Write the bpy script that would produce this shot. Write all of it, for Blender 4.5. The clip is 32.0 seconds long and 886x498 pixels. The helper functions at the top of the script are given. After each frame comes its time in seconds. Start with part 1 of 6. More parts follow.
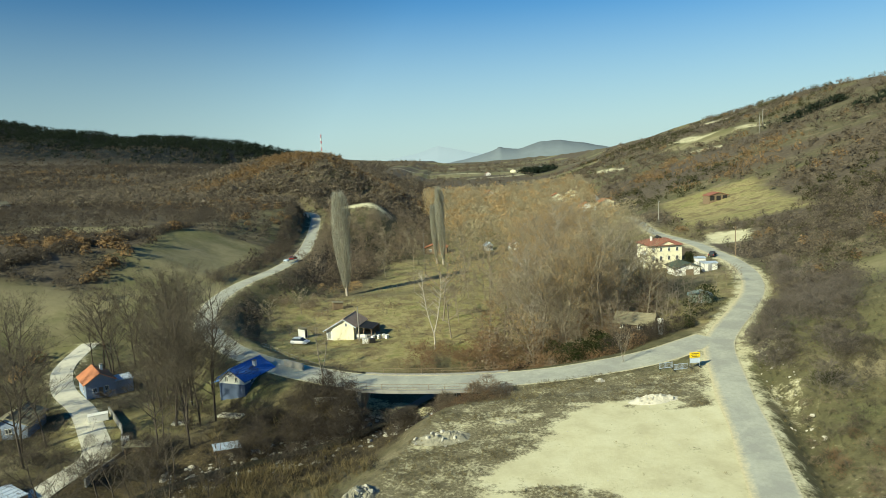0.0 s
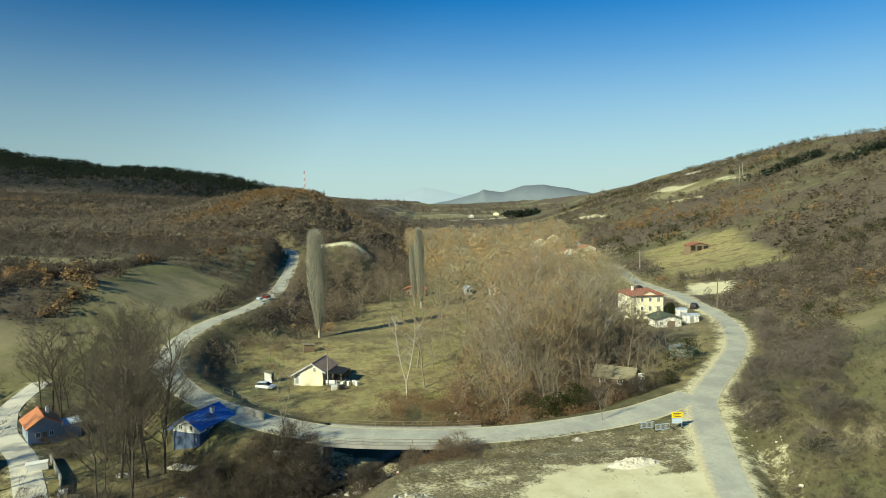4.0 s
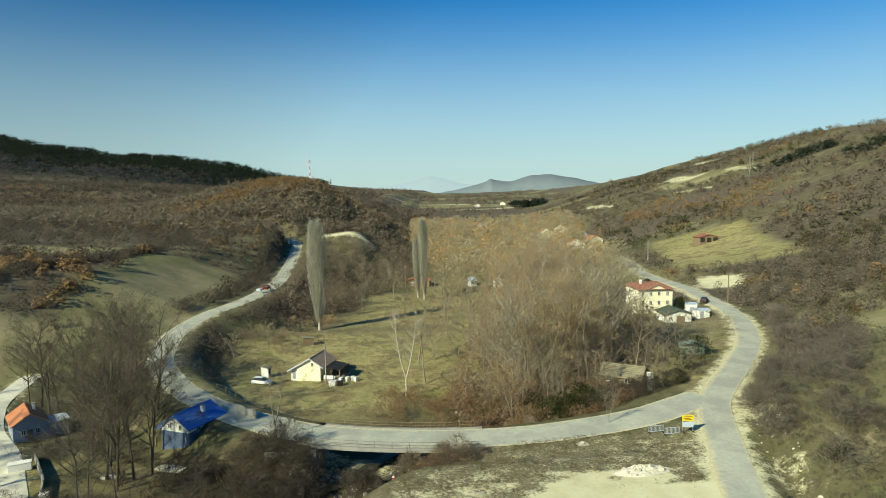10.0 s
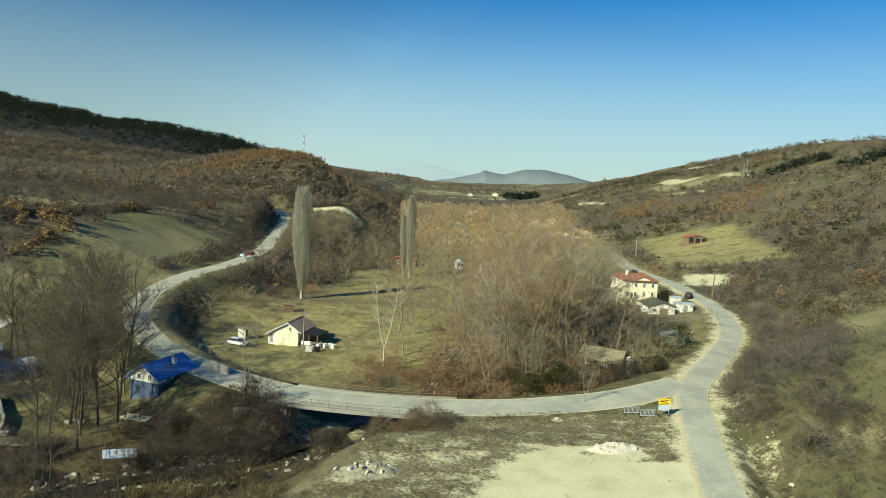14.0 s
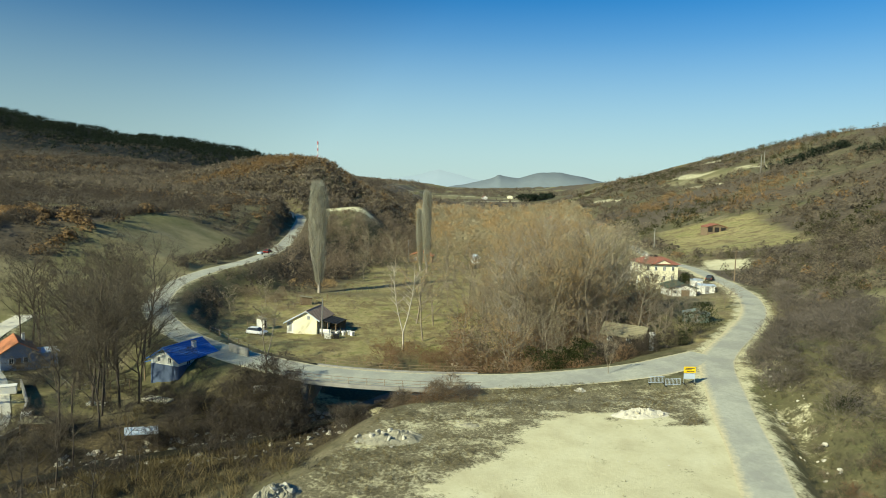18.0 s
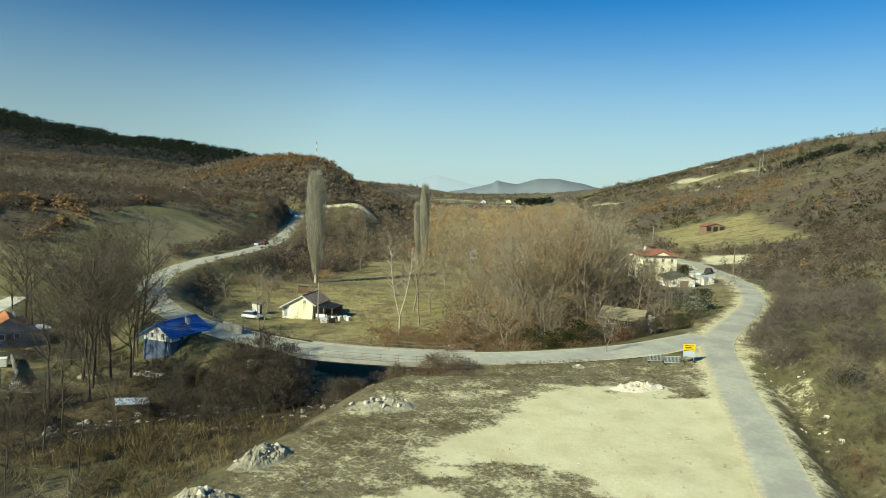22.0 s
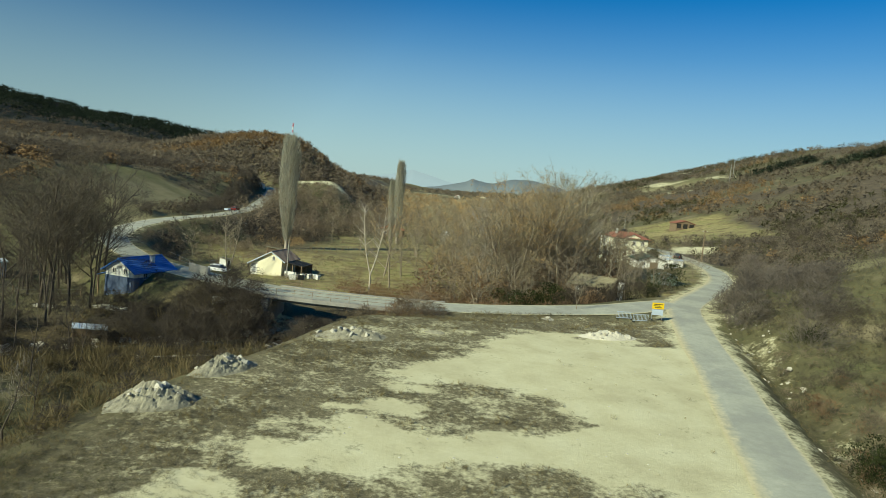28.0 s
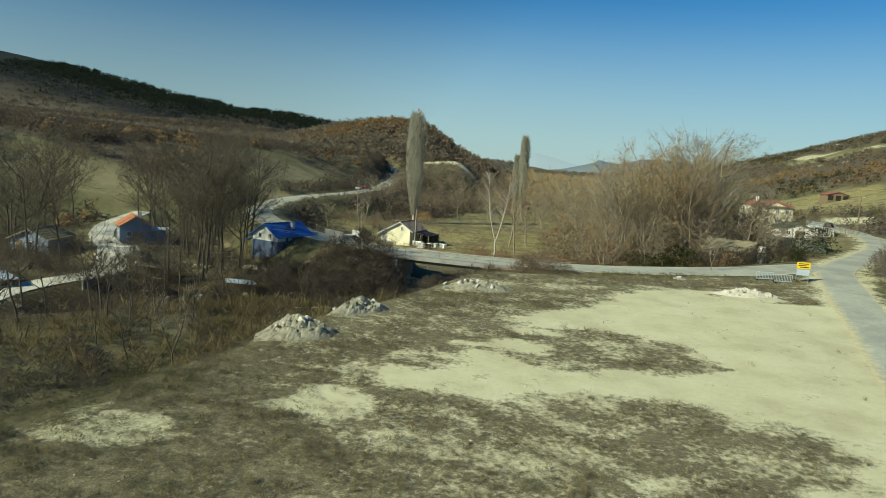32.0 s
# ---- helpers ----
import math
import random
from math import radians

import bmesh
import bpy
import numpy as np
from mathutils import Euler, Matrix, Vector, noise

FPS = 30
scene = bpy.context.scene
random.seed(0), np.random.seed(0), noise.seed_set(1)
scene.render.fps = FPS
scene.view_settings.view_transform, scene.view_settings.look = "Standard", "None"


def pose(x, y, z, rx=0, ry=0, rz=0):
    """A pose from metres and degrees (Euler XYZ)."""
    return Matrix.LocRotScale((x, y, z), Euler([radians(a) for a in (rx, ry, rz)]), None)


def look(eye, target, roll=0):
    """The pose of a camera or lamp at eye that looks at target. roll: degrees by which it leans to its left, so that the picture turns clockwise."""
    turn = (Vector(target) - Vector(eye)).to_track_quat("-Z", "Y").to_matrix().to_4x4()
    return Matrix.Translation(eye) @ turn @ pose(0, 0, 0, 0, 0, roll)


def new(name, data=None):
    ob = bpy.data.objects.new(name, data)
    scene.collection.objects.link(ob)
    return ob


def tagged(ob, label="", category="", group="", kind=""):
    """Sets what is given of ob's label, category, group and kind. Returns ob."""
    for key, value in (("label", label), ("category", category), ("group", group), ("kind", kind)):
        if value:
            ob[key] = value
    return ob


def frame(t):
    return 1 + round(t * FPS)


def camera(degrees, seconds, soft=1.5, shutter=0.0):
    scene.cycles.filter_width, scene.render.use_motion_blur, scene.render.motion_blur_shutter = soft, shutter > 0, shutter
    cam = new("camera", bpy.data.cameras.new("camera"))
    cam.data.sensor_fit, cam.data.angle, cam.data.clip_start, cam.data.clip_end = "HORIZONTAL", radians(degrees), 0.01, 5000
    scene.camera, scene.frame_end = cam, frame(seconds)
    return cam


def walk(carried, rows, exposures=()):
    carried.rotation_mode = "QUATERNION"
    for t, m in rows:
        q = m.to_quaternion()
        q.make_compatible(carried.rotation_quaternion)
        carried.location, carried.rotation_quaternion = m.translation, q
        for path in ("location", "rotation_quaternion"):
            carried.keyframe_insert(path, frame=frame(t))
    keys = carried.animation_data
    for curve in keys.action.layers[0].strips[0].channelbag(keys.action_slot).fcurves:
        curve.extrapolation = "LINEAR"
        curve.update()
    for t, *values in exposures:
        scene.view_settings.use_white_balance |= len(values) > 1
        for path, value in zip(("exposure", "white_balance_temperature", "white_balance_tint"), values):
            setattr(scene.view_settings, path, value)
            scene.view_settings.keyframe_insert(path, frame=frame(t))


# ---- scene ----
cam = camera(67.9, 32.0, soft=0.9)
PATH = [
    (0, (-1.472, -10.003, 37.374), (-1.549, -8.021, 37.115), -2.9),
    (0.5, (-1.316, -9.58, 37.485), (-1.353, -7.585, 37.342), 0.9),
    (1, (-1.123, -9.391, 37.392), (-1.185, -7.392, 37.395), 0.2),
    (1.5, (-0.912, -8.464, 37.3), (-0.96, -6.467, 37.211), -0.6),
    (2, (-0.762, -7.183, 37.195), (-0.815, -5.199, 36.953), -0.1),
    (2.5, (-0.466, -6.224, 37.127), (-0.506, -4.252, 36.797), 0.9),
    (3, (-0.45, -5.638, 37.413), (-0.477, -3.663, 37.098), 1.6),
    (3.5, (-0.472, -5.649, 37.643), (-0.496, -3.653, 37.52), -0.8),
    (5.5, (-0.21, -3.752, 37.618), (-0.215, -1.765, 37.393), -0.7),
    (6, (-0.328, -3.499, 37.456), (-0.313, -1.511, 37.24), 0.4),
    (6.5, (-0.235, -2.99, 37.515), (-0.227, -1.007, 37.255), -0.3),
    (7, (-0.192, -2.694, 37.683), (-0.169, -0.713, 37.409), -0.3),
    (7.5, (-0.113, -2.374, 37.749), (-0.09, -0.394, 37.467), 0.0),
    (8, (0.068, -2.08, 37.783), (0.106, -0.1, 37.507), 0.3),
    (8.5, (0.349, -1.549, 37.783), (0.359, 0.431, 37.496), 0.3),
    (9, (0.297, -1.143, 37.886), (0.296, 0.839, 37.62), -0.2),
    (9.5, (0.326, -1.02, 37.712), (0.331, 0.968, 37.489), -0.3),
    (10, (0.485, -0.731, 37.883), (0.445, 1.262, 37.712), -0.7),
    (10.5, (0.528, -0.755, 37.654), (0.514, 1.244, 37.593), -0.7),
    (11, (0.563, -0.539, 37.239), (0.545, 1.459, 37.168), -0.7),
    (11.5, (0.62, -0.115, 37.058), (0.619, 1.881, 36.929), 0.6),
    (12, (0.716, 0.234, 36.627), (0.718, 2.227, 36.461), 1.6),
    (12.5, (0.674, 0.561, 36.143), (0.672, 2.552, 35.949), 2.2),
    (13, (0.706, 0.559, 35.536), (0.711, 2.553, 35.385), 1.7),
    (13.5, (0.735, 0.662, 35.01), (0.735, 2.654, 34.829), 1.2),
    (14, (0.962, 0.647, 34.571), (0.956, 2.637, 34.367), 3.5),
    (14.5, (0.968, 0.671, 34.024), (0.972, 2.658, 33.795), 3.8),
    (16.5, (0.821, 0.628, 31.469), (0.8, 2.615, 31.245), -0.5),
    (17, (0.84, 0.847, 30.993), (0.822, 2.829, 30.728), 1.3),
    (17.5, (1.02, 1.059, 30.547), (0.98, 3.042, 30.297), 2.5),
    (18, (1.1, 1.01, 29.944), (1.044, 3.0, 29.758), 1.7),
    (18.5, (0.967, 0.956, 29.221), (0.926, 2.953, 29.119), 1.1),
    (19, (1.169, 1.359, 28.705), (1.104, 3.352, 28.553), -0.1),
    (19.5, (1.06, 1.523, 28.301), (1.013, 3.514, 28.115), 0.8),
    (20, (1.02, 1.575, 28.056), (0.987, 3.568, 27.891), 1.9),
    (20.5, (1.131, 1.256, 27.282), (1.098, 3.253, 27.176), 3.3),
    (21, (1.341, 1.594, 26.839), (1.296, 3.587, 26.674), 2.2),
    (21.5, (1.253, 1.623, 26.196), (1.215, 3.615, 26.029), 2.5),
    (22, (1.305, 1.658, 25.73), (1.254, 3.65, 25.562), 2.2),
    (22.5, (1.328, 1.585, 24.918), (1.267, 3.58, 24.801), 0.1),
    (23, (1.226, 1.659, 24.281), (1.19, 3.654, 24.146), 0.6),
    (23.5, (1.314, 1.818, 23.804), (1.273, 3.81, 23.624), 0.7),
    (24, (1.317, 2.059, 23.315), (1.275, 4.049, 23.115), 0.2),
    (24.5, (1.237, 1.962, 22.645), (1.192, 3.956, 22.496), 0.3),
    (26.5, (0.832, 2.578, 20.518), (0.818, 4.568, 20.317), 2.2),
    (27, (1.146, 2.525, 20.049), (1.154, 4.513, 19.829), 2.4),
    (27.5, (1.15, 2.228, 19.625), (1.191, 4.221, 19.46), 7.1),
    (28, (1.366, 1.909, 19.116), (1.402, 3.902, 18.945), 5.5),
    (28.5, (1.416, 1.75, 18.75), (1.435, 3.74, 18.547), 4.6),
    (29, (1.51, 1.564, 18.286), (1.531, 3.55, 18.051), 5.0),
    (29.5, (1.447, 1.445, 17.985), (1.477, 3.433, 17.768), 5.8),
    (30, (1.407, 1.474, 17.505), (1.413, 3.459, 17.266), 5.1),
    (30.5, (1.528, 1.715, 16.969), (1.490, 3.694, 16.686), 4.17),
    (31, (1.828, 1.760, 16.627), (1.679, 3.742, 16.405), 3.87),
    (31.5, (1.673, 1.815, 16.188), (1.583, 3.802, 15.980), 5.35),
    (32, (1.723, 0.778, 16.039), (1.388, 2.734, 15.792), 3.85),
]
walk(cam, [(t, look(eye, target, roll)) for t, eye, target, roll in PATH], exposures=[(0, 0.44, 7000, -8), (24.5, 0.42, 7000, -8), (26.8, 0.19, 6850, -10), (32, 0.15, 6800, -10)])

# ---------------------------------------------------------------- world, sun
SUN_ELEV, SUN_FROM = radians(31), (-0.72, -0.69)     # low winter sun from behind the left shoulder
world = bpy.data.worlds.new("sky")
scene.world = world
world.use_nodes = True
wn = world.node_tree
sky = wn.nodes.new("ShaderNodeTexSky")
sky.sky_type, sky.sun_disc = "NISHITA", False
sky.sun_elevation = SUN_ELEV
sky.sun_rotation = math.atan2(SUN_FROM[0], SUN_FROM[1])
sky.altitude, sky.air_density, sky.dust_density, sky.ozone_density = 300, 1.0, 0.15, 4.0
vivid = wn.nodes.new("ShaderNodeHueSaturation")
vivid.inputs["Saturation"].default_value, vivid.inputs["Value"].default_value = 1.52, 1.02
wn.links.new(sky.outputs[0], vivid.inputs["Color"])
cool = wn.nodes.new("ShaderNodeMix")
cool.data_type, cool.blend_type = "RGBA", "MULTIPLY"
cool.inputs["Factor"].default_value = 1.0
cool.inputs["B"].default_value = (0.92, 0.93, 1.14, 1)
wn.links.new(vivid.outputs[0], cool.inputs["A"])
aim = wn.nodes.new("ShaderNodeTexCoord")
to_sun = wn.nodes.new("ShaderNodeVectorMath")      # the clear sky is deepest at a right angle to the sun
to_sun.operation = "DOT_PRODUCT"
to_sun.inputs[1].default_value = Vector((SUN_FROM[0], SUN_FROM[1], math.tan(SUN_ELEV))).normalized()
wn.links.new(aim.outputs["Generated"], to_sun.inputs[0])
deep = wn.nodes.new("ShaderNodeMath")
deep.operation = "MULTIPLY"
wn.links.new(to_sun.outputs["Value"], deep.inputs[0])
wn.links.new(to_sun.outputs["Value"], deep.inputs[1])
phase = wn.nodes.new("ShaderNodeMapRange")
for k, v in ((1, 0.0), (2, 0.18), (3, 0.74), (4, 0.99)):
    phase.inputs[k].default_value = v
wn.links.new(deep.outputs[0], phase.inputs[0])
split = wn.nodes.new("ShaderNodeSeparateXYZ")
wn.links.new(aim.outputs["Generated"], split.inputs[0])
low = wn.nodes.new("ShaderNodeMapRange")      # winter haze that thins out upwards all round the horizon
low.interpolation_type = "SMOOTHSTEP"
for k, v in ((1, 0.0), (2, 0.33), (3, 0.84), (4, 0.0)):
    low.inputs[k].default_value = v
wn.links.new(split.outputs["Z"], low.inputs[0])
hazy = wn.nodes.new("ShaderNodeMix")
hazy.data_type = "RGBA"
hazy.inputs["B"].default_value = (4.9, 6.4, 7.4, 1)
wn.links.new(low.outputs[0], hazy.inputs["Factor"])
wn.links.new(cool.outputs["Result"], hazy.inputs["A"])
polar = wn.nodes.new("ShaderNodeVectorMath")
polar.operation = "SCALE"
wn.links.new(hazy.outputs["Result"], polar.inputs[0])
wn.links.new(phase.outputs[0], polar.inputs["Scale"])
wn.links.new(polar.outputs[0], wn.nodes["Background"].inputs[0])
wn.nodes["Background"].inputs[1].default_value = 0.078
sun_data = bpy.data.lights.new("sun", "SUN")
sun_data.energy, sun_data.angle, sun_data.color = 5.0, radians(0.6), (1.0, 0.94, 0.80)
sun_lamp = new("sun", sun_data)
sun_lamp.matrix_world = look((SUN_FROM[0] * 100, SUN_FROM[1] * 100, 100 * math.tan(SUN_ELEV)), (0, 0, 0))

# ---------------------------------------------------------------- small helpers
rng = np.random.default_rng(7)


def sstep(a, b, v):
    u = np.clip((v - a) / (b - a), 0, 1)
    return u * u * (3 - 2 * u)


LATTICE = np.random.default_rng(3).random((256, 256))


def vnoise(x, y):
    xi, yi = np.floor(x).astype(int), np.floor(y).astype(int)
    u, v = x - xi, y - yi
    u, v = u * u * (3 - 2 * u), v * v * (3 - 2 * v)
    g = lambda a, b: LATTICE[a % 256, b % 256]
    return (g(xi, yi) * (1 - u) + g(xi + 1, yi) * u) * (1 - v) + (g(xi, yi + 1) * (1 - u) + g(xi + 1, yi + 1) * u) * v


def fbm(x, y, octaves=4):
    x, y = np.asarray(x, float), np.asarray(y, float)
    total, amp = 0, 0.5
    for k in range(octaves):
        total = total + amp * (vnoise(x * 2 ** k + 17.3 * k, y * 2 ** k + 9.1 * k) - 0.5)
        amp *= 0.5
    return total


def line_near(x, y, pts):
    """Distance to a polyline in plan, and the value of its third coordinate at the nearest place."""
    x, y = np.asarray(x, float), np.asarray(y, float)
    best, val = np.full(x.shape, 1e9), np.zeros(x.shape)
    p = np.array(pts)
    inside = (x > p[:, 0].min() - 30) & (x < p[:, 0].max() + 30) & (y > p[:, 1].min() - 30) & (y < p[:, 1].max() + 30)
    if not inside.all():
        if inside.any():
            best[inside], val[inside] = line_near(x[inside], y[inside], pts)
        return best, val
    for (ax, ay, az), (bx, by, bz) in zip(pts[:-1], pts[1:]):
        dx, dy = bx - ax, by - ay
        u = np.clip(((x - ax) * dx + (y - ay) * dy) / (dx * dx + dy * dy), 0, 1)
        d = np.hypot(x - ax - u * dx, y - ay - u * dy)
        near = d < best
        best, val = np.where(near, d, best), np.where(near, az + u * (bz - az), val)
    return best, val


def smooth_line(pts, step=6.0):
    """A rounded polyline (Catmull-Rom) through plan points."""
    p = np.array([pts[0], *pts, pts[-1]], float)
    out = []
    for i in range(1, len(p) - 2):
        n = max(2, int(np.linalg.norm(p[i + 1] - p[i]) / step))
        for k in range(n):
            t = k / n
            out.append(tuple(0.5 * (2 * p[i] + (p[i + 1] - p[i - 1]) * t + (2 * p[i - 1] - 5 * p[i] + 4 * p[i + 1] - p[i + 2]) * t * t
                                    + (3 * p[i] - p[i - 1] - 3 * p[i + 1] + p[i + 2]) * t ** 3)))
    return out + [tuple(p[-1])]


# ---------------------------------------------------------------- the plan
MAIN_ROAD = smooth_line([(17, 4, 2.4), (22.8, 32, 2.7), (25.4, 43, 3.1), (27.5, 52, 3.5), (31, 66, 4.2), (35, 83, 5.1), (40, 99, 5.6), (49, 114, 6.0),
                         (60, 133, 6.4), (67, 152, 6.8), (70, 170, 7.2), (70, 185, 7.6), (70.5, 203, 7.8), (69, 240, 7.2), (77, 297, 6), (83, 384, 5), (98, 500, 5), (115, 640, 6)])
BRIDGE_ROAD = smooth_line([(39, 101, 5.6), (33, 96.5, 5.4), (26, 92.5, 5.0), (13.5, 88.6, 4.5), (3, 87.6, 4.1), (-8, 87.7, 4.0), (-19, 89.5, 4.0),
                           (-28, 94, 4.0), (-40, 103, 4.0), (-50.5, 115, 4.0), (-60, 130, 4.3), (-66.8, 152, 4.8), (-68, 175, 5.3),
                           (-63.5, 200, 6.0), (-63.7, 234, 6.8), (-73.5, 295, 9.2), (-84, 344, 12.4), (-98, 372, 13.0), (-125, 400, 14)])
LANE = smooth_line([(-40, 30, 0.2), (-52, 52, 0.2), (-54.5, 64, 0.2), (-53.4, 72.9, 0.3), (-57.6, 80.3, 0.4), (-66.6, 92, 0.6), (-74.5, 100.5, 0.8), (-82, 113, 1.2), (-84, 126, 2.5)])
RIVER = smooth_line([(22, 150, -0.6), (14, 120, -1.2), (2, 103, -0.9), (-8, 94, -0.5), (-14, 84, -0.5), (-22, 76.5, -1.0), (-36, 70.5, -1.8), (-52, 58, -2.6), (-66, 40, -2.8), (-80, 0, -3)])
LOT_EDGE = [(-40, -60), (-31, 0), (-22, 27), (-17.2, 42.5), (-16.2, 48), (-14.5, 53), (-11, 60), (-8.3, 67), (-6.1, 73.6), (-1, 80), (4, 84)]


def lot_depth(x, y):
    """Metres inside the levelled lot, east of its western edge (negative outside)."""
    ex = np.interp(y, [p[1] for p in LOT_EDGE], [p[0] for p in LOT_EDGE])
    return (x - ex) * 0.87


def road_right(y):
    return np.interp(y, [p[1] for p in MAIN_ROAD], [p[0] for p in MAIN_ROAD])


def land(x, y):
    """The land without the roads' benches."""
    x, y = np.asarray(x, float), np.asarray(y, float)
    z = 0.016 * np.clip(y - 500, 0, 1000) + 0.006 * np.clip(y - 1500, 0, 5000)
    z = z + 4.8 * sstep(2, 42, x) * sstep(60, 95, y) * (1 - sstep(230, 330, y))
    # western slope: a bank, then a higher bench
    foot = np.interp(y, [0, 80, 115, 140, 180, 230, 300, 500, 1000, 4000], [-110, -98, -88, -68, -46, -42, -30, -40, -60, -150])
    u = foot - x
    z = z + 6.5 * sstep(0, 20, u) + 10.5 * sstep(24, 66, u) + 0.045 * np.clip(u - 45, 0, 1500)
    for cx, cy, h, sx, sy, turn in ((-150, 515, 25, 60, 95, 0.75), (-53, 324, 13.0, 25, 26, 0.2), (-420, 800, 14, 160, 120, 0.3), (-90, 480, 10, 50, 70, 0.6)):
        c, s = math.cos(turn), math.sin(turn)
        a, b = (x - cx) * c + (y - cy) * s, -(x - cx) * s + (y - cy) * c
        z = z + h * np.exp(-(a / sx) ** 2 - (b / sy) ** 2)
    # eastern slope: road bank and the long ridge
    v = x - road_right(y) - 3.5
    z = z + 15 * sstep(0, 60, v) * (1 - 0.7 * sstep(130, 230, y)) + 3.2 * sstep(0, 7, v) * sstep(20, 45, y) * (1 - sstep(95, 125, y))
    crest = np.interp(y, [-300, 200, 515, 783, 1296, 1643, 2500, 4000], [88, 96, 98, 93, 73, 58, 48, 40]) - 3
    flank = crest - 0.345 * np.abs(360 - x) + 7 * fbm(x / 110, y / 150)
    k = 9.0
    z = np.where(x > 40, np.logaddexp(z / k, flank / k) * k, z)
    # far western mountains
    far = np.interp(x, [-2600, -2100, -1697, -1567, -1415, -1264, -1227, -1048, -859, -658, -485, -290, 0, 300],
                    [420, 335, 262, 228, 214, 183, 188, 178, 150, 104, 74, 50, 30, 14]) - 0.13 * np.abs(y - 2500)
    z = np.where(y > 900, np.maximum(z, far + 10 * fbm(x / 160, y / 160)), z)
    z = z + (2.2 * fbm(x / 34, y / 34) + 0.5 * fbm(x / 7, y / 7)) * sstep(40, 90, np.hypot(x, y - 60)) + 14 * fbm(x / 260, y / 260) * sstep(260, 700, y)
    # the levelled lot
    d = lot_depth(x, y)
    lot_z = 2.9 + 0.046 * np.clip(y - 40, -60, 60) + 0.18 * fbm(x / 9, y / 9) + 0.06 * fbm(x / 1.6, y / 1.6)
    inside = sstep(-9, 0, d) * (1 - sstep(76, 88, y - 0.12 * x)) * (1 - sstep(road_right(y) - 4, road_right(y) + 3, x))
    rough = -0.4 + 0.9 * fbm(x / 6, y / 6)
    z = np.where(y < 130, z * (1 - inside) + lot_z * inside + rough * sstep(-18, -4, d) * (1 - inside) * (1 - sstep(0, 6, v)), z)
    behind = (1 - sstep(0, 40, y)) * sstep(-10, 0, d) * (1 - sstep(0, 10, v))
    return z * (1 - behind) + lot_z * behind


def height(x, y):
    z = land(x, y)
    d, rz = line_near(x, y, RIVER)
    z = np.where(d < 12, np.minimum(z, rz + (z - rz) * sstep(2.0, 8.5, d)), z)
    for pts, half, soft in ((LANE, 2.2, 4.0), (BRIDGE_ROAD, 4.0, 7.0), (MAIN_ROAD, 3.2, 5.0)):
        d, rz = line_near(x, y, pts)
        k = 1 - sstep(half, half + soft, d)
        if pts is BRIDGE_ROAD:      # the bridge leaves the river bed open
            k = k * np.where((x > -19.5) & (x < 3.5), 0, 1)
        z = z * (1 - k) + (rz - 0.08) * k
    return z


def ground(x, y):
    return float(height(np.array([x]), np.array([y]))[0])

# ---------------------------------------------------------------- materials
def mat(name, build, rough=0.9, metal=0.0):
    m = bpy.data.materials.new(name)
    m.use_nodes = True
    nt = m.node_tree
    b = nt.nodes["Principled BSDF"]
    b.inputs["Roughness"].default_value, b.inputs["Metallic"].default_value = rough, metal
    b.inputs["Specular IOR Level"].default_value = 0.25
    build(nt, b)
    return m


def node(nt, kind, **sets):
    n = nt.nodes.new(kind)
    for k, v in sets.items():
        n.inputs[k.replace("_", " ")].default_value = v
    return n


def noise_tex(nt, scale, detail=6.0, rough=0.6, vec=None):
    n = node(nt, "ShaderNodeTexNoise", Scale=scale, Detail=detail, Roughness=rough)
    nt.links.new(vec or nt.nodes.new("ShaderNodeNewGeometry").outputs["Position"], n.inputs["Vector"])
    return n.outputs["Fac"]


def ramp(nt, fac, stops):
    r = nt.nodes.new("ShaderNodeValToRGB")
    e = r.color_ramp.elements
    while len(e) < len(stops):
        e.new(0.5)
    for el, (p, c) in zip(e, stops):
        el.position, el.color = p, (*c, 1)
    nt.links.new(fac, r.inputs[0])
    return r.outputs["Color"]


def mix(nt, fac, a, b, blend="MIX"):
    m = nt.nodes.new("ShaderNodeMix")
    m.data_type, m.blend_type = "RGBA", blend
    for sock, v in ((m.inputs["Factor"], fac), (m.inputs["A"], a), (m.inputs["B"], b)):
        if isinstance(v, (int, float)):
            sock.default_value = v
        elif isinstance(v, tuple):
            sock.default_value = (*v, 1)
        else:
            nt.links.new(v, sock)
    return m.outputs["Result"]


def attr(nt, name):
    a = nt.nodes.new("ShaderNodeAttribute")
    a.attribute_name = name
    return a.outputs["Fac"]


def bump(nt, b, fac, strength=0.4, distance=0.1):
    n = node(nt, "ShaderNodeBump", Strength=strength, Distance=distance)
    nt.links.new(fac, n.inputs["Height"])
    nt.links.new(n.outputs[0], b.inputs["Normal"])


def math_node(nt, op, a, b=0.0):
    m = nt.nodes.new("ShaderNodeMath")
    m.operation = op
    for sock, v in ((m.inputs[0], a), (m.inputs[1], b)):
        if isinstance(v, (int, float)):
            sock.default_value = v
        else:
            nt.links.new(v, sock)
    return m.outputs[0]


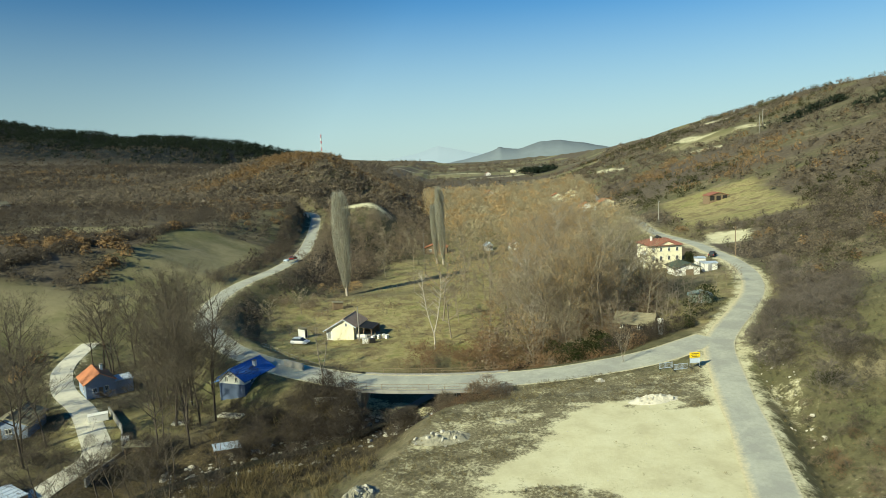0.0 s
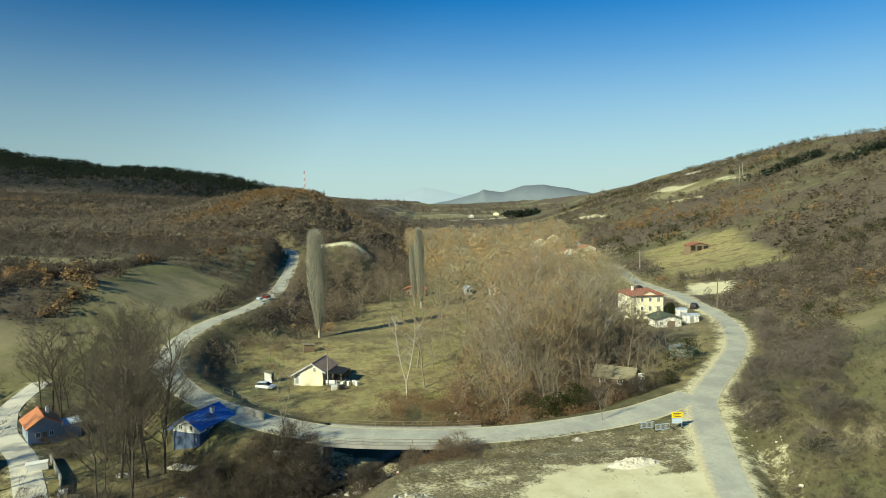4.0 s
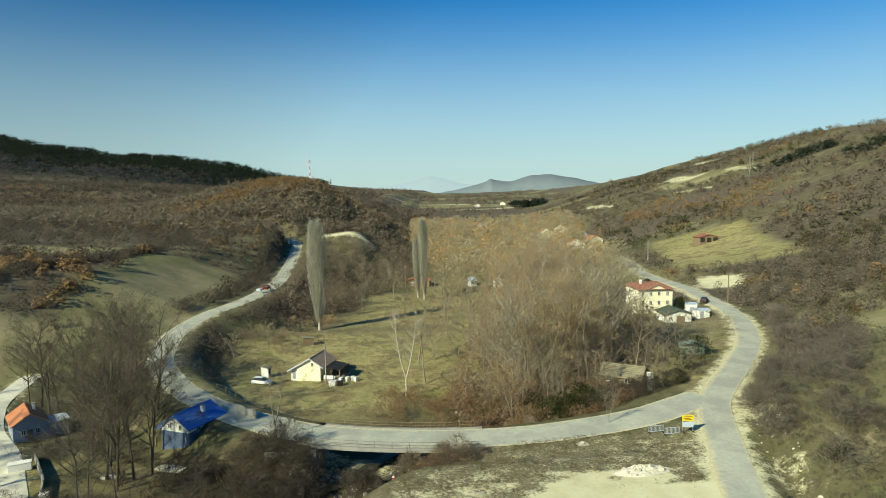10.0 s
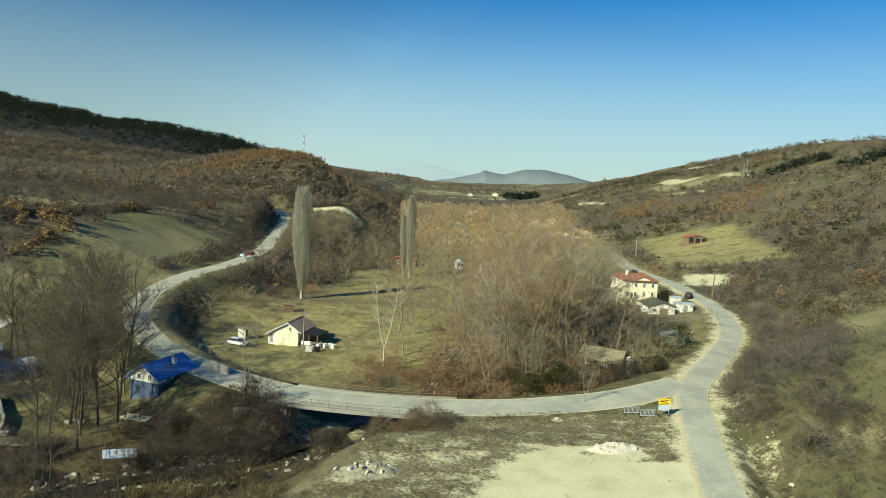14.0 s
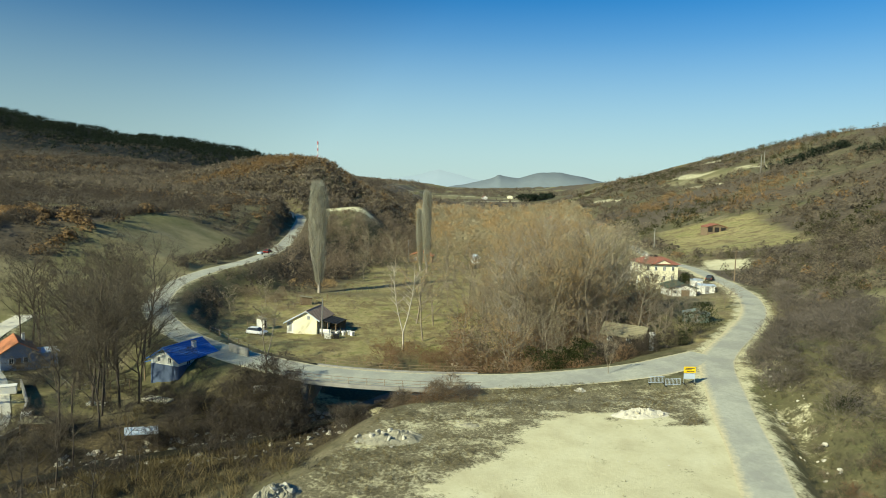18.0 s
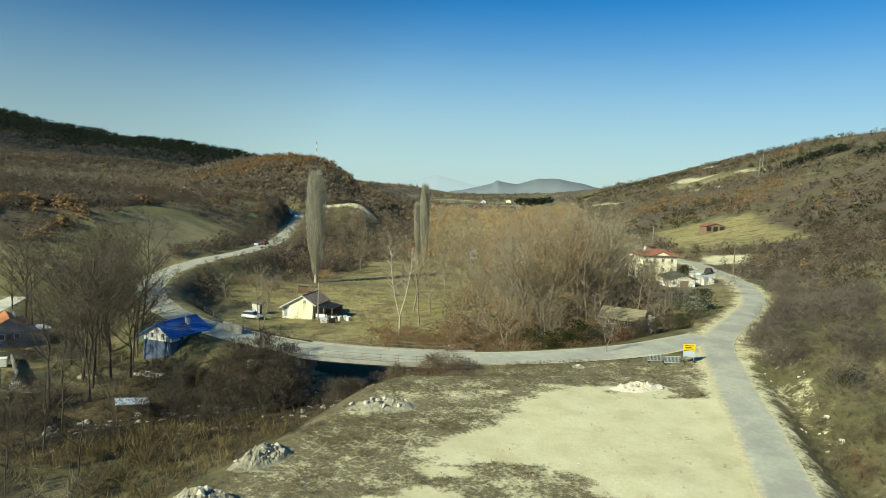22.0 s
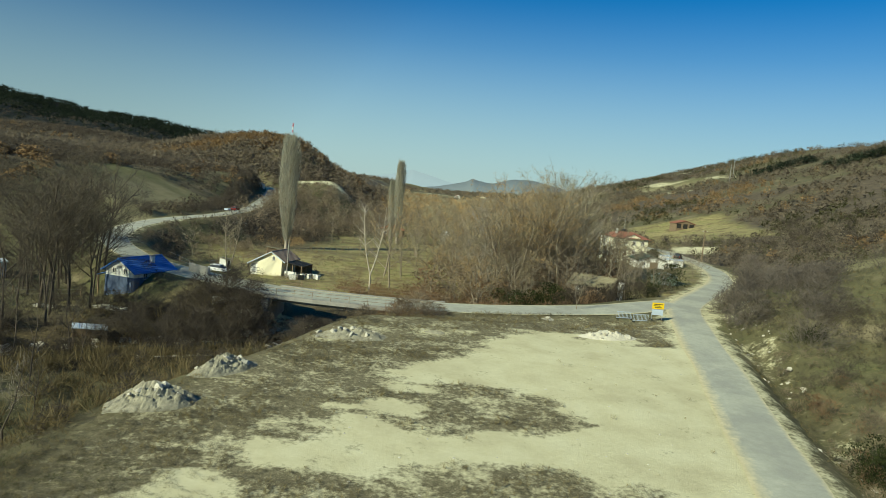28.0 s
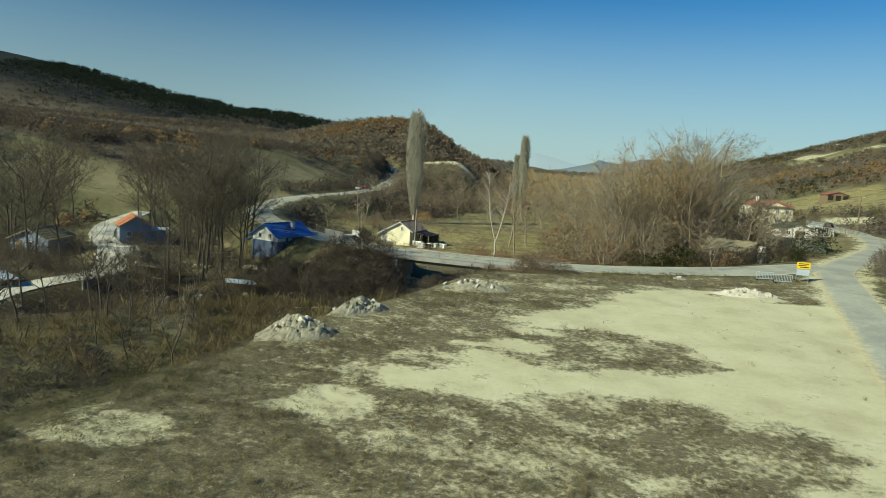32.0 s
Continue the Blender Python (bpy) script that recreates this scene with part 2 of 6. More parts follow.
def plain(name, colour, rough=0.8, vary=0.25, scale=1.5, metal=0.0, fine=18.0, bumpy=0.15):
    """A surface of one paint with stains at two scales and fine relief."""
    dark = tuple(c * (1 - vary) for c in colour)
    light = tuple(min(1, c * (1 + vary * 0.6)) for c in colour)

    def build(nt, b):
        big = noise_tex(nt, scale, 5, 0.6)
        small = noise_tex(nt, fine, 3, 0.7)
        c = ramp(nt, big, [(0.3, dark), (0.5, colour), (0.75, light)])
        c = mix(nt, 0.35, c, ramp(nt, small, [(0.3, dark), (0.7, light)]))
        nt.links.new(c, b.inputs["Base Color"])
        bump(nt, b, small, bumpy, 0.03)
    return mat(name, build, rough, metal)


def ground_material():
    def build(nt, b):
        big, mid = noise_tex(nt, 0.035, 5), noise_tex(nt, 0.45, 6, 0.65)
        fine, grain = noise_tex(nt, 2.6, 5, 0.7), noise_tex(nt, 11, 3, 0.7)
        scrub = ramp(nt, math_node(nt, "ADD", math_node(nt, "MULTIPLY", mid, 0.6), math_node(nt, "MULTIPLY", fine, 0.4)), [(0.32, (0.062, 0.052, 0.029)), (0.46, (0.105, 0.090, 0.047)), (0.58, (0.155, 0.135, 0.068)), (0.74, (0.24, 0.21, 0.115))])
        scrub = mix(nt, math_node(nt, "MULTIPLY", big, 0.5), scrub, (0.10, 0.105, 0.040))
        drift = noise_tex(nt, 0.10, 6, 0.62)
        scrub = mix(nt, ramp(nt, drift, [(0.52, (0, 0, 0)), (0.64, (0.7, 0.7, 0.7))]), scrub, ramp(nt, fine, [(0.3, (0.17, 0.135, 0.075)), (0.7, (0.36, 0.31, 0.185))]))
        scrub = mix(nt, ramp(nt, drift, [(0.34, (0.6, 0.6, 0.6)), (0.44, (0, 0, 0))]), scrub, ramp(nt, fine, [(0.3, (0.085, 0.092, 0.034)), (0.7, (0.20, 0.20, 0.085))]))
        grass = ramp(nt, mid, [(0.32, (0.17, 0.135, 0.062)), (0.45, (0.30, 0.26, 0.10)), (0.58, (0.41, 0.35, 0.155)), (0.72, (0.50, 0.43, 0.22))])
        grass = mix(nt, 0.4, grass, ramp(nt, big, [(0.38, (0.185, 0.190, 0.058)), (0.6, (0.38, 0.31, 0.145))]))
        grass = mix(nt, 0.3, grass, ramp(nt, fine, [(0.3, (0.14, 0.12, 0.05)), (0.7, (0.44, 0.39, 0.18))]))
        tussock = noise_tex(nt, 0.16, 6, 0.7)
        grass = mix(nt, ramp(nt, tussock, [(0.47, (0, 0, 0)), (0.60, (0.85, 0.85, 0.85))]), grass, ramp(nt, fine, [(0.3, (0.10, 0.074, 0.034)), (0.7, (0.23, 0.175, 0.085))]))
        grass = mix(nt, ramp(nt, tussock, [(0.36, (0.7, 0.7, 0.7)), (0.44, (0, 0, 0))]), grass, (0.165, 0.175, 0.045))
        field = ramp(nt, big, [(0.36, (0.120, 0.130, 0.045)), (0.48, (0.185, 0.175, 0.076)), (0.60, (0.35, 0.300, 0.165))])
        field = mix(nt, 0.5, field, ramp(nt, mid, [(0.3, (0.12, 0.115, 0.048)), (0.7, (0.25, 0.215, 0.110))]))
        dirt = ramp(nt, noise_tex(nt, 0.30, 4, 0.55), [(0.32, (0.51, 0.465, 0.275)), (0.5, (0.61, 0.570, 0.345)), (0.68, (0.67, 0.635, 0.405))])
        dirt = mix(nt, 0.22, dirt, ramp(nt, fine, [(0.3, (0.44, 0.385, 0.225)), (0.7, (0.70, 0.64, 0.43))]))
        weeds = ramp(nt, math_node(nt, "ADD", math_node(nt, "MULTIPLY", grain, 0.5), math_node(nt, "MULTIPLY", fine, 0.5)), [(0.34, (0.080, 0.068, 0.038)), (0.5, (0.170, 0.148, 0.084)), (0.65, (0.37, 0.325, 0.195))])
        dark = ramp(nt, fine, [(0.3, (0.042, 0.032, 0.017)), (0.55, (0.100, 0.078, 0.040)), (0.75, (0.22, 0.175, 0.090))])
        wood = ramp(nt, mid, [(0.3, (0.070, 0.056, 0.037)), (0.55, (0.118, 0.094, 0.061)), (0.75, (0.185, 0.148, 0.094))])
        c = mix(nt, attr(nt, "wood"), scrub, wood)
        c = mix(nt, attr(nt, "grass"), c, grass)
        c = mix(nt, attr(nt, "field"), c, field)
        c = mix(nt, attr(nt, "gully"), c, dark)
        c = mix(nt, attr(nt, "weeds"), c, weeds)
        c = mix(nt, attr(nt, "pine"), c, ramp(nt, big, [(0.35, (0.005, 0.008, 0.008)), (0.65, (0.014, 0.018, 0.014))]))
        blot = math_node(nt, "ADD", math_node(nt, "MULTIPLY", mid, 0.55), math_node(nt, "MULTIPLY", fine, 0.45))
        patch = math_node(nt, "ADD", math_node(nt, "MULTIPLY", attr(nt, "dirt"), 0.8), math_node(nt, "MULTIPLY", math_node(nt, "SUBTRACT", blot, 0.5), 2.3))
        c = mix(nt, ramp(nt, patch, [(0.28, (0, 0, 0)), (0.62, (1, 1, 1))]), c, dirt)
        nt.links.new(c, b.inputs["Base Color"])
        bump(nt, b, math_node(nt, "ADD", fine, math_node(nt, "MULTIPLY", grain, 0.6)), 0.4, 0.10)
    return mat("ground", build, 0.95)


def twig_material(name, dark, light, through_light=0.4):
    """Bare twigs or leaves: each island its own tint between two colours, and thin enough to let light through."""
    def build(nt, b):
        g = nt.nodes.new("ShaderNodeNewGeometry")
        o = nt.nodes.new("ShaderNodeObjectInfo")
        mid = tuple((p + q) / 2 for p, q in zip(dark, light))
        c = ramp(nt, g.outputs["Random Per Island"], [(0.0, dark), (0.5, mid), (1.0, light)])
        c2 = ramp(nt, attr(nt, "tint"), [(0.0, tuple(v * 0.7 for v in dark)), (1.0, light)])
        c = mix(nt, 0.5, c, c2)
        c = mix(nt, math_node(nt, "MULTIPLY", o.outputs["Random"], 0.6), c, tuple(v * 0.62 for v in mid))
        nt.links.new(c, b.inputs["Base Color"])
        thin = nt.nodes.new("ShaderNodeBsdfTranslucent")
        nt.links.new(c, thin.inputs["Color"])
        both = nt.nodes.new("ShaderNodeMixShader")
        both.inputs[0].default_value = through_light
        nt.links.new(b.outputs[0], both.inputs[1])
        nt.links.new(thin.outputs[0], both.inputs[2])
        nt.links.new(both.outputs[0], nt.nodes["Material Output"].inputs[0])
    return mat(name, build, 0.9)


def asphalt_material():
    def build(nt, b):
        big, mid, fine = noise_tex(nt, 0.22, 5, 0.6), noise_tex(nt, 1.7, 5, 0.7), noise_tex(nt, 22, 3, 0.7)
        c = ramp(nt, mid, [(0.25, (0.37, 0.37, 0.275)), (0.5, (0.47, 0.475, 0.36)), (0.75, (0.56, 0.56, 0.43))])
        c = mix(nt, ramp(nt, big, [(0.42, (0, 0, 0)), (0.62, (0.75, 0.75, 0.75))]), c, (0.31, 0.31, 0.255))
        c = mix(nt, 0.25, c, ramp(nt, fine, [(0.3, (0.18, 0.175, 0.16)), (0.7, (0.52, 0.49, 0.43))]))
        track = attr(nt, "edge")
        dusty = math_node(nt, "ADD", math_node(nt, "MULTIPLY", track, 0.85), math_node(nt, "MULTIPLY", math_node(nt, "SUBTRACT", mid, 0.5), 0.9))
        c = mix(nt, ramp(nt, dusty, [(0.25, (0, 0, 0)), (0.75, (1, 1, 1))]), c, ramp(nt, mid, [(0.3, (0.50, 0.44, 0.26)), (0.7, (0.66, 0.59, 0.37))]))
        nt.links.new(c, b.inputs["Base Color"])
        bump(nt, b, fine, 0.3, 0.02)
    return mat("worn_asphalt", build, 0.88)


def water_material():
    def build(nt, b):
        b.inputs["Base Color"].default_value = (0.030, 0.028, 0.016, 1)
        b.inputs["Specular IOR Level"].default_value = 0.3
        bump(nt, b, noise_tex(nt, 3.5, 3), 0.25, 0.05)
    return mat("river_water", build, 0.55)


# pale emission stands in for the air's haze on the farthest mountain
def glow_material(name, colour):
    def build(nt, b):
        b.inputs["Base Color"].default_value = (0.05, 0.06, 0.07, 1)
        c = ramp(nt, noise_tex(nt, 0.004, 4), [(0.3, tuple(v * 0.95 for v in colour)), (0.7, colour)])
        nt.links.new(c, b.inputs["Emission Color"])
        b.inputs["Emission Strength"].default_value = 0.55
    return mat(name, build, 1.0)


M = dict(
    ground=ground_material(), asphalt=asphalt_material(), water=water_material(),
    concrete=plain("concrete", (0.30, 0.285, 0.245), 0.85, 0.3, 0.8),
    lane=plain("pale_concrete_lane", (0.62, 0.59, 0.47), 0.85, 0.22, 0.7),
    white=plain("white_render", (0.80, 0.78, 0.70), 0.8, 0.12, 0.6),
    cream=plain("cream_render", (0.83, 0.77, 0.54), 0.8, 0.12, 0.5),
    tile=plain("brown_roof_tiles", (0.42, 0.31, 0.225), 0.85, 0.3, 1.1),
    red_tile=plain("red_roof_tiles", (0.30, 0.125, 0.082), 0.8, 0.28, 1.0),
    orange_tile=plain("orange_roof_tiles", (0.52, 0.215, 0.105), 0.8, 0.2, 1.0),
    blue=plain("blue_roof_sheet", (0.09, 0.22, 0.58), 0.45, 0.22, 0.5),
    slate=plain("blue_grey_render", (0.25, 0.30, 0.38), 0.8, 0.2, 0.6),
    # darker copy of the blue-grey render; paints the shade on a lower storey
    shaded_slate=plain("shaded_blue_render", (0.10, 0.135, 0.21), 0.8, 0.25, 0.6),
    sheet=plain("pale_blue_sheet", (0.50, 0.57, 0.64), 0.5, 0.2, 0.6),
    grey_roof=plain("mossy_grey_roof", (0.27, 0.24, 0.15), 0.85, 0.3, 0.9),
    green_roof=plain("dark_green_roof_sheet", (0.075, 0.105, 0.075), 0.6, 0.25, 0.9),
    pale_green=plain("pale_green_film", (0.27, 0.33, 0.27), 0.5, 0.2, 0.8),
    # for dark doors, boxes and dormer; also paints shade in barn bays and veranda
    dark=plain("dark_paint_and_shade", (0.03, 0.028, 0.025), 0.6, 0.3, 1),
    glass=plain("window_glass", (0.05, 0.06, 0.07), 0.12, 0.2, 1, bumpy=0.0),
    timber=plain("weathered_timber", (0.22, 0.16, 0.10), 0.85, 0.3, 2),
    metal=plain("galvanised_metal", (0.45, 0.46, 0.46), 0.45, 0.2, 2, metal=0.6),
    yellow=plain("yellow_board", (0.85, 0.58, 0.03), 0.5, 0.08, 2),
    black=plain("black_print", (0.03, 0.03, 0.03), 0.6, 0.1, 2),
    rock=plain("pale_limestone", (0.50, 0.465, 0.37), 0.9, 0.4, 1.6, bumpy=0.6),
    chalk=plain("white_rubble", (0.62, 0.57, 0.44), 0.9, 0.3, 1.8, bumpy=0.6),
    soil=plain("pale_loose_soil", (0.31, 0.288, 0.205), 0.95, 0.5, 2.2, fine=9.0, bumpy=1.0),
    maroon=plain("dark_red_car_paint", (0.16, 0.015, 0.012), 0.25, 0.1, 1, bumpy=0.0),
    car_white=plain("white_car_paint", (0.80, 0.80, 0.78), 0.3, 0.06, 1, bumpy=0.0),
    rubber=plain("rubber", (0.025, 0.025, 0.025), 0.8, 0.2, 3),
    red=plain("red_paint", (0.55, 0.04, 0.03), 0.5, 0.1, 2),
    bark=plain("grey_bark", (0.27, 0.225, 0.16), 0.95, 0.35, 2.5, bumpy=0.6),
    pale_bark=plain("pale_bark", (0.48, 0.42, 0.33), 0.9, 0.3, 2.0),
    white_bark=plain("whitish_bark", (0.40, 0.345, 0.27), 0.9, 0.35, 2.0),
    dark_bark=plain("dark_bark", (0.10, 0.081, 0.060), 0.95, 0.35, 2.5),
    twig=twig_material("brown_twigs", (0.165, 0.124, 0.083), (0.45, 0.355, 0.24)),
    twig_warm=twig_material("warm_twigs", (0.38, 0.25, 0.108), (0.72, 0.5, 0.245)),
    twig_tan=twig_material("tan_twigs", (0.31, 0.258, 0.15), (0.68, 0.58, 0.37)),
    scrub=twig_material("brown_scrub", (0.165, 0.132, 0.092), (0.32, 0.262, 0.18)),
    scrub_dark=twig_material("dark_scrub", (0.092, 0.074, 0.055), (0.2, 0.163, 0.118)),
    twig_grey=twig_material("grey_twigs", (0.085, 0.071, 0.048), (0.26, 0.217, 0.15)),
    twig_dark=twig_material("dark_twigs", (0.058, 0.047, 0.037), (0.175, 0.143, 0.106)),
    twig_poplar=twig_material("poplar_twigs", (0.33, 0.31, 0.235), (0.66, 0.63, 0.49)),
    twig_pale=twig_material("pale_twigs", (0.30, 0.25, 0.18), (0.60, 0.52, 0.40)),
    rust=twig_material("rust_oak_leaves", (0.215, 0.136, 0.064), (0.46, 0.302, 0.145)),
    olive=twig_material("olive_scrub", (0.050, 0.050, 0.022), (0.17, 0.16, 0.070)),
    heath=twig_material("dry_heath", (0.105, 0.096, 0.056), (0.21, 0.19, 0.115)),
    evergreen=twig_material("evergreen_leaves", (0.014, 0.02, 0.007), (0.085, 0.098, 0.03)),
    twig_rust=twig_material("rusty_brush", (0.185, 0.112, 0.062), (0.44, 0.285, 0.16)),
    weed=twig_material("grey_brown_weeds", (0.118, 0.102, 0.064), (0.31, 0.268, 0.17)),
    twig_mauve=twig_material("mauve_grey_twigs", (0.120, 0.100, 0.080), (0.31, 0.26, 0.205)),
    straw=twig_material("dry_grass", (0.17, 0.13, 0.055), (0.46, 0.38, 0.19)),
    reed=twig_material("yellow_reeds", (0.16, 0.122, 0.056), (0.37, 0.29, 0.145)),
    conifer=twig_material("pine_needles", (0.012, 0.02, 0.013), (0.042, 0.058, 0.03)),
    haze=glow_material("haze_glow_mountain", (0.60, 0.75, 0.85)),
    # blue-grey base colour carries the haze of distance over the end hills
    far_hill=plain("haze_tinted_hills", (0.185, 0.22, 0.23), 1.0, 0.15, 0.004, fine=0.02, bumpy=0.0),
)


# ---------------------------------------------------------------- mesh helpers
def mesh_np(name, verts, faces, material, smooth=False, **attrs):
    """A mesh from arrays: verts (n, 3), faces (m, 3) or (m, 4); attrs: one float a vertex."""
    verts, faces = np.asarray(verts, np.float32), np.asarray(faces, np.int32)
    me = bpy.data.meshes.new(name)
    n, k = faces.shape
    me.vertices.add(len(verts))
    me.vertices.foreach_set("co", verts.ravel())
    me.loops.add(n * k)
    me.loops.foreach_set("vertex_index", faces.ravel())
    me.polygons.add(n)
    me.polygons.foreach_set("loop_start", np.arange(0, n * k, k, dtype=np.int32))
    me.polygons.foreach_set("use_smooth", np.full(n, smooth))
    for key, vals in attrs.items():
        me.attributes.new(key, "FLOAT", "POINT").data.foreach_set("value", np.asarray(vals, np.float32))
    me.update(calc_edges=True)
    me.materials.append(material)
    return me


def part(name, bm, material, parent, label=""):
    """Link a bmesh (or a ready mesh) as one mesh object under a thing or part."""
    if isinstance(bm, bmesh.types.BMesh):
        me = bpy.data.meshes.new(name)
        bm.normal_update()
        bm.to_mesh(me)
        bm.free()
        me.materials.append(material)
    else:
        me = bm
    ob = new(name, me)
    ob.parent = parent
    return tagged(ob, label)


def thing(name, m, label, category, group="", kind=""):
    ob = new(name)
    ob.matrix_basis = m
    return tagged(ob, label, category, group, kind)


def box(bm, x0, x1, y0, y1, z0, z1, bevel=0.0):
    vs = [bm.verts.new((x, y, z)) for z in (z0, z1) for x, y in ((x0, y0), (x1, y0), (x1, y1), (x0, y1))]
    fs = [bm.faces.new([vs[i] for i in f]) for f in ((3, 2, 1, 0), (4, 5, 6, 7), (0, 1, 5, 4), (1, 2, 6, 5), (2, 3, 7, 6), (3, 0, 4, 7))]
    if bevel:
        bmesh.ops.bevel(bm, geom=list({e for f in fs for e in f.edges}), offset=bevel, segments=1, affect="EDGES")
    return fs


def boxed(*dims, bevel=0.0):
    bm = bmesh.new()
    box(bm, *dims, bevel=bevel)
    return bm


def prism(bm, outline, y0, y1):
    """Extrude an outline of (x, z) points from y0 to y1."""
    a = [bm.verts.new((x, y0, z)) for x, z in outline]
    b = [bm.verts.new((x, y1, z)) for x, z in outline]
    bm.faces.new(a)
    bm.faces.new(b[::-1])
    for i in range(len(a)):
        j = (i + 1) % len(a)
        bm.faces.new((a[j], a[i], b[i], b[j]))
    bmesh.ops.recalc_face_normals(bm, faces=bm.faces[:])


def tube_rings(path, radii, sides=6):
    """Vertices and quads of a tapered tube along points."""
    path = np.asarray(path, float)
    n = len(path)
    tang = np.gradient(path, axis=0)
    tang /= np.linalg.norm(tang, axis=1)[:, None] + 1e-9
    ref = np.where(np.abs(tang[:, 2:3]) > 0.9, [[1.0, 0, 0]], [[0, 0, 1.0]])
    a = np.cross(tang, ref)
    a /= np.linalg.norm(a, axis=1)[:, None] + 1e-9
    b = np.cross(tang, a)
    ang = np.arange(sides) * 2 * math.pi / sides
    r = np.asarray(radii, float)[:, None, None]
    v = path[:, None, :] + r * (np.cos(ang)[None, :, None] * a[:, None, :] + np.sin(ang)[None, :, None] * b[:, None, :])
    i, j = np.meshgrid(np.arange(n - 1), np.arange(sides), indexing="ij")
    k = (j + 1) % sides
    f = np.stack([i * sides + j, i * sides + k, (i + 1) * sides + k, (i + 1) * sides + j], -1).reshape(-1, 4)
    return v.reshape(-1, 3), f


def join_np(pieces):
    vs, fs, o = [], [], 0
    for v, f in pieces:
        vs.append(v)
        fs.append(f + o)
        o += len(v)
    return np.concatenate(vs), np.concatenate(fs)


# ---------------------------------------------------------------- ground, one sheet to the horizon
def spaced(a, b, first, grow, centre):
    up = [centre]
    while up[-1] < b:
        up.append(up[-1] + first + grow * (up[-1] - centre))
    down = [centre]
    while down[-1] > a:
        down.append(down[-1] - first - grow * (centre - down[-1]))
    return np.array(down[:0:-1] + up)


def in_field(x, y, cx, cy, half_x, half_y, turn, soft=4.0):
    c, s = math.cos(turn), math.sin(turn)
    a, b = (x - cx) * c + (y - cy) * s, -(x - cx) * s + (y - cy) * c
    d = np.maximum(np.abs(a) - half_x, np.abs(b) - half_y) + 5 * fbm(x / 15, y / 15)
    return 1 - sstep(-soft, soft, d)


def zones(x, y):
    """How far each kind of cover holds at a place."""
    r, d = road_right(y), lot_depth(x, y)
    lot = sstep(-3, 2, d) * (1 - sstep(80, 88, y - 0.12 * x)) * (1 - sstep(r - 1, r + 2, x)) * (1 - sstep(130, 140, y))
    rag = 5.5 * fbm(x / 4.5, y / 1.5, 5) + 7 * fbm(x / 16, y / 7)
    west_edge = np.interp(y, [38, 41, 45, 51, 59, 64, 72, 84], [-12.5, -10.5, -6.5, -3.5, 0.5, 5, 11, 14])
    bare = sstep(-3.4, 3.4, x - west_edge + rag * 1.6) * sstep(35.5, 40.5, y + rag + 0.16 * np.clip(x - 9, 0, 30))
    bare = np.maximum(bare, sstep(13, 17, x + rag) * 0.85)
    for cx, cy, rx, ry, amount in ((6.8, 51.0, 5.0, 4.6, -0.54), (3.5, 45.5, 3.0, 1.3, -0.5), (9.5, 46.5, 2.4, 1.2, -0.5), (6.8, 38.0, 5.0, 2.0, -0.45), (20.5, 82.5, 13.5, 8.2, -1.0), (-10.5, 34.8, 3.2, 2.0, 0.9), (-20.5, 28.6, 4.0, 1.8, 0.8),
                                   (-12, 22.5, 3.6, 1.6, 0.8), (-2, 31, 5, 1.2, 0.6), (-9.5, 65, 2.4, 3.0, 0.7), (4, 71, 4.0, 1.4, 0.6)):
        d2 = np.hypot((x - cx) / rx, (y - cy) / ry) + rag * 0.22
        bare = np.clip(bare + amount * (1 - sstep(0.75, 1.15, d2)), 0, 1)
    bare = np.maximum(bare, 0.36 - 0.26 * sstep(0, -14, x) * sstep(44, 34, y) + 0.5 * fbm(x / 4, y / 2.2))
    dirt = lot * bare
    lv, _ = line_near(x, y, MAIN_ROAD)
    dirt = np.maximum(dirt, (1 - sstep(2.6, 5.2, lv)) * 0.75 * (y < 330))
    cut_bank = sstep(2.6, 4.0, x - r) * (1 - sstep(7, 11, x - r)) * sstep(34, 48, y) * (1 - sstep(96, 106, y))
    dirt = np.maximum(dirt, cut_bank * (0.22 + 1.1 * fbm(x / 5, y / 7)))
    lb, _ = line_near(x, y, BRIDGE_ROAD)
    dirt = np.maximum(dirt, (1 - sstep(2.6, 4.0, lb)) * 0.6)
    ll, _ = line_near(x, y, LANE)
    dirt = np.maximum(dirt, (1 - sstep(1.8, 3.4, ll)) * 0.5)
    dirt = np.maximum(dirt, in_field(x, y, 85, 211, 7, 11, -0.35, 4.0))
    dirt = np.maximum(dirt, 1.1 * np.exp(-((x + 53) / 14) ** 4 - ((y - 319 + 0.010 * (x + 53) ** 2) / 4.5) ** 2))
    for f in ((236, 700, 10, 44, 0.1), (300, 820, 8, 60, 0.0), (200, 560, 6, 36, 0.2), (256, 600, 5, 40, -0.1), (300, 470, 26, 4, 0.1), (150, 690, 8, 50, 0.1), (60, 1120, 60, 14, 0.1), (-60, 1330, 90, 14, 0.1)):
        dirt = np.maximum(dirt, 0.7 * in_field(x, y, *f, 3.0))
    grass = in_field(x, y, -24, 143, 27, 34, 0.1, 8)
    grass = np.maximum(grass, in_field(x, y, -10, 215, 24, 32, 0.05, 6) * 0.8)
    grass = np.maximum(grass, in_field(x, y, -54, 83, 10, 6, 0.4, 3) * 0.7)
    grass = np.maximum(grass, in_field(x, y, 60, 138, 7, 16, -0.4, 4) * 0.6)
    grass = np.maximum(grass, in_field(x, y, 20, 172, 25, 64, 0.0, 8) * 0.85)
    grass = np.maximum(grass, in_field(x, y, 30, 330, 50, 120, 0.05, 12) * 0.6)
    grass = np.maximum(grass, in_field(x, y, 115, 292, 22, 58, -0.22, 4))
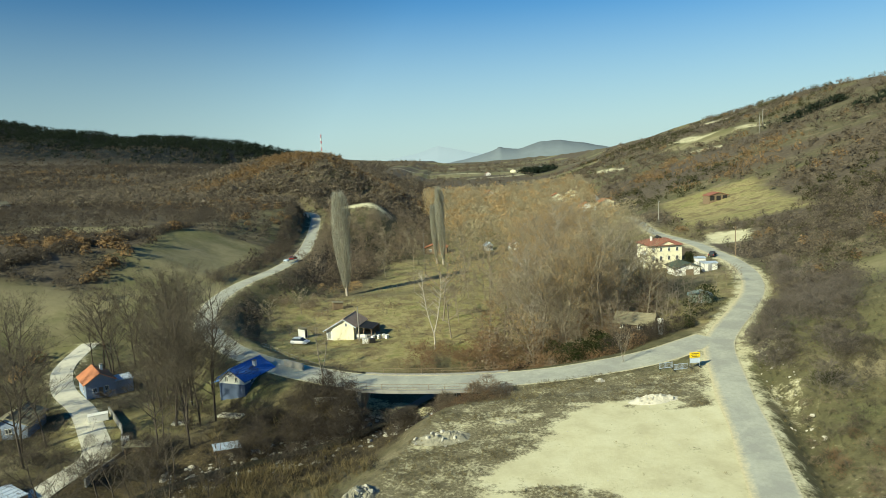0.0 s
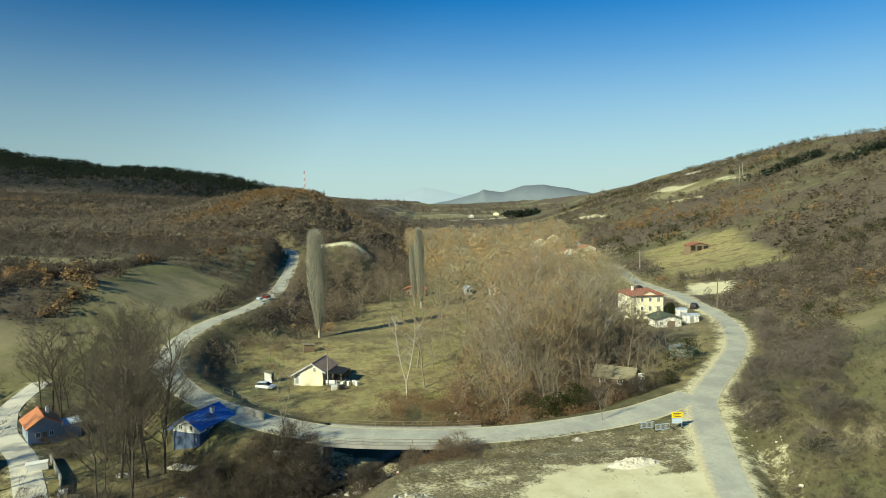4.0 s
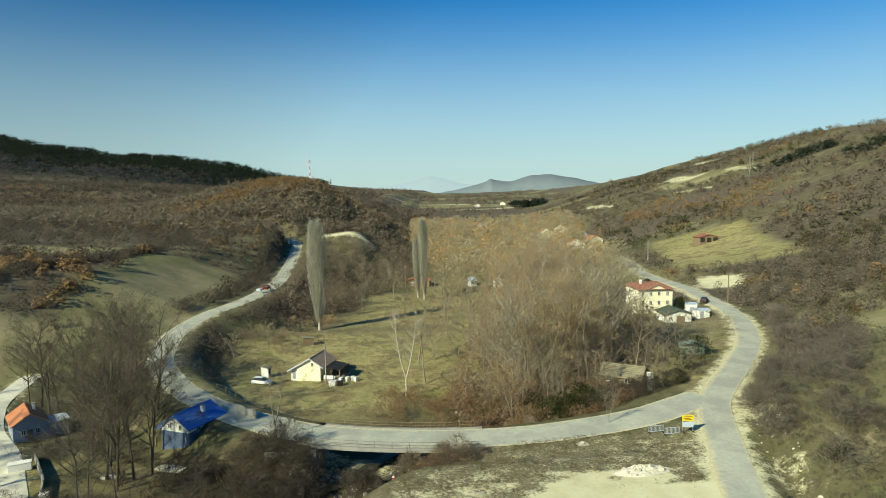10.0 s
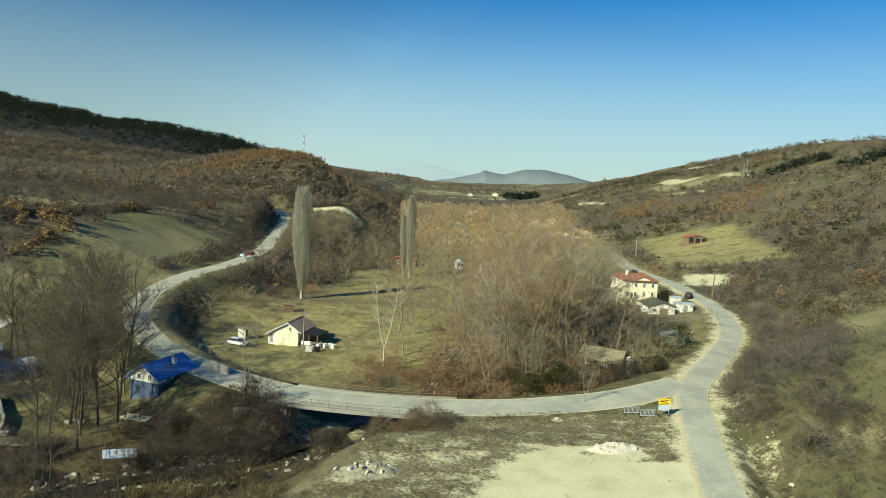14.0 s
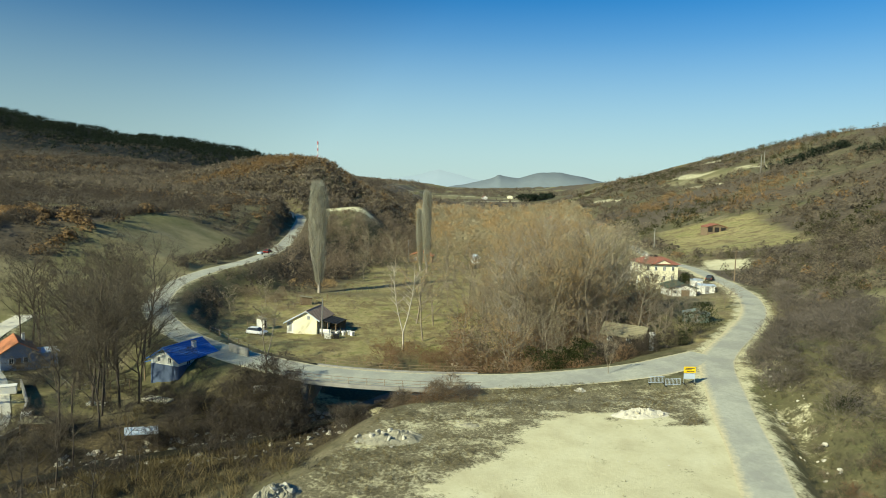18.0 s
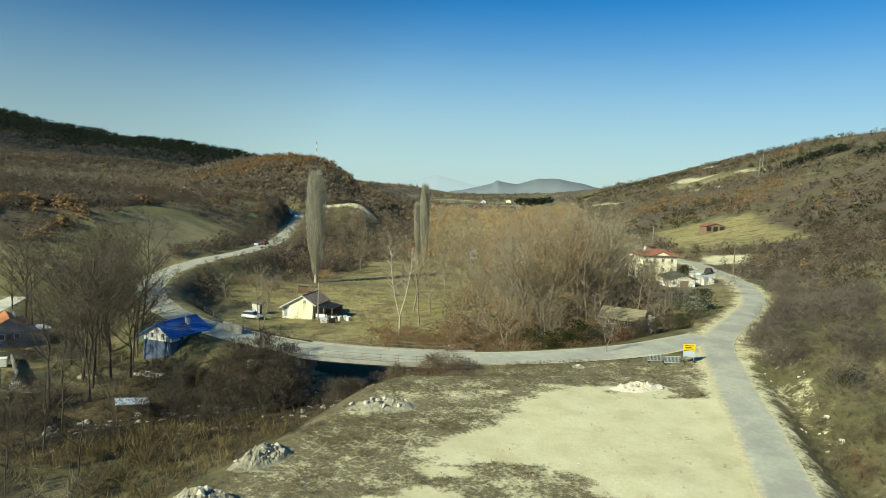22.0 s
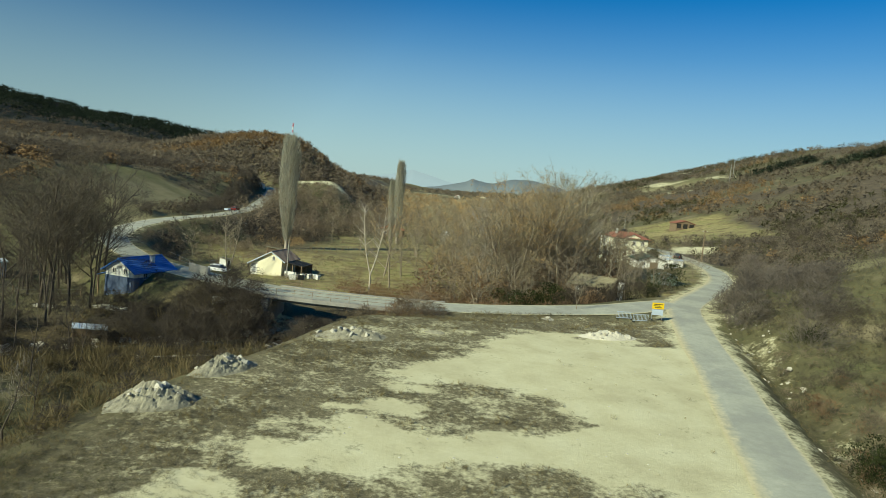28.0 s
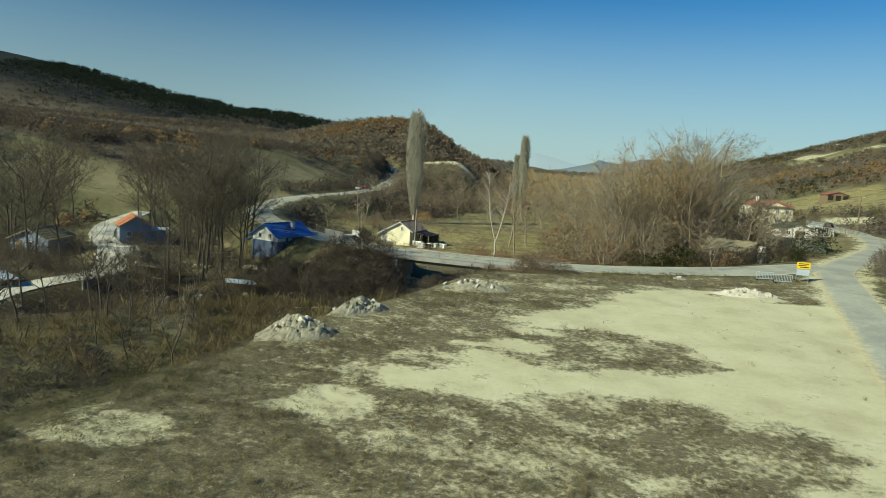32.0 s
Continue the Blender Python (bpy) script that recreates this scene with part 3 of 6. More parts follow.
    field = in_field(x, y, -88, 192, 15, 40, 0.16, 2.5)
    for f in ((-98, 132, 24, 17, 0.3), (-140, 230, 32, 13, 0.15),               (92, 110, 20, 26, -0.3), (230, 640, 26, 60, 0.2), (60, 1250, 160, 60, 0.1), (-80, 1600, 200, 60, 0), (120, 900, 60, 30, 0.2), (20, 820, 40, 20, 0.1), (200, 1500, 120, 40, 0), (0, 2000, 300, 90, 0), (160, 2600, 300, 120, 0), (330, 1000, 20, 60, 0)):
        field = np.maximum(field, in_field(x, y, *f))
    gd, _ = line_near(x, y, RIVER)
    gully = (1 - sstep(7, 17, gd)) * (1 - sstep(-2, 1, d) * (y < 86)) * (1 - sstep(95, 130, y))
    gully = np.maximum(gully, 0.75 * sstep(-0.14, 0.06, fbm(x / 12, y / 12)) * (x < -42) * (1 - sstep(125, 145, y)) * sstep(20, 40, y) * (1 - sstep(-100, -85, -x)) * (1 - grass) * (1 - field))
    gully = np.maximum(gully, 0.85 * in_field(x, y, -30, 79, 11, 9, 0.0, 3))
    wood = sstep(-0.05, 0.1, fbm(x / 70, y / 70) + 0.06) * (1 - grass) * (1 - field) * sstep(110, 140, y)
    wood = np.maximum(wood, 0.85 * sstep(-80, -120, x) * sstep(110, 150, y) * (1 - field) * (1 - grass))
    wood = np.maximum(wood, 0.25 * sstep(110, 170, x) * sstep(150, 200, y) * (1 - field) * (1 - grass))
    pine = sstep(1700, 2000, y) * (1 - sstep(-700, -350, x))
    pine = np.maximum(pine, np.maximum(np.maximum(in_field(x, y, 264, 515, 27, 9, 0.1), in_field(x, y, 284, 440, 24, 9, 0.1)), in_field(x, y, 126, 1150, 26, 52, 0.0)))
    return dict(pine=pine, dirt=dirt, grass=grass, field=field, gully=gully, weeds=lot, wood=wood)


gx, gy = spaced(-2700, 2700, 0.62, 0.023, 0), spaced(-400, 4950, 0.58, 0.0145, 45)
GX, GY = np.meshgrid(gx, gy)
GZ = height(GX, GY)
ii, jj = np.meshgrid(np.arange(len(gy) - 1), np.arange(len(gx) - 1), indexing="ij")
W = len(gx)
quads = np.stack([ii * W + jj, ii * W + jj + 1, (ii + 1) * W + jj + 1, (ii + 1) * W + jj], -1).reshape(-1, 4)
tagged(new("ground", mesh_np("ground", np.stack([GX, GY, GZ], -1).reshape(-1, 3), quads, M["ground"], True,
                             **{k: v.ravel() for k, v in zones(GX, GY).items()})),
       "valley ground of dry grass, scrub and pale bare dirt", "ground", kind="structure")


def far_hills(name, y, pts, label, depth=260, surface="far_hill"):
    """A distant range: a real ridge across the end of the valley."""
    xs = np.linspace(pts[0][0], pts[-1][0], 90)
    hs = np.interp(xs, [p[0] for p in pts], [p[1] for p in pts]) + 6 * fbm(xs / 60, xs * 0 + y)
    rows = [np.stack([xs, np.full_like(xs, y + dy), hs * k - 20 * (k < 0.1)], -1) for dy, k in ((-depth, 0), (-depth * 0.5, 0.55), (0, 1.0), (depth, 0.0))]
    v = np.concatenate(rows)
    n = len(xs)
    i, j = np.meshgrid(np.arange(3), np.arange(n - 1), indexing="ij")
    f = np.stack([i * n + j, i * n + j + 1, (i + 1) * n + j + 1, (i + 1) * n + j], -1).reshape(-1, 4)
    tagged(new(name, mesh_np(name, v, f, M[surface], True)), label, "hills", kind="structure")


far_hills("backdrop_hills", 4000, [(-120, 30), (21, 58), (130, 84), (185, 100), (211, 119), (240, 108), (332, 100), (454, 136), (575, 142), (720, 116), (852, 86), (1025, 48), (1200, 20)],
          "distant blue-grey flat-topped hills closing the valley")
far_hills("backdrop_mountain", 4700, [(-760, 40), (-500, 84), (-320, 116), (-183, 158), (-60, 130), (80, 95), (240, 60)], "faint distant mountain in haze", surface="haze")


# ---------------------------------------------------------------- roads
def ribbon(name, line, half, material, label, lift=0.04, x_range=None, dust=(1.0, 0.35, 0.05, 0.25, 0.05, 0.35, 1.0)):
    p = np.array(smooth_line(line, 1.6))
    if x_range is not None:
        p = p[x_range[0]:x_range[1]]
    t = np.gradient(p[:, :2], axis=0)
    t /= np.linalg.norm(t, axis=1)[:, None]
    nrm = np.stack([-t[:, 1], t[:, 0]], -1)
    half = half(p) if callable(half) else np.full(len(p), half)
    cols = np.array([-1.0, -0.86, -0.45, 0.0, 0.45, 0.86, 1.0])
    edge = np.array(dust)
    wob = 0.28 * fbm(np.arange(len(p)) / 6.0, np.zeros(len(p)) + half[0])
    v = []
    for c in cols:
        off = c * half + (wob * 2 if abs(c) == 1 else 0)
        xy = p[:, :2] + nrm * off[:, None]
        v.append(np.concatenate([xy, (p[:, 2] + lift - 0.05 * c * c)[:, None]], 1))
    v = np.stack(v, 1).reshape(-1, 3)
    n, w = len(p), len(cols)
    i, j = np.meshgrid(np.arange(n - 1), np.arange(w - 1), indexing="ij")
    f = np.stack([i * w + j + 1, i * w + j, (i + 1) * w + j, (i + 1) * w + j + 1], -1).reshape(-1, 4)
    me = mesh_np(name, v, f, material, True, edge=np.tile(edge, n))
    return tagged(new(name, me), label, "road", kind="structure")


ribbon("road_main", MAIN_ROAD, 2.45, M["asphalt"], "worn pale asphalt road with dusty crumbled edges", dust=(0.8, 0.3, 0.05, 0.2, 0.15, 0.75, 1.25))
ribbon("road_bridge", BRIDGE_ROAD, lambda p: np.interp(p[:, 1], [93, 104, 400], [3.35, 2.6, 2.45]), M["asphalt"], "worn grey asphalt road curving over the bridge and up the hill", 0.06)
ribbon("lane", LANE, 1.9, M["lane"], "pale concrete lane between the village plots")
river = ribbon("river", [(x, y, z + 0.45) for x, y, z in RIVER], 0.9, M["water"], "shallow dark river in its gully")

# ---------------------------------------------------------------- trees and scrub
def tint_of(n, per):
    return np.repeat(rng.random(n), per)


def twig_cloud(n, spread, length, width, up=0.5, seed=0, dome=True):
    """n slender triangles that fill a dome or a column of unit height."""
    g = np.random.default_rng(seed)
    a, h = g.random(n) * 2 * math.pi, g.random(n) ** 0.8
    if dome:
        prof = np.sqrt(np.clip(1 - (h * 0.98) ** 2, 0, 1)) * (0.55 + 0.45 * np.sin(a * 3 + seed) * 0.5 + 0.2)
    else:
        prof = np.interp(h, [0, 0.12, 0.35, 0.75, 1.0], [0.25, 0.8, 1.0, 0.75, 0.12])
    rad = spread * prof * np.sqrt(g.random(n))
    base = np.stack([rad * np.cos(a), rad * np.sin(a), h * 0.92], -1)
    d = np.stack([np.cos(a) * (1 - up), np.sin(a) * (1 - up), np.full(n, up + 0.1)], -1) + g.normal(0, 0.35, (n, 3))
    d /= np.linalg.norm(d, axis=1)[:, None]
    side = np.cross(d, g.normal(0, 1, (n, 3)))
    side /= np.linalg.norm(side, axis=1)[:, None] + 1e-9
    L = length * (0.5 + g.random(n))[:, None]
    w = width * (0.5 + g.random(n))[:, None]
    return np.stack([base - side * w, base + side * w, base + d * L], 1)


def crown_cloud(n, spread, size, seed=0, rough=0.26):
    """n small facets over an uneven dome of unit height: the soft outline of a dense twiggy crown."""
    g = np.random.default_rng(seed)
    a, h = g.random(n) * 2 * math.pi, g.random(n) ** 0.7
    lobe = 1 + 0.22 * np.sin(a * 3 + seed) + 0.16 * np.sin(a * 5 + h * 6 + seed * 2)
    ring = np.sqrt(np.clip(1 - (h * 0.97) ** 2, 0, 1))
    out = np.stack([np.cos(a) * ring, np.sin(a) * ring, h * 0.9 + 0.12], -1)
    base = np.stack([out[:, 0] * spread * lobe, out[:, 1] * spread * lobe, h * 0.88], -1) * (1 - 0.35 * g.random(n)[:, None] ** 2)
    nrm = out + np.array([0, 0, 0.55]) + g.normal(0, rough, (n, 3))
    nrm /= np.linalg.norm(nrm, axis=1)[:, None]
    e1 = np.cross(nrm, g.normal(0, 1, (n, 3)))
    e1 /= np.linalg.norm(e1, axis=1)[:, None] + 1e-9
    e2 = np.cross(nrm, e1)
    s = size * (0.5 + g.random(n))[:, None]
    return np.stack([base - e1 * s * 0.5 - e2 * s * 0.3, base + e1 * s * 0.5 - e2 * s * 0.3, base + e2 * s * 0.75 + nrm * s * 0.15], 1)


def scatter(name, xy, size, templates, material, label, category="scrub", squash=1.0, zs=None):
    """Many alike plants as one object: templates (t, 3, 3) set down at xy with the given sizes."""
    if len(xy) == 0:
        return
    z = height(xy[:, 0], xy[:, 1]) if zs is None else zs
    pick = rng.integers(0, len(templates), len(xy))
    vs, tint = [], []
    for k, tpl in enumerate(templates):
        idx = np.flatnonzero(pick == k)
        if len(idx) == 0:
            continue
        a = rng.random(len(idx)) * 2 * math.pi
        c, s = np.cos(a)[:, None, None], np.sin(a)[:, None, None]
        sz = size[idx][:, None, None]
        X = (tpl[None, :, :, 0] * c - tpl[None, :, :, 1] * s) * sz + xy[idx, 0][:, None, None]
        Y = (tpl[None, :, :, 0] * s + tpl[None, :, :, 1] * c) * sz + xy[idx, 1][:, None, None]
        Z = tpl[None, :, :, 2] * sz * squash + z[idx][:, None, None] - 0.05
        vs.append(np.stack([X, Y, Z], -1).reshape(-1, 3))
        tint.append(np.repeat(rng.random(len(idx)), tpl.shape[0] * 3))
    v = np.concatenate(vs)
    f = np.arange(len(v)).reshape(-1, 3)
    tagged(new(name, mesh_np(name, v, f, material, False, tint=np.concatenate(tint))), label, category, kind="stuff")


def bare_tree(seed, h, spread, upright, levels, n_twigs, twig_len, twig_w, lean=0.0, fork=0.35, r0=None):
    """Trunk tube, limb tubes and a crown of twigs of a leafless tree, as arrays."""
    g = np.random.default_rng(seed)
    r0 = r0 or h * 0.0095
    trunk_top = h * 0.76
    k = np.linspace(0, 1, 7)
    sway = np.cumsum(g.normal(0, 0.022 * h, (7, 2)), axis=0) * k[:, None] + g.normal(0, 0.05 * h, 2) * k[:, None]
    path = np.stack([sway[:, 0] + lean * k * h, sway[:, 1], k * trunk_top], -1)
    trunk = tube_rings(path, r0 * (1.15 - 0.85 * k), 6)
    limbs, tips = [], []

    def grow(base, d, length, r, level):
        n = 4 if level == 1 else 3 if level == 2 else 2
        q = np.linspace(0, 1, n)
        bend = np.array([0, 0, upright * 0.35 * length])
        pts = base + q[:, None] * d * length + (q ** 2)[:, None] * bend + np.cumsum(g.normal(0, 0.03 * length, (n, 3)), axis=0) * q[:, None]
        limbs.append(tube_rings(pts, r * (1 - 0.75 * q), 3 if level > 1 else 4))
        tips.append((pts, length, level))
        if level < levels:
            for _ in range(3 if level == 1 else 2 + int(g.random() < 0.5)):
                s = 0.35 + 0.6 * g.random()
                f = s * (n - 1)
                i0 = min(n - 2, int(f))
                at = pts[i0] + (pts[i0 + 1] - pts[i0]) * (f - i0)
                nd = d + g.normal(0, 0.45, 3) + np.array([0, 0, 0.25 * upright])
                nd /= np.linalg.norm(nd)
                grow(at, nd, length * (0.45 + 0.25 * g.random()), r * 0.5, level + 1)

    n_limbs = int(7 + h / 3)
    for i in range(n_limbs):
        s = fork + (1 - fork) * (i + g.random()) / n_limbs
        at = np.array([np.interp(s, k, path[:, c]) for c in range(3)])
        a = i * 2.4 + g.random()
        d = np.array([math.cos(a) * (1 - upright * 0.72), math.sin(a) * (1 - upright * 0.72), 0.25 + upright * 0.8])
        d /= np.linalg.norm(d)
        grow(at, d, spread * (1.15 - 0.55 * s) * (0.8 + 0.4 * g.random()), r0 * 0.55 * (1.2 - 0.6 * s), 1)
    # twigs sit along the outer limbs
    outer = [t for t in tips if t[2] >= min(2, levels)]
    w = np.array([t[1] for t in outer])
    which = g.choice(len(outer), n_twigs, p=w / w.sum())
    tw = np.empty((n_twigs, 3, 3))
    for i, o in enumerate(which):
        pts = outer[o][0]
        s = g.random() * (len(pts) - 1.001)
        j = int(s)
        p = pts[j] + (pts[j + 1] - pts[j]) * (s - j) + g.normal(0, twig_len * 0.4, 3)
        d = (pts[j + 1] - pts[j])
        d = d / (np.linalg.norm(d) + 1e-9) * 0.4 + g.normal(0, 0.75, 3) + np.array([0, 0, 0.25 * upright])
        d /= np.linalg.norm(d)
        sd = np.cross(d, g.normal(0, 1, 3))
        sd /= np.linalg.norm(sd) + 1e-9
        ww = twig_w * (0.5 + g.random())
        tw[i] = (p - sd * ww, p + sd * ww, p + d * twig_len * (0.5 + g.random()))
    return trunk, join_np(limbs), tw


def tree_kind(name, variants, bark, twig, label, category="tree", **kw):
    """Ready-made variants of one kind: a trunk with its limbs, and a crown of twigs."""
    made = []
    for s in variants:
        trunk, limbs, tw = bare_tree(s, **kw)
        v, f = tw.reshape(-1, 3), np.arange(len(tw) * 3).reshape(-1, 3)
        made.append((mesh_np("trunk", *join_np([trunk, limbs]), M[bark], True),
                     mesh_np("crown", v, f, M[twig], False, tint=tint_of(len(tw), 3))))
    return dict(name=name, made=made, label=label, category=category)


def plant(kind, x, y, size=1.0, turn=None, label="", group="", which=None, sink=0.1):
    k = rng.integers(0, len(kind["made"])) if which is None else which
    trunk, crown = kind["made"][k]
    m = pose(x, y, ground(x, y) - sink, 0, 0, rng.random() * 360 if turn is None else turn) @ Matrix.Diagonal((size, size, size * (0.92 + 0.16 * rng.random()), 1))
    ob = thing(kind["name"], m, label or kind["label"], kind["category"], group)
    part("trunk", trunk, None, ob)
    part("crown", crown, None, ob)
    return ob


valley_tree = tree_kind("bare_tree", range(11, 15), "bark", "twig_warm", "tall tree with upright limbs and thin yellow-brown last leaves",
                        h=18, spread=5.4, upright=0.38, levels=3, n_twigs=1700, twig_len=0.48, twig_w=0.024, fork=0.28)
valley_brown = tree_kind("bare_tree", range(21, 26), "bark", "twig", "leafless brown tree with a spreading crown",
                         h=14, spread=5.6, upright=0.30, levels=3, n_twigs=1400, twig_len=0.55, twig_w=0.018, fork=0.25)
valley_tan = tree_kind("bare_tree", range(51, 55), "bark", "twig_tan", "leafless grey-brown tree with many fine upright twigs",
                       h=16, spread=5.2, upright=0.36, levels=3, n_twigs=1500, twig_len=0.55, twig_w=0.018, fork=0.26)
pale_tree = tree_kind("pale_tree", range(27, 31), "white_bark", "twig_poplar", "leafless tree with whitish bark and bare forking limbs",
                      h=16.5, spread=5.2, upright=0.50, levels=3, n_twigs=620, twig_len=0.8, twig_w=0.012, r0=0.24)
river_tree = tree_kind("riverside_tree", range(31, 37), "dark_bark", "twig_grey", "dark leafless riverside tree with thin grey twigs",
                       h=12.5, spread=4.6, upright=0.42, levels=3, n_twigs=1600, twig_len=0.55, twig_w=0.016)
young_tree = tree_kind("young_tree", range(41, 44), "dark_bark", "twig_grey", "thin young leafless tree",
                       h=7, spread=2.6, upright=0.42, levels=3, n_twigs=420, twig_len=0.5, twig_w=0.007)

near_shrubs = [twig_cloud(210, 0.78, 0.24, 0.0095, 0.42, s) for s in range(5)]
evergreen = [twig_cloud(420, 0.62, 0.055, 0.017, 0.4, 260 + s) for s in range(3)]
big_shrubs = [twig_cloud(700, 0.72, 0.17, 0.0058, 0.42, 200 + s) for s in range(3)]
shrubs = [np.concatenate([crown_cloud(22, 0.58, 0.135, 20 + s, 0.6), twig_cloud(68, 0.72, 0.20, 0.018, 0.40, 20 + s)]) for s in range(6)]
small_shrubs = [np.concatenate([crown_cloud(20, 0.58, 0.22, 50 + s, 0.5), twig_cloud(16, 0.7, 0.3, 0.035, 0.5, 50 + s)]) for s in range(5)]
far_shrubs = [np.concatenate([crown_cloud(10, 0.60, 0.28, 80 + s, 0.5), twig_cloud(15, 0.72, 0.34, 0.040, 0.5, 80 + s)]) for s in range(6)]
leafy = [crown_cloud(95, 0.64, 0.19, 120 + s, 0.4) for s in range(4)]
heath = [twig_cloud(58, 0.9, 0.40, 0.012, 0.45, 180 + s) * np.array([1, 1, 0.55]) for s in range(5)]
far_trees = [twig_cloud(125, 0.38, 0.095, 0.0135, 0.35, 140 + s) * np.array([1, 1, 0.86]) + np.array([0, 0, 0.12]) for s in range(5)]
tufts = [twig_cloud(20, 0.6, 0.8, 0.028, 0.7, 160 + s) * np.array([1, 1, 0.8]) for s in range(4)]


def spots(n, x0, x1, y0, y1, keep):
    x, y = rng.uniform(x0, x1, n), rng.uniform(y0, y1, n)
    ok = keep(x, y)
    x, y = x[ok], y[ok]
    ok = (line_near(x, y, MAIN_ROAD)[0] > 4.6) & (line_near(x, y, BRIDGE_ROAD)[0] > 5.5) & (line_near(x, y, LANE)[0] > 3.2)
    return np.stack([x[ok], y[ok]], -1)


def open_land(x, y):
    z = zones(x, y)
    return 1 - np.maximum.reduce([z["grass"], z["field"], z["weeds"], np.clip(z["dirt"] * 1.5, 0, 1)])


def chance(p):
    return rng.random(np.shape(p)) < p


def along(line, n, near, far, y0, y1, side):
    """Spots beside a road: side 1 is to its west or left, -1 to its right."""
    p = np.array([q for q in line if y0 <= q[1] <= y1])
    t = np.gradient(p[:, :2], axis=0)
    t /= np.linalg.norm(t, axis=1)[:, None]
    k = rng.uniform(0, len(p) - 1.01, n)
    i = k.astype(int)
    base = p[i, :2] + (p[i + 1, :2] - p[i, :2]) * (k - i)[:, None]
    nrm = np.stack([-t[i, 1], t[i, 0]], -1) * side
    return base + nrm * rng.uniform(near, far, n)[:, None]


# ---- western slope: scrub in drifts, rust oaks on the hill
def west_foot(y):
    return np.interp(y, [0, 80, 115, 140, 180, 230, 300, 500, 1000], [-100, -92, -82, -60, -42, -30, -20, -30, -40])


def west(x, y):
    return (x < west_foot(y)) & (np.hypot((x + 53) / 20, (y - 311) / 14) > 1) & chance(open_land(x, y) * (0.62 + 0.9 * sstep(-0.15, 0.15, fbm(x / 40, y / 40))))


def rusty(x, y, cut=0.25):
    hill = np.exp(-((x + 130) / 60) ** 2 - ((y - 480) / 80) ** 2)
    return fbm(x / 45 + 9, y / 45) + 0.52 * hill + rng.normal(0, 0.09, np.shape(x)) > cut


def rusty_east(x, y, cut=0.22):
    drift = sum(k * np.exp(-((x - cx) / rx) ** 2 - ((y - cy) / ry) ** 2)
                for cx, cy, rx, ry, k in ((160, 505, 30, 95, 0.42), (186, 400, 24, 55, 0.30), (91, 199, 8, 7, 0.42)))
    return fbm(x / 34 + 9, y / 34) + drift + rng.normal(0, 0.08, np.shape(x)) > cut


w = spots(7400, -330, -18, 110, 420, west)
r = rusty(w[:, 0], w[:, 1])
d = chance(np.full(len(w), 0.16))
scatter("western_scrub", w[~r & d], rng.uniform(1.8, 4.4, (~r & d).sum()), shrubs, M["scrub"], "brown leafless scrub covering the western slope")
scatter("western_thicket", w[~r & ~d], rng.uniform(1.8, 4.6, (~r & ~d).sum()), shrubs, M["scrub_dark"], "dark leafless thicket on the western slope")
scatter("western_oaks", w[r], rng.uniform(2.0, 4.0, r.sum()), leafy, M["rust"], "rust-leaved oak scrub on the western slope")
w = spots(17000, -620, -22, 380, 1000, west)
r = rusty(w[:, 0], w[:, 1])
d = chance(0.08 + 0.3 * sstep(-0.1, 0.1, fbm(w[:, 0] / 60 + 2, w[:, 1] / 30)))
scatter("far_western_scrub", w[~r & d], rng.uniform(2.6, 5.5, (~r & d).sum()), far_shrubs, M["scrub"], "brown leafless woods far up the western slope")
scatter("far_western_thicket", w[~r & ~d], rng.uniform(2.6, 5.5, (~r & ~d).sum()), far_shrubs, M["scrub_dark"], "dark leafless woods far up the western slope")
scatter("far_western_oaks", w[r], rng.uniform(2.6, 5.2, r.sum()), small_shrubs, M["rust"], "rust-leaved oak woods on the western hill")
w = spots(3600, -300, -34, 330, 590, lambda x, y: (np.hypot((x + 53) / 17, (y - 318) / 9) > 1) & (x < west_foot(y) - 4) & (zones(x, y)["field"] < 0.5))
r = rusty(w[:, 0], w[:, 1], 0.30)
scatter("knoll_wood", w[~r], rng.uniform(3.0, 6.5, (~r).sum()), far_shrubs, M["scrub"], "close brown leafless wood on the western knoll", "wood")
scatter("knoll_oaks", w[r], rng.uniform(2.8, 5.5, r.sum()), small_shrubs, M["rust"], "rust-leaved oaks on the western knoll", "wood")
w = spots(8200, -1800, -60, 1000, 2250, lambda x, y: (x < -0.12 * y) & chance(0.7 * open_land(x, y)))
scatter("distant_western_woods", w, rng.uniform(6, 13, len(w)), far_shrubs, M["scrub_dark"], "dark bare woods below the western mountain", squash=0.7)
w = np.stack([rng.uniform(-2100, -480, 3800), 2520 - np.abs(rng.normal(0, 230, 3800))], -1)
scatter("mountain_pines", w, rng.uniform(9, 20, len(w)), far_shrubs, M["conifer"], "dark pine forest along the mountain crest", "forest")
# hedge above the sloping field, and the dark bank beside the hill road
h = np.stack([np.interp(k := rng.random(420), [0, 1], [-119, -107]) + rng.normal(0, 2.0, 420) - 10 * (k - 0.5) ** 2, 148 + 96 * k], -1)
scatter("field_hedge", h, rng.uniform(1.6, 3.0, len(h)), shrubs, M["scrub_dark"], "dark leafless hedge above the sloping field", "hedge")
h = along(BRIDGE_ROAD, 420, 5.6, 13, 172, 360, 1)
scatter("road_bank_thicket", h, rng.uniform(1.2, 3.0, len(h)), shrubs, M["scrub_dark"], "dark thicket on the bank above the hill road")
h = along(BRIDGE_ROAD, 260, 5.0, 12, 120, 330, -1)
scatter("road_verge_scrub", h, rng.uniform(0.8, 2.2, len(h)), shrubs, M["scrub"], "low brown scrub below the hill road")
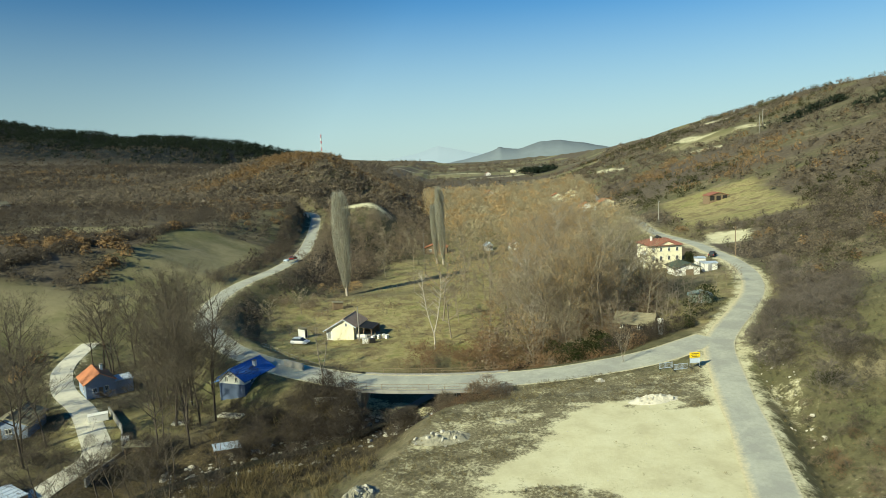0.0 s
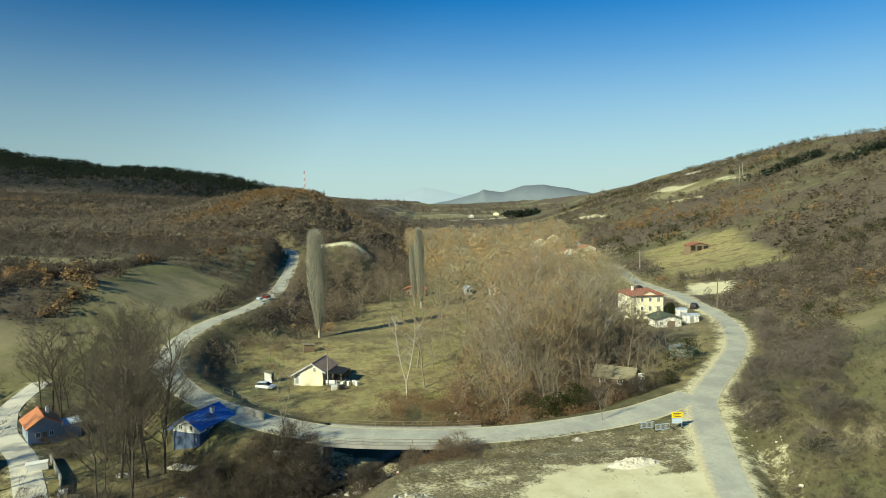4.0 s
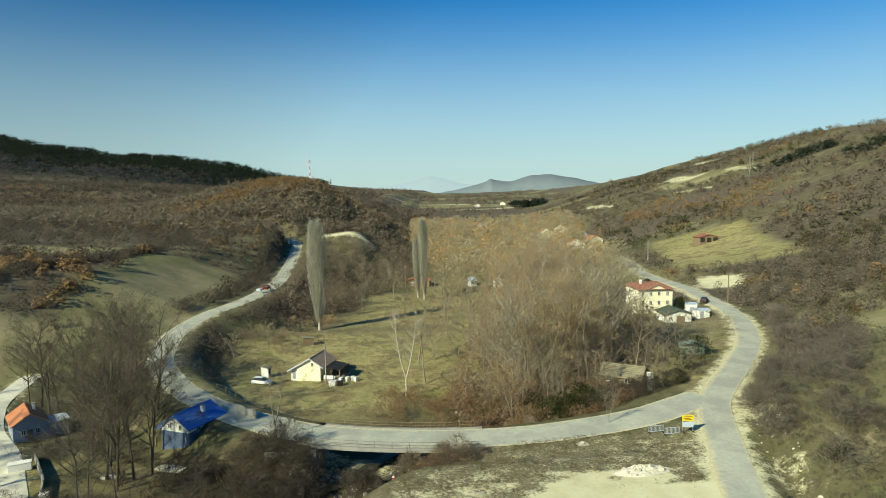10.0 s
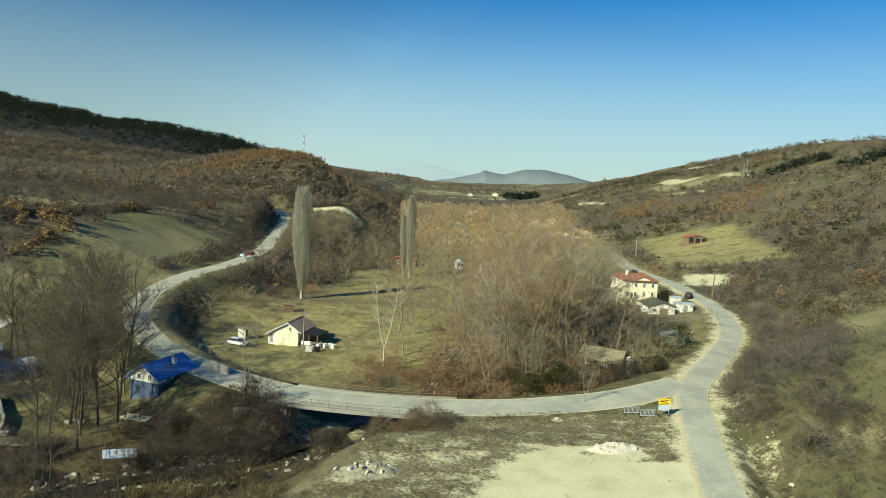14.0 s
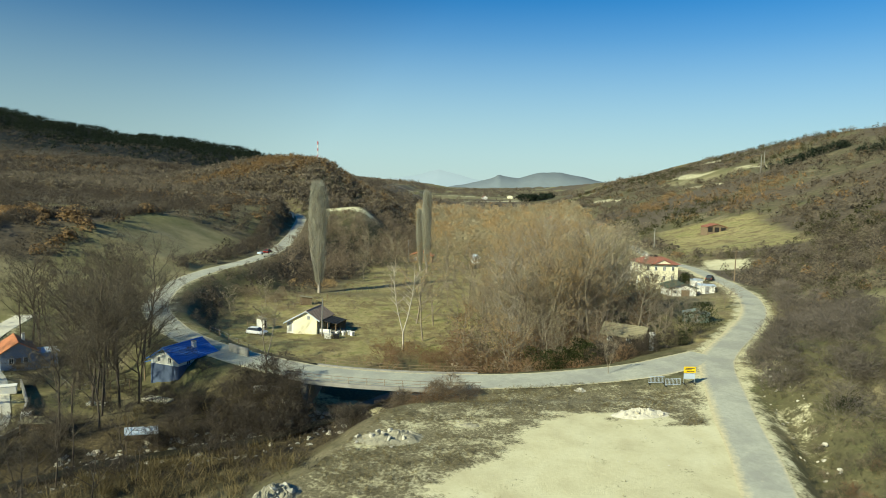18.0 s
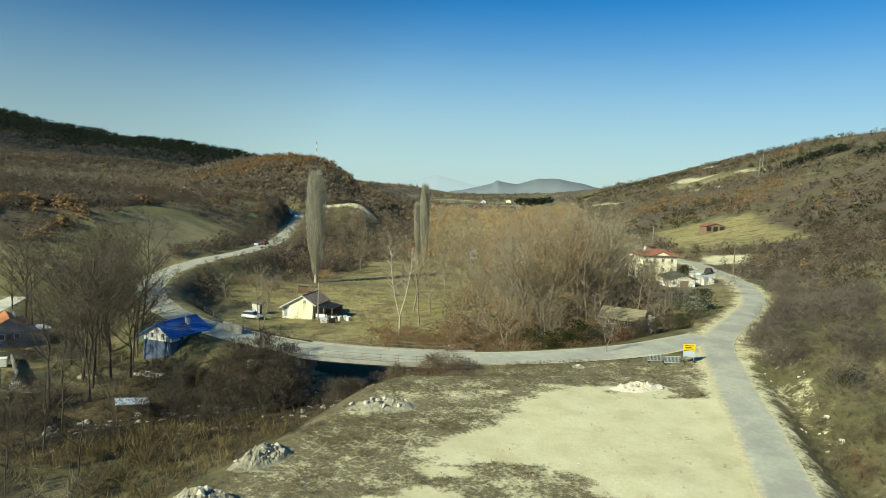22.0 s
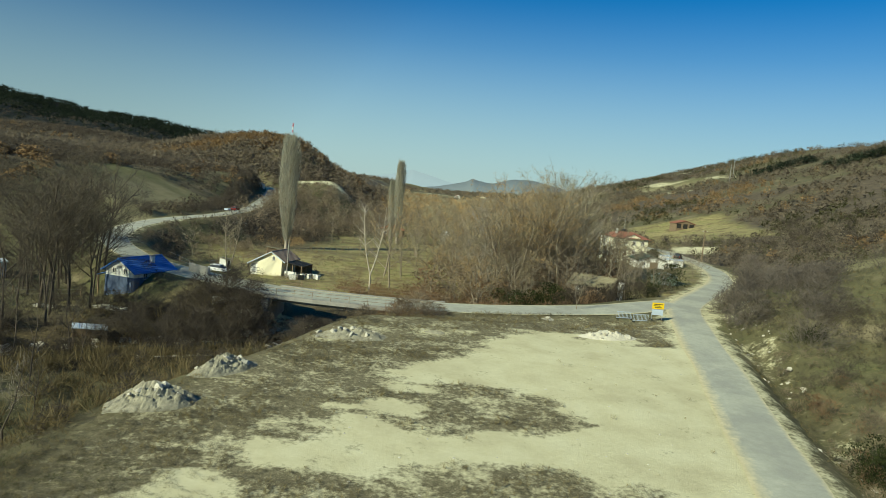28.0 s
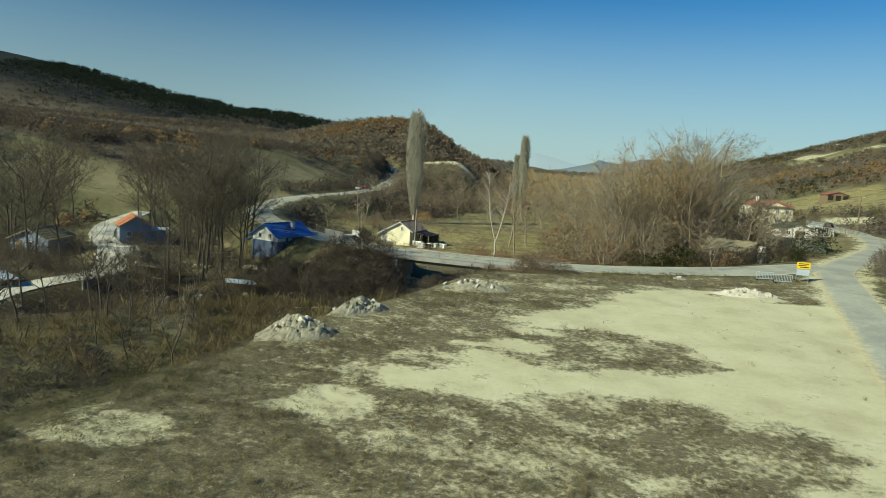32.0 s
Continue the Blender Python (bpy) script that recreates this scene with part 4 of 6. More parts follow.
# wooded flank behind the poplar
h = spots(620, -66, -12, 196, 330, lambda x, y: (np.hypot((x + 53) / 17, (y - 316) / 12) > 1) & (x < np.interp(y, [190, 240, 330], [-34, -24, -6])) & chance(open_land(x, y) * 0.9))
scatter("flank_wood", h, rng.uniform(5, 9, len(h)), far_trees, M["twig"], "brown leafless wood on the flank above the valley", "wood")


# ---- eastern slope
def east(x, y):
    return (x > road_right(y) + 5) & chance(open_land(x, y) * (0.30 + 0.9 * sstep(-0.10, 0.14, fbm(x / 22 + 5, y / 22))))


e = spots(1500, 24, 110, 20, 90, lambda x, y: east(x, y) & (x > road_right(y) + 6.5) & (fbm(x / 7 + 4, y / 7) > -0.04))
r = fbm(e[:, 0] / 12 + 9, e[:, 1] / 12) > 0.10
scatter("bank_scrub", e[~r], rng.uniform(0.7, 2.3, (~r).sum()), near_shrubs, M["twig_grey"], "grey leafless scrub on the eastern road bank")
scatter("bank_rust_scrub", e[r], rng.uniform(0.8, 2.0, r.sum()), near_shrubs, M["twig_rust"], "rust-brown scrub on the eastern road bank")
e = spots(460, 34, 120, 62, 150, lambda x, y: (x > road_right(y) + np.interp(y, [62, 84, 94], [10, 8, 4.5])) & chance(np.clip(1.1 - (x - road_right(y)) / 60, 0.15, 1) * sstep(-0.16, 0.06, fbm(x / 14, y / 14))))
k = e[:, 0] > road_right(e[:, 1]) + 12
scatter("bank_thicket", e[k], rng.uniform(1.6, 4.0, k.sum()), near_shrubs, M["twig_mauve"], "grey leafless thicket on the eastern bank")
e = e[~k]
scatter("roadside_thicket", e, rng.uniform(2.8, 5.2, len(e)), big_shrubs, M["twig_mauve"], "tall grey leafless thicket beside the road bend")
h = along(MAIN_ROAD, 300, 5.2, 19, 80, 142, -1)
scatter("roadside_bushes", h, rng.uniform(1.2, 3.6, len(h)), near_shrubs, M["twig_mauve"], "grey leafless bushes crowding the eastern roadside", "bush")
h = along(MAIN_ROAD, 70, 5.6, 12, 26, 80, -1)
scatter("roadside_brush", h, rng.uniform(0.6, 1.6, len(h)), near_shrubs, M["twig"], "low brown brush on the eastern roadside", "bush")
e = spots(3500, 60, 200, 120, 260, east)
r = rusty_east(e[:, 0], e[:, 1], 0.20)
pick = rng.random(len(e))
o, g_ = (pick < 0.22) & ~r, (pick > 0.72) & ~r
scatter("eastern_brush", e[g_], rng.uniform(1.0, 3.0, g_.sum()), shrubs, M["olive"], "olive-green brush on the eastern slope")
scatter("eastern_thicket", e[o], rng.uniform(1.8, 4.6, o.sum()), shrubs, M["scrub_dark"], "dark leafless thicket on the eastern slope")
scatter("eastern_scrub", e[~r & ~o & ~g_], rng.uniform(1.4, 4.0, (~r & ~o & ~g_).sum()), shrubs, M["scrub"], "brown leafless scrub on the eastern slope")
scatter("eastern_oaks", e[r], rng.uniform(1.4, 3.2, r.sum()), leafy, M["rust"], "rust-leaved shrubs on the eastern slope")
e = spots(16500, 60, 620, 230, 1000, east)
r = rusty_east(e[:, 0], e[:, 1])
o = fbm(e[:, 0] / 60, e[:, 1] / 60) > 0.06
scatter("far_eastern_scrub", e[~r & ~o], rng.uniform(2.4, 5.0, (~r & ~o).sum()), far_shrubs, M["scrub"], "brown scrub on the eastern ridge")
scatter("far_eastern_brush", e[~r & o], rng.uniform(2.0, 4.4, (~r & o).sum()), far_shrubs, M["olive"], "olive-green brush on the eastern ridge")
scatter("far_eastern_oaks", e[r], rng.uniform(2.4, 4.6, r.sum()), small_shrubs, M["rust"], "rust-leaved oaks on the eastern ridge")
e = spots(900, 230, 320, 420, 540, lambda x, y: np.maximum(in_field(x, y, 264, 515, 27, 9, 0.1), in_field(x, y, 284, 440, 24, 9, 0.1)) > 0.5)
scatter("ridge_pines", e, rng.uniform(4, 7, len(e)), far_shrubs, M["conifer"], "dark pine plantation on the eastern ridge", "forest")
e = spots(500, 60, 190, 1070, 1240, lambda x, y: in_field(x, y, 126, 1150, 26, 52, 0.0) > 0.5)
scatter("valley_pines", e, rng.uniform(7, 12, len(e)), far_shrubs, M["conifer"], "dark pine grove at the valley's end", "forest")


# ---- valley wood: single trees near, joined woods beyond
def valley(x, y):
    west_side = np.interp(y, [105, 118, 130, 160, 200, 260, 400], [0, -2, 3, 3, 8, 2, -30])
    east_side = np.interp(y, [105, 130, 160, 200, 260, 400], [30, 40, 46, 46, 60, 80])
    return (x > west_side) & (x < east_side)


def valley_odds(x, y):
    """Thin at the meadow side, close-grown towards the road."""
    edge = np.interp(y, [105, 118, 130, 160, 200, 260], [0, 0, 2, 4, 6, 2])
    clump = 0.45 + 0.55 * sstep(-0.10, 0.10, fbm(x / 11 + 3, y / 11))
    return valley(x + 13, y) & (x < np.interp(y, [105, 130, 160, 200, 260], [30, 40, 46, 46, 60])) & chance(clump * (0.12 + 0.88 * sstep(-4, 13, x - edge)))


v = spots(820, -18, 62, 106, 262, valley_odds)
HOUSES = ((-15, 262), (17.6, 254), (7.5, 262), (20, 575), (66, 480), (80, 500), (72, 392), (86, 402), (58, 330))


def yards(x, y):
    """The open ground that the valley houses keep in front of them."""
    free = np.ones(np.shape(x), bool)
    for hx, hy in HOUSES:
        u = (hx * (x - hx) + (hy + 10) * (y - hy)) / math.hypot(hx, hy + 10)
        v_ = (hx * (y - hy) - (hy + 10) * (x - hx)) / math.hypot(hx, hy + 10)
        free &= ~((u < 8) & (u > -46) & (np.abs(v_) < 5.5))
    return free


v = v[yards(v[:, 0], v[:, 1])]
for x, y in v:
    k = rng.random()
    if (x > 32 and 134 < y < 205) or np.hypot(x - 32, y - 113) < 7 or np.hypot(x - 53, y - 174) < 11 or np.hypot(x - 54, y - 151) < 8:
        continue
    leafy_here = 0.24 + 0.36 * sstep(-0.05, 0.12, float(fbm(x / 20 + 7, y / 20)))
    kind = valley_tree if k < leafy_here else valley_tan if k < leafy_here + 0.30 else valley_brown if k < 0.93 or x < 8 else pale_tree
    plant(kind, x, y, rng.uniform(0.66, 1.20) * (0.66 if y < 116 else 1), group="trees of the valley wood")
v = spots(1500, -40, 100, 246, 620, lambda x, y: (x > np.interp(y, [246, 300, 400, 620], [0, -8, -26, -40])) & (x < road_right(y) - 6))
v = v[yards(v[:, 0], v[:, 1])]
scatter("far_valley_wood", v, rng.uniform(8, 15, len(v)), far_trees, M["twig_tan"], "brown leafless woods filling the far valley floor", "wood")
v2 = spots(420, -40, 100, 246, 620, lambda x, y: (x > np.interp(y, [246, 300, 400, 620], [0, -8, -26, -40])) & (x < road_right(y) - 6))
v2 = v2[yards(v2[:, 0], v2[:, 1])]
scatter("far_valley_warm_wood", v2, rng.uniform(9, 16, len(v2)), far_trees, M["twig_warm"], "yellow-brown leafless trees in the far valley", "wood")
v = spots(5200, -420, 260, 600, 2400, lambda x, y: chance(0.6 * open_land(x, y) * sstep(-0.1, 0.1, fbm(x / 60, y / 60))))
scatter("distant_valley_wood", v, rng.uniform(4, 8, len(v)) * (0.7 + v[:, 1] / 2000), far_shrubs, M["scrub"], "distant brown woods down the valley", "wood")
v = spots(340, -6, 42, 104, 160, lambda x, y: valley(x, y) & (x > np.interp(y, [116, 128, 168], [-4, 8, 14])))
scatter("wood_undergrowth", v, rng.uniform(1.2, 3.4, len(v)), shrubs, M["twig"], "brown brushwood under the valley trees")
v = spots(150, -8, 30, 100, 125, valley)
scatter("wood_edge_brush", v, rng.uniform(1.2, 3.4, len(v)), near_shrubs, M["twig_rust"], "rusty brushwood at the wood's edge beside the road")

v = spots(300, -4, 44, 106, 168, lambda x, y: valley(x, y) & (x > np.interp(y, [116, 128, 168], [-6, 2, 8])) & (np.hypot(x - 32, y - 112) > 7.5) & ~((x > 38) & (y > 140)))
d = chance(np.full(len(v), 0.45))
scatter("wood_saplings", v[d], rng.uniform(3.5, 8.5, d.sum()), far_trees, M["twig_rust"], "close-grown rusty saplings under the valley trees", "wood")
scatter("wood_thicket", v[~d], rng.uniform(3.5, 9.0, (~d).sum()), far_trees, M["twig"], "close-grown brown saplings under the valley trees", "wood")
v = np.stack([rng.normal(-4, 4.0, 46), rng.normal(112, 4.5, 46)], -1)
v = v[line_near(v[:, 0], v[:, 1], BRIDGE_ROAD)[0] > 6]
scatter("meadow_edge_brush", v, rng.uniform(1.0, 3.2, len(v)), near_shrubs, M["twig_rust"], "rusty bare brush between the meadow and the wood")
v = np.stack([rng.uniform(44, 62, 60), rng.uniform(190, 300, 60)], -1)
v = v[line_near(v[:, 0], v[:, 1], MAIN_ROAD)[0] > 6]
scatter("villa_copse", v, rng.uniform(5, 9, len(v)), far_trees, M["twig_tan"], "brown leafless copse behind the villa", "wood")
# the tall row between the wood and the villa
for i in range(74):
    x, y = rng.uniform(12, 48), rng.uniform(107, 166)
    if x > np.interp(y, [107, 130, 166], [36, 43, 47]) or (np.hypot(x - 32, y - 111) < 6) or line_near(np.array([x]), np.array([y]), BRIDGE_ROAD)[0][0] < 6 or line_near(np.array([x]), np.array([y]), MAIN_ROAD)[0][0] < 6:
        continue
    s = np.interp(y, [107, 118, 140, 166], [0.66, 0.88, 0.78, 0.64]) * (0.62 if x > 36 else 1)
    plant((valley_tan, valley_brown, valley_tree, valley_brown, pale_tree)[i % 5], x, y, s * rng.uniform(0.8, 1.2), group="trees of the valley wood")
# the tallest trees stand over the cottage
for x, y, kind, s in ((13.5, 133, pale_tree, 1.12), (17.0, 126, valley_tree, 1.16), (19.5, 131, valley_tree, 1.12), (22.5, 124, valley_tan, 1.20), (25.0, 129, pale_tree, 1.22), (27.5, 123, valley_brown, 1.30),
                      (29.5, 131, valley_tan, 1.22), (33.5, 134, valley_tan, 1.10), (20.0, 119, valley_tree, 0.92), (11.0, 121, valley_brown, 1.05), (6.0, 125, valley_tan, 0.86), (32.0, 138, valley_brown, 1.05)):
    plant(kind, x, y, s * 1.2, group="trees of the valley wood")
for i in range(16):
    x, y = rng.uniform(10, 29), rng.uniform(117, 141)
    if np.hypot(x - 32, y - 112) > 8:
        plant((valley_tan, valley_tree, valley_brown)[i % 3], x, y, rng.uniform(1.2, 1.42) * (1.2 if i % 3 == 2 else 1), group="trees of the valley wood")

# scattered meadow trees
for x, y, s in ((-2, 168, 0.8), (-16, 205, 0.7), (-3, 190, 0.8), (2, 214, 0.85), (-22, 232, 0.75), (-30, 210, 0.7), (-8, 252, 0.8), (-46, 158, 0.5), (-52, 150, 0.45), (-5, 148, 0.6),
                (-18, 182, 0.55), (4, 232, 0.9), (-34, 246, 0.8), (12, 246, 0.8), (-26, 262, 0.9)):
    plant(valley_tan, x, y, s, label="leafless tree standing on the dry meadow", group="trees on the meadow")


# ---- Lombardy poplars
def poplar(x, y, h, width, seed):
    g = np.random.default_rng(seed)
    k = np.linspace(0, 1, 10)
    path = np.stack([np.cumsum(g.normal(0, 0.05, 10)) - 0.7 * k, np.cumsum(g.normal(0, 0.05, 10)), k * h * 0.97], -1)
    trunk = tube_rings(path, 0.42 * (1.05 - 0.95 * k), 7)
    n = 110
    stems = []
    for i in range(n):
        s = 0.12 + 0.72 * g.random()
        at = np.array([np.interp(s, k, path[:, c]) for c in range(3)])
        a = g.random() * 6.283
        L = h * 0.16 * (1.25 - 0.6 * s)
        out = width * 0.5 * np.interp(s, [0, 0.3, 0.6, 1], [0.7, 1.0, 0.9, 0.25])
        q = np.linspace(0, 1, 4)[:, None]
        pts = at + np.array([math.cos(a) * out, math.sin(a) * out, 0]) * np.sqrt(q) + np.array([0, 0, L]) * q
        stems.append(tube_rings(pts, 0.06 * (1.1 - q[:, 0]), 3))
    tw = twig_cloud(7600, 0.5, 1.0, 1.0, 0.9, seed, dome=False)
    base = tw[:, 0] * 0.5 + tw[:, 1] * 0.5
    z = 0.07 + 0.9 * (base[:, 2] / 0.92)
    a = np.arctan2(base[:, 1], base[:, 0])
    prof = np.interp(z, [0.07, 0.2, 0.45, 0.78, 0.93, 1.0], [0.30, 0.55, 0.82, 1.0, 0.75, 0.2]) * (1 + 0.18 * np.sin(a * 3 + z * 9))
    rad = width * 0.5 * prof * np.sqrt(g.random(len(z)))
    c = np.stack([rad * np.cos(a) - 0.7 * z, rad * np.sin(a), z * h], -1)
    d = np.stack([np.cos(a) * 0.18, np.sin(a) * 0.18, np.ones(len(z))], -1) + g.normal(0, 0.14, (len(z), 3))
    d /= np.linalg.norm(d, axis=1)[:, None]
    sd = np.cross(d, g.normal(0, 1, d.shape))
    sd /= np.linalg.norm(sd, axis=1)[:, None]
    L, wd = (0.9 + 1.2 * g.random(len(z)))[:, None], (0.024 + 0.024 * g.random(len(z)))[:, None]
    tri = np.stack([c - sd * wd, c + sd * wd, c + d * L], 1).reshape(-1, 3)
    ob = thing("poplar", pose(x, y, ground(x, y) - 0.1), "tall narrow leafless poplar with pale grey upright twigs", "tree", "poplars of the valley")
    part("trunk", mesh_np("trunk", *join_np([trunk, *stems]), M["white_bark"], True), None, ob)
    part("crown", mesh_np("crown", tri, np.arange(len(tri)).reshape(-1, 3), M["twig_poplar"], False, tint=tint_of(len(z), 3)), None, ob)


poplar(-38, 180.6, 31.0, 5.4, 1)
poplar(-11, 233.0, 29.0, 3.4, 2)
poplar(-13.5, 236.0, 22.0, 2.6, 3)


# ---- the forked white tree and other single trees
def forked_tree(x, y, h, seed, label, bark="pale_bark", spread=0.16, turn=0, twigs=900):
    g = np.random.default_rng(seed)
    pieces, tips = [], []
    k = np.linspace(0, 1, 8)[:, None]
    stem = np.array([[0, 0, 0], [0.05, 0, h * 0.1], [0, 0, h * 0.2]])
    pieces.append(tube_rings(stem, [h * 0.0125, h * 0.0105, h * 0.0095], 7))
    for s in (-1, 1):
        top = np.array([s * spread * h, g.normal(0, 0.4), h * 0.92])
        p = stem[-1] * (1 - k) + top * k + np.array([s * 0.03 * h, 0, 0]) * np.sin(k * 3.1) + g.normal(0, 0.06, (8, 3)) * k
        pieces.append(tube_rings(p, (h * 0.008 * (1.05 - 0.85 * k))[:, 0], 6))
        for i in range(20):
            q = 0.25 + 0.68 * g.random()
            at = np.array([np.interp(q, k[:, 0], p[:, c]) for c in range(3)])
            a = g.random() * 6.283
            end = at + np.array([math.cos(a), math.sin(a), 0.9]) * h * 0.09 * (0.6 + g.random())
            b = np.linspace(0, 1, 4)[:, None]
            br = at * (1 - b) + end * b + g.normal(0, 0.06, (4, 3)) * b
            pieces.append(tube_rings(br, (h * 0.0035 * (1.1 - b))[:, 0], 4))
            tips.append(br)
    tw = np.empty((twigs, 3, 3))
    for i in range(twigs):
        br = tips[g.integers(len(tips))]
        p = br[g.integers(1, 4)] + g.normal(0, 0.25, 3)
        d = g.normal(0, 0.6, 3) + np.array([0, 0, 0.8])
        d /= np.linalg.norm(d)
        sd = np.cross(d, g.normal(0, 1, 3))
        sd /= np.linalg.norm(sd)
        tw[i] = (p - sd * 0.009, p + sd * 0.009, p + d * (0.4 + 0.8 * g.random()))
    ob = thing("forked_tree", pose(x, y, ground(x, y) - 0.1, 0, 0, turn), label, "tree")
    part("trunk", mesh_np("trunk", *join_np(pieces), M[bark], True), None, ob)
    part("crown", mesh_np("crown", tw.reshape(-1, 3), np.arange(twigs * 3).reshape(-1, 3), M["twig_pale"], False, tint=tint_of(twigs, 3)), None, ob)


forked_tree(-9.2, 120.5, 17.5, 5, "forked leafless tree with white bark on the meadow", turn=8, spread=0.11)
forked_tree(-25.0, 88.2, 11.0, 8, "grey crooked leafless tree beside the bridge", bark="bark", turn=50, spread=0.10, twigs=260)
forked_tree(22.0, 91.2, 5.0, 9, "small bare tree at the road edge", bark="bark", turn=20, twigs=260)
forked_tree(-24.5, 42.5, 7.0, 10, "dark forked leafless tree below the lot", bark="dark_bark", spread=0.22, turn=-10, twigs=300)

# ---- riverside and village trees
def hill_road_x(y):
    return np.interp(y, [80, 89, 94, 103, 115, 130, 152], [-20, -22, -31, -43, -53, -63, -70])


river_spots = [(-52, 97), (-47, 102), (-58, 104), (-63, 110), (-44, 108), (-70, 118), (-36, 101), (-33, 106), (-50, 110), (-58, 117), (-76, 112), (-66, 126), (-74, 128), (-80, 122), (-46, 84), (-44, 74), (-50, 71),
               (-61, 72), (-49, 88), (-56, 94), (-60, 84), (-72, 84), (-76, 78), (-66, 76), (-46, 96), (-53, 80), (-80, 84), (-44, 90), (-70, 90), (-57, 76), (-38, 83), (-32, 80), (-88, 112), (-92, 100), (-84, 92), (-36, 84), (-32.5, 88.5), (-45, 80.5), (-41, 76.5), (-48, 92), (-53, 99)]
for x, y in river_spots:
    x, y = x + rng.normal(0, 0.8), y + rng.normal(0, 0.8)
    if (abs(x + 0.412 * y) < 4 and 60 < y < 97) or x > hill_road_x(y) - 4 or line_near(np.array([x]), np.array([y]), LANE)[0][0] < 3.5 or line_near(np.array([x]), np.array([y]), BRIDGE_ROAD)[0][0] < 5 or np.hypot(x + 40, y - 97) < 5.5 or np.hypot(x + 68, y - 100) < 5:
        continue
    plant(river_tree, x, y, rng.uniform(0.95, 1.45), group="trees along the river")
for x, y, s in ((-28, 81, 0.8), (-33, 79, 0.7), (-24, 66, 0.6), (-30, 62, 0.7), (-45, 66, 0.9), (-19, 70, 0.5), (-36, 58, 0.6), (-27, 50, 0.55), (-34, 47, 0.7), (-38, 62, 1.1), (-33, 66, 1.0), (-42, 58, 1.2), (-31, 56, 0.9), (-47, 63, 1.3), (-37, 52, 1.0), (-44, 50, 1.2), (-29, 44, 0.8), (-50, 57, 1.3), (-41, 70, 1.1), (-40, 44, 1.1)):
    plant(young_tree, x, y, s * 1.2, group="young trees in the gully")

for x, y, s in ((-52, 66, 0.9), (-46, 78, 0.9), (-55, 54, 0.85), (-48, 58, 0.75), (-41, 64, 0.7), (-38, 57, 0.62), (-34, 51, 0.55), (-43, 47, 0.6), (-50, 48, 0.7)):
    if line_near(np.array([x]), np.array([y]), LANE)[0][0] > 3.2 and line_near(np.array([x]), np.array([y]), RIVER)[0][0] > 2.2:
        plant(river_tree, x, y, s, group="trees along the river")


for x, y, s in ((33, 106.0, 0.5), (36, 111, 0.55), (25, 106, 0.5), (40, 113, 0.6), (44, 121, 0.42), (49, 129, 0.4), (24, 109, 0.6), (34.5, 117, 0.7), (53, 136, 0.5), (60, 143, 0.35), (29, 119, 0.75), (62, 150, 0.3), (50, 143, 0.55), (54.5, 147, 0.5), (47, 138, 0.6), (57.5, 141, 0.45), (44, 133, 0.62), (41, 127, 0.6), (48.5, 150, 0.6), (38, 122, 0.6)):
    plant(valley_brown, x, y, s * 0.9, label="leafless tree in the brush round the cottage", group="trees round the cottage")
extra = spots(75, -86, -30, 76, 128, lambda x, y: (zones(x, y)["field"] < 0.3) & (x < hill_road_x(y) - 5) & (line_near(x, y, LANE)[0] > 5) & chance(np.where((y < 92) & (x > -62), 0.35, 0.9)))
for x, y in extra:
    if (abs(x + 0.412 * y) < 4 and 60 < y < 97) or np.hypot(x + 40, y - 96) < 6.5 or np.hypot(x + 67, y - 99) < 7:
        continue
    plant(river_tree, x, y, rng.uniform(0.9, 1.5), group="trees along the river")


def lowland(x, y):
    return (lot_depth(x, y) < -1.5) & (x > -95) & (line_near(x, y, RIVER)[0] > 2.4)


g1 = spots(1250, -85, 2, 30, 92, lambda x, y: lowland(x, y) & chance(1 - 0.8 * zones(x, y)["grass"]))
in_reeds = np.hypot((g1[:, 0] + 28) / 10, (g1[:, 1] - 63) / 13) < 1
on_shoal = (g1[:, 0] > -32) & (g1[:, 1] > 71) & (g1[:, 1] < 83)
g1 = g1[~chance(np.where(in_reeds, 0.62, np.where(on_shoal, 0.55, 0.0)))]
near_river = line_near(g1[:, 0], g1[:, 1], RIVER)[0] < 12
scatter("gully_thicket", g1[near_river], rng.uniform(0.8, 2.2, near_river.sum()), near_shrubs, M["twig_dark"], "dark brown leafless thicket in the river gully")
k = ~near_river & (g1[:, 0] > -44) & (g1[:, 1] < 66) & chance(np.full(len(g1), 0.6))
scatter("gully_brush", g1[~near_river & ~k], rng.uniform(0.7, 2.0, (~near_river & ~k).sum()), near_shrubs, M["twig_dark"], "dark leafless brush below the lot")
scatter("gully_weeds", g1[k], rng.uniform(0.5, 1.3, k.sum()), near_shrubs, M["olive"], "olive-brown tall weeds below the lot", "weeds")
g2 = spots(900, -40, -14, 40, 84, lambda x, y: lowland(x, y) & (fbm(x / 8, y / 8) > -0.05))
g2b = np.stack([rng.normal(-28, 5.5, 450), rng.normal(63, 7, 450)], -1)
g2 = np.concatenate([g2, g2b[lowland(g2b[:, 0], g2b[:, 1])]])
scatter("reed_bed", g2, rng.uniform(0.5, 1.5, len(g2)), tufts, M["reed"], "yellow dry reeds and tall grass below the lot", "reeds")
g3 = spots(800, -100, -44, 62, 150, lambda x, y: chance(1 - zones(x, y)["field"]) & chance(1 - 0.8 * zones(x, y)["grass"]))
scatter("village_brush", g3, rng.uniform(0.8, 2.4, len(g3)), near_shrubs, M["twig_dark"], "dark brush between the village plots")
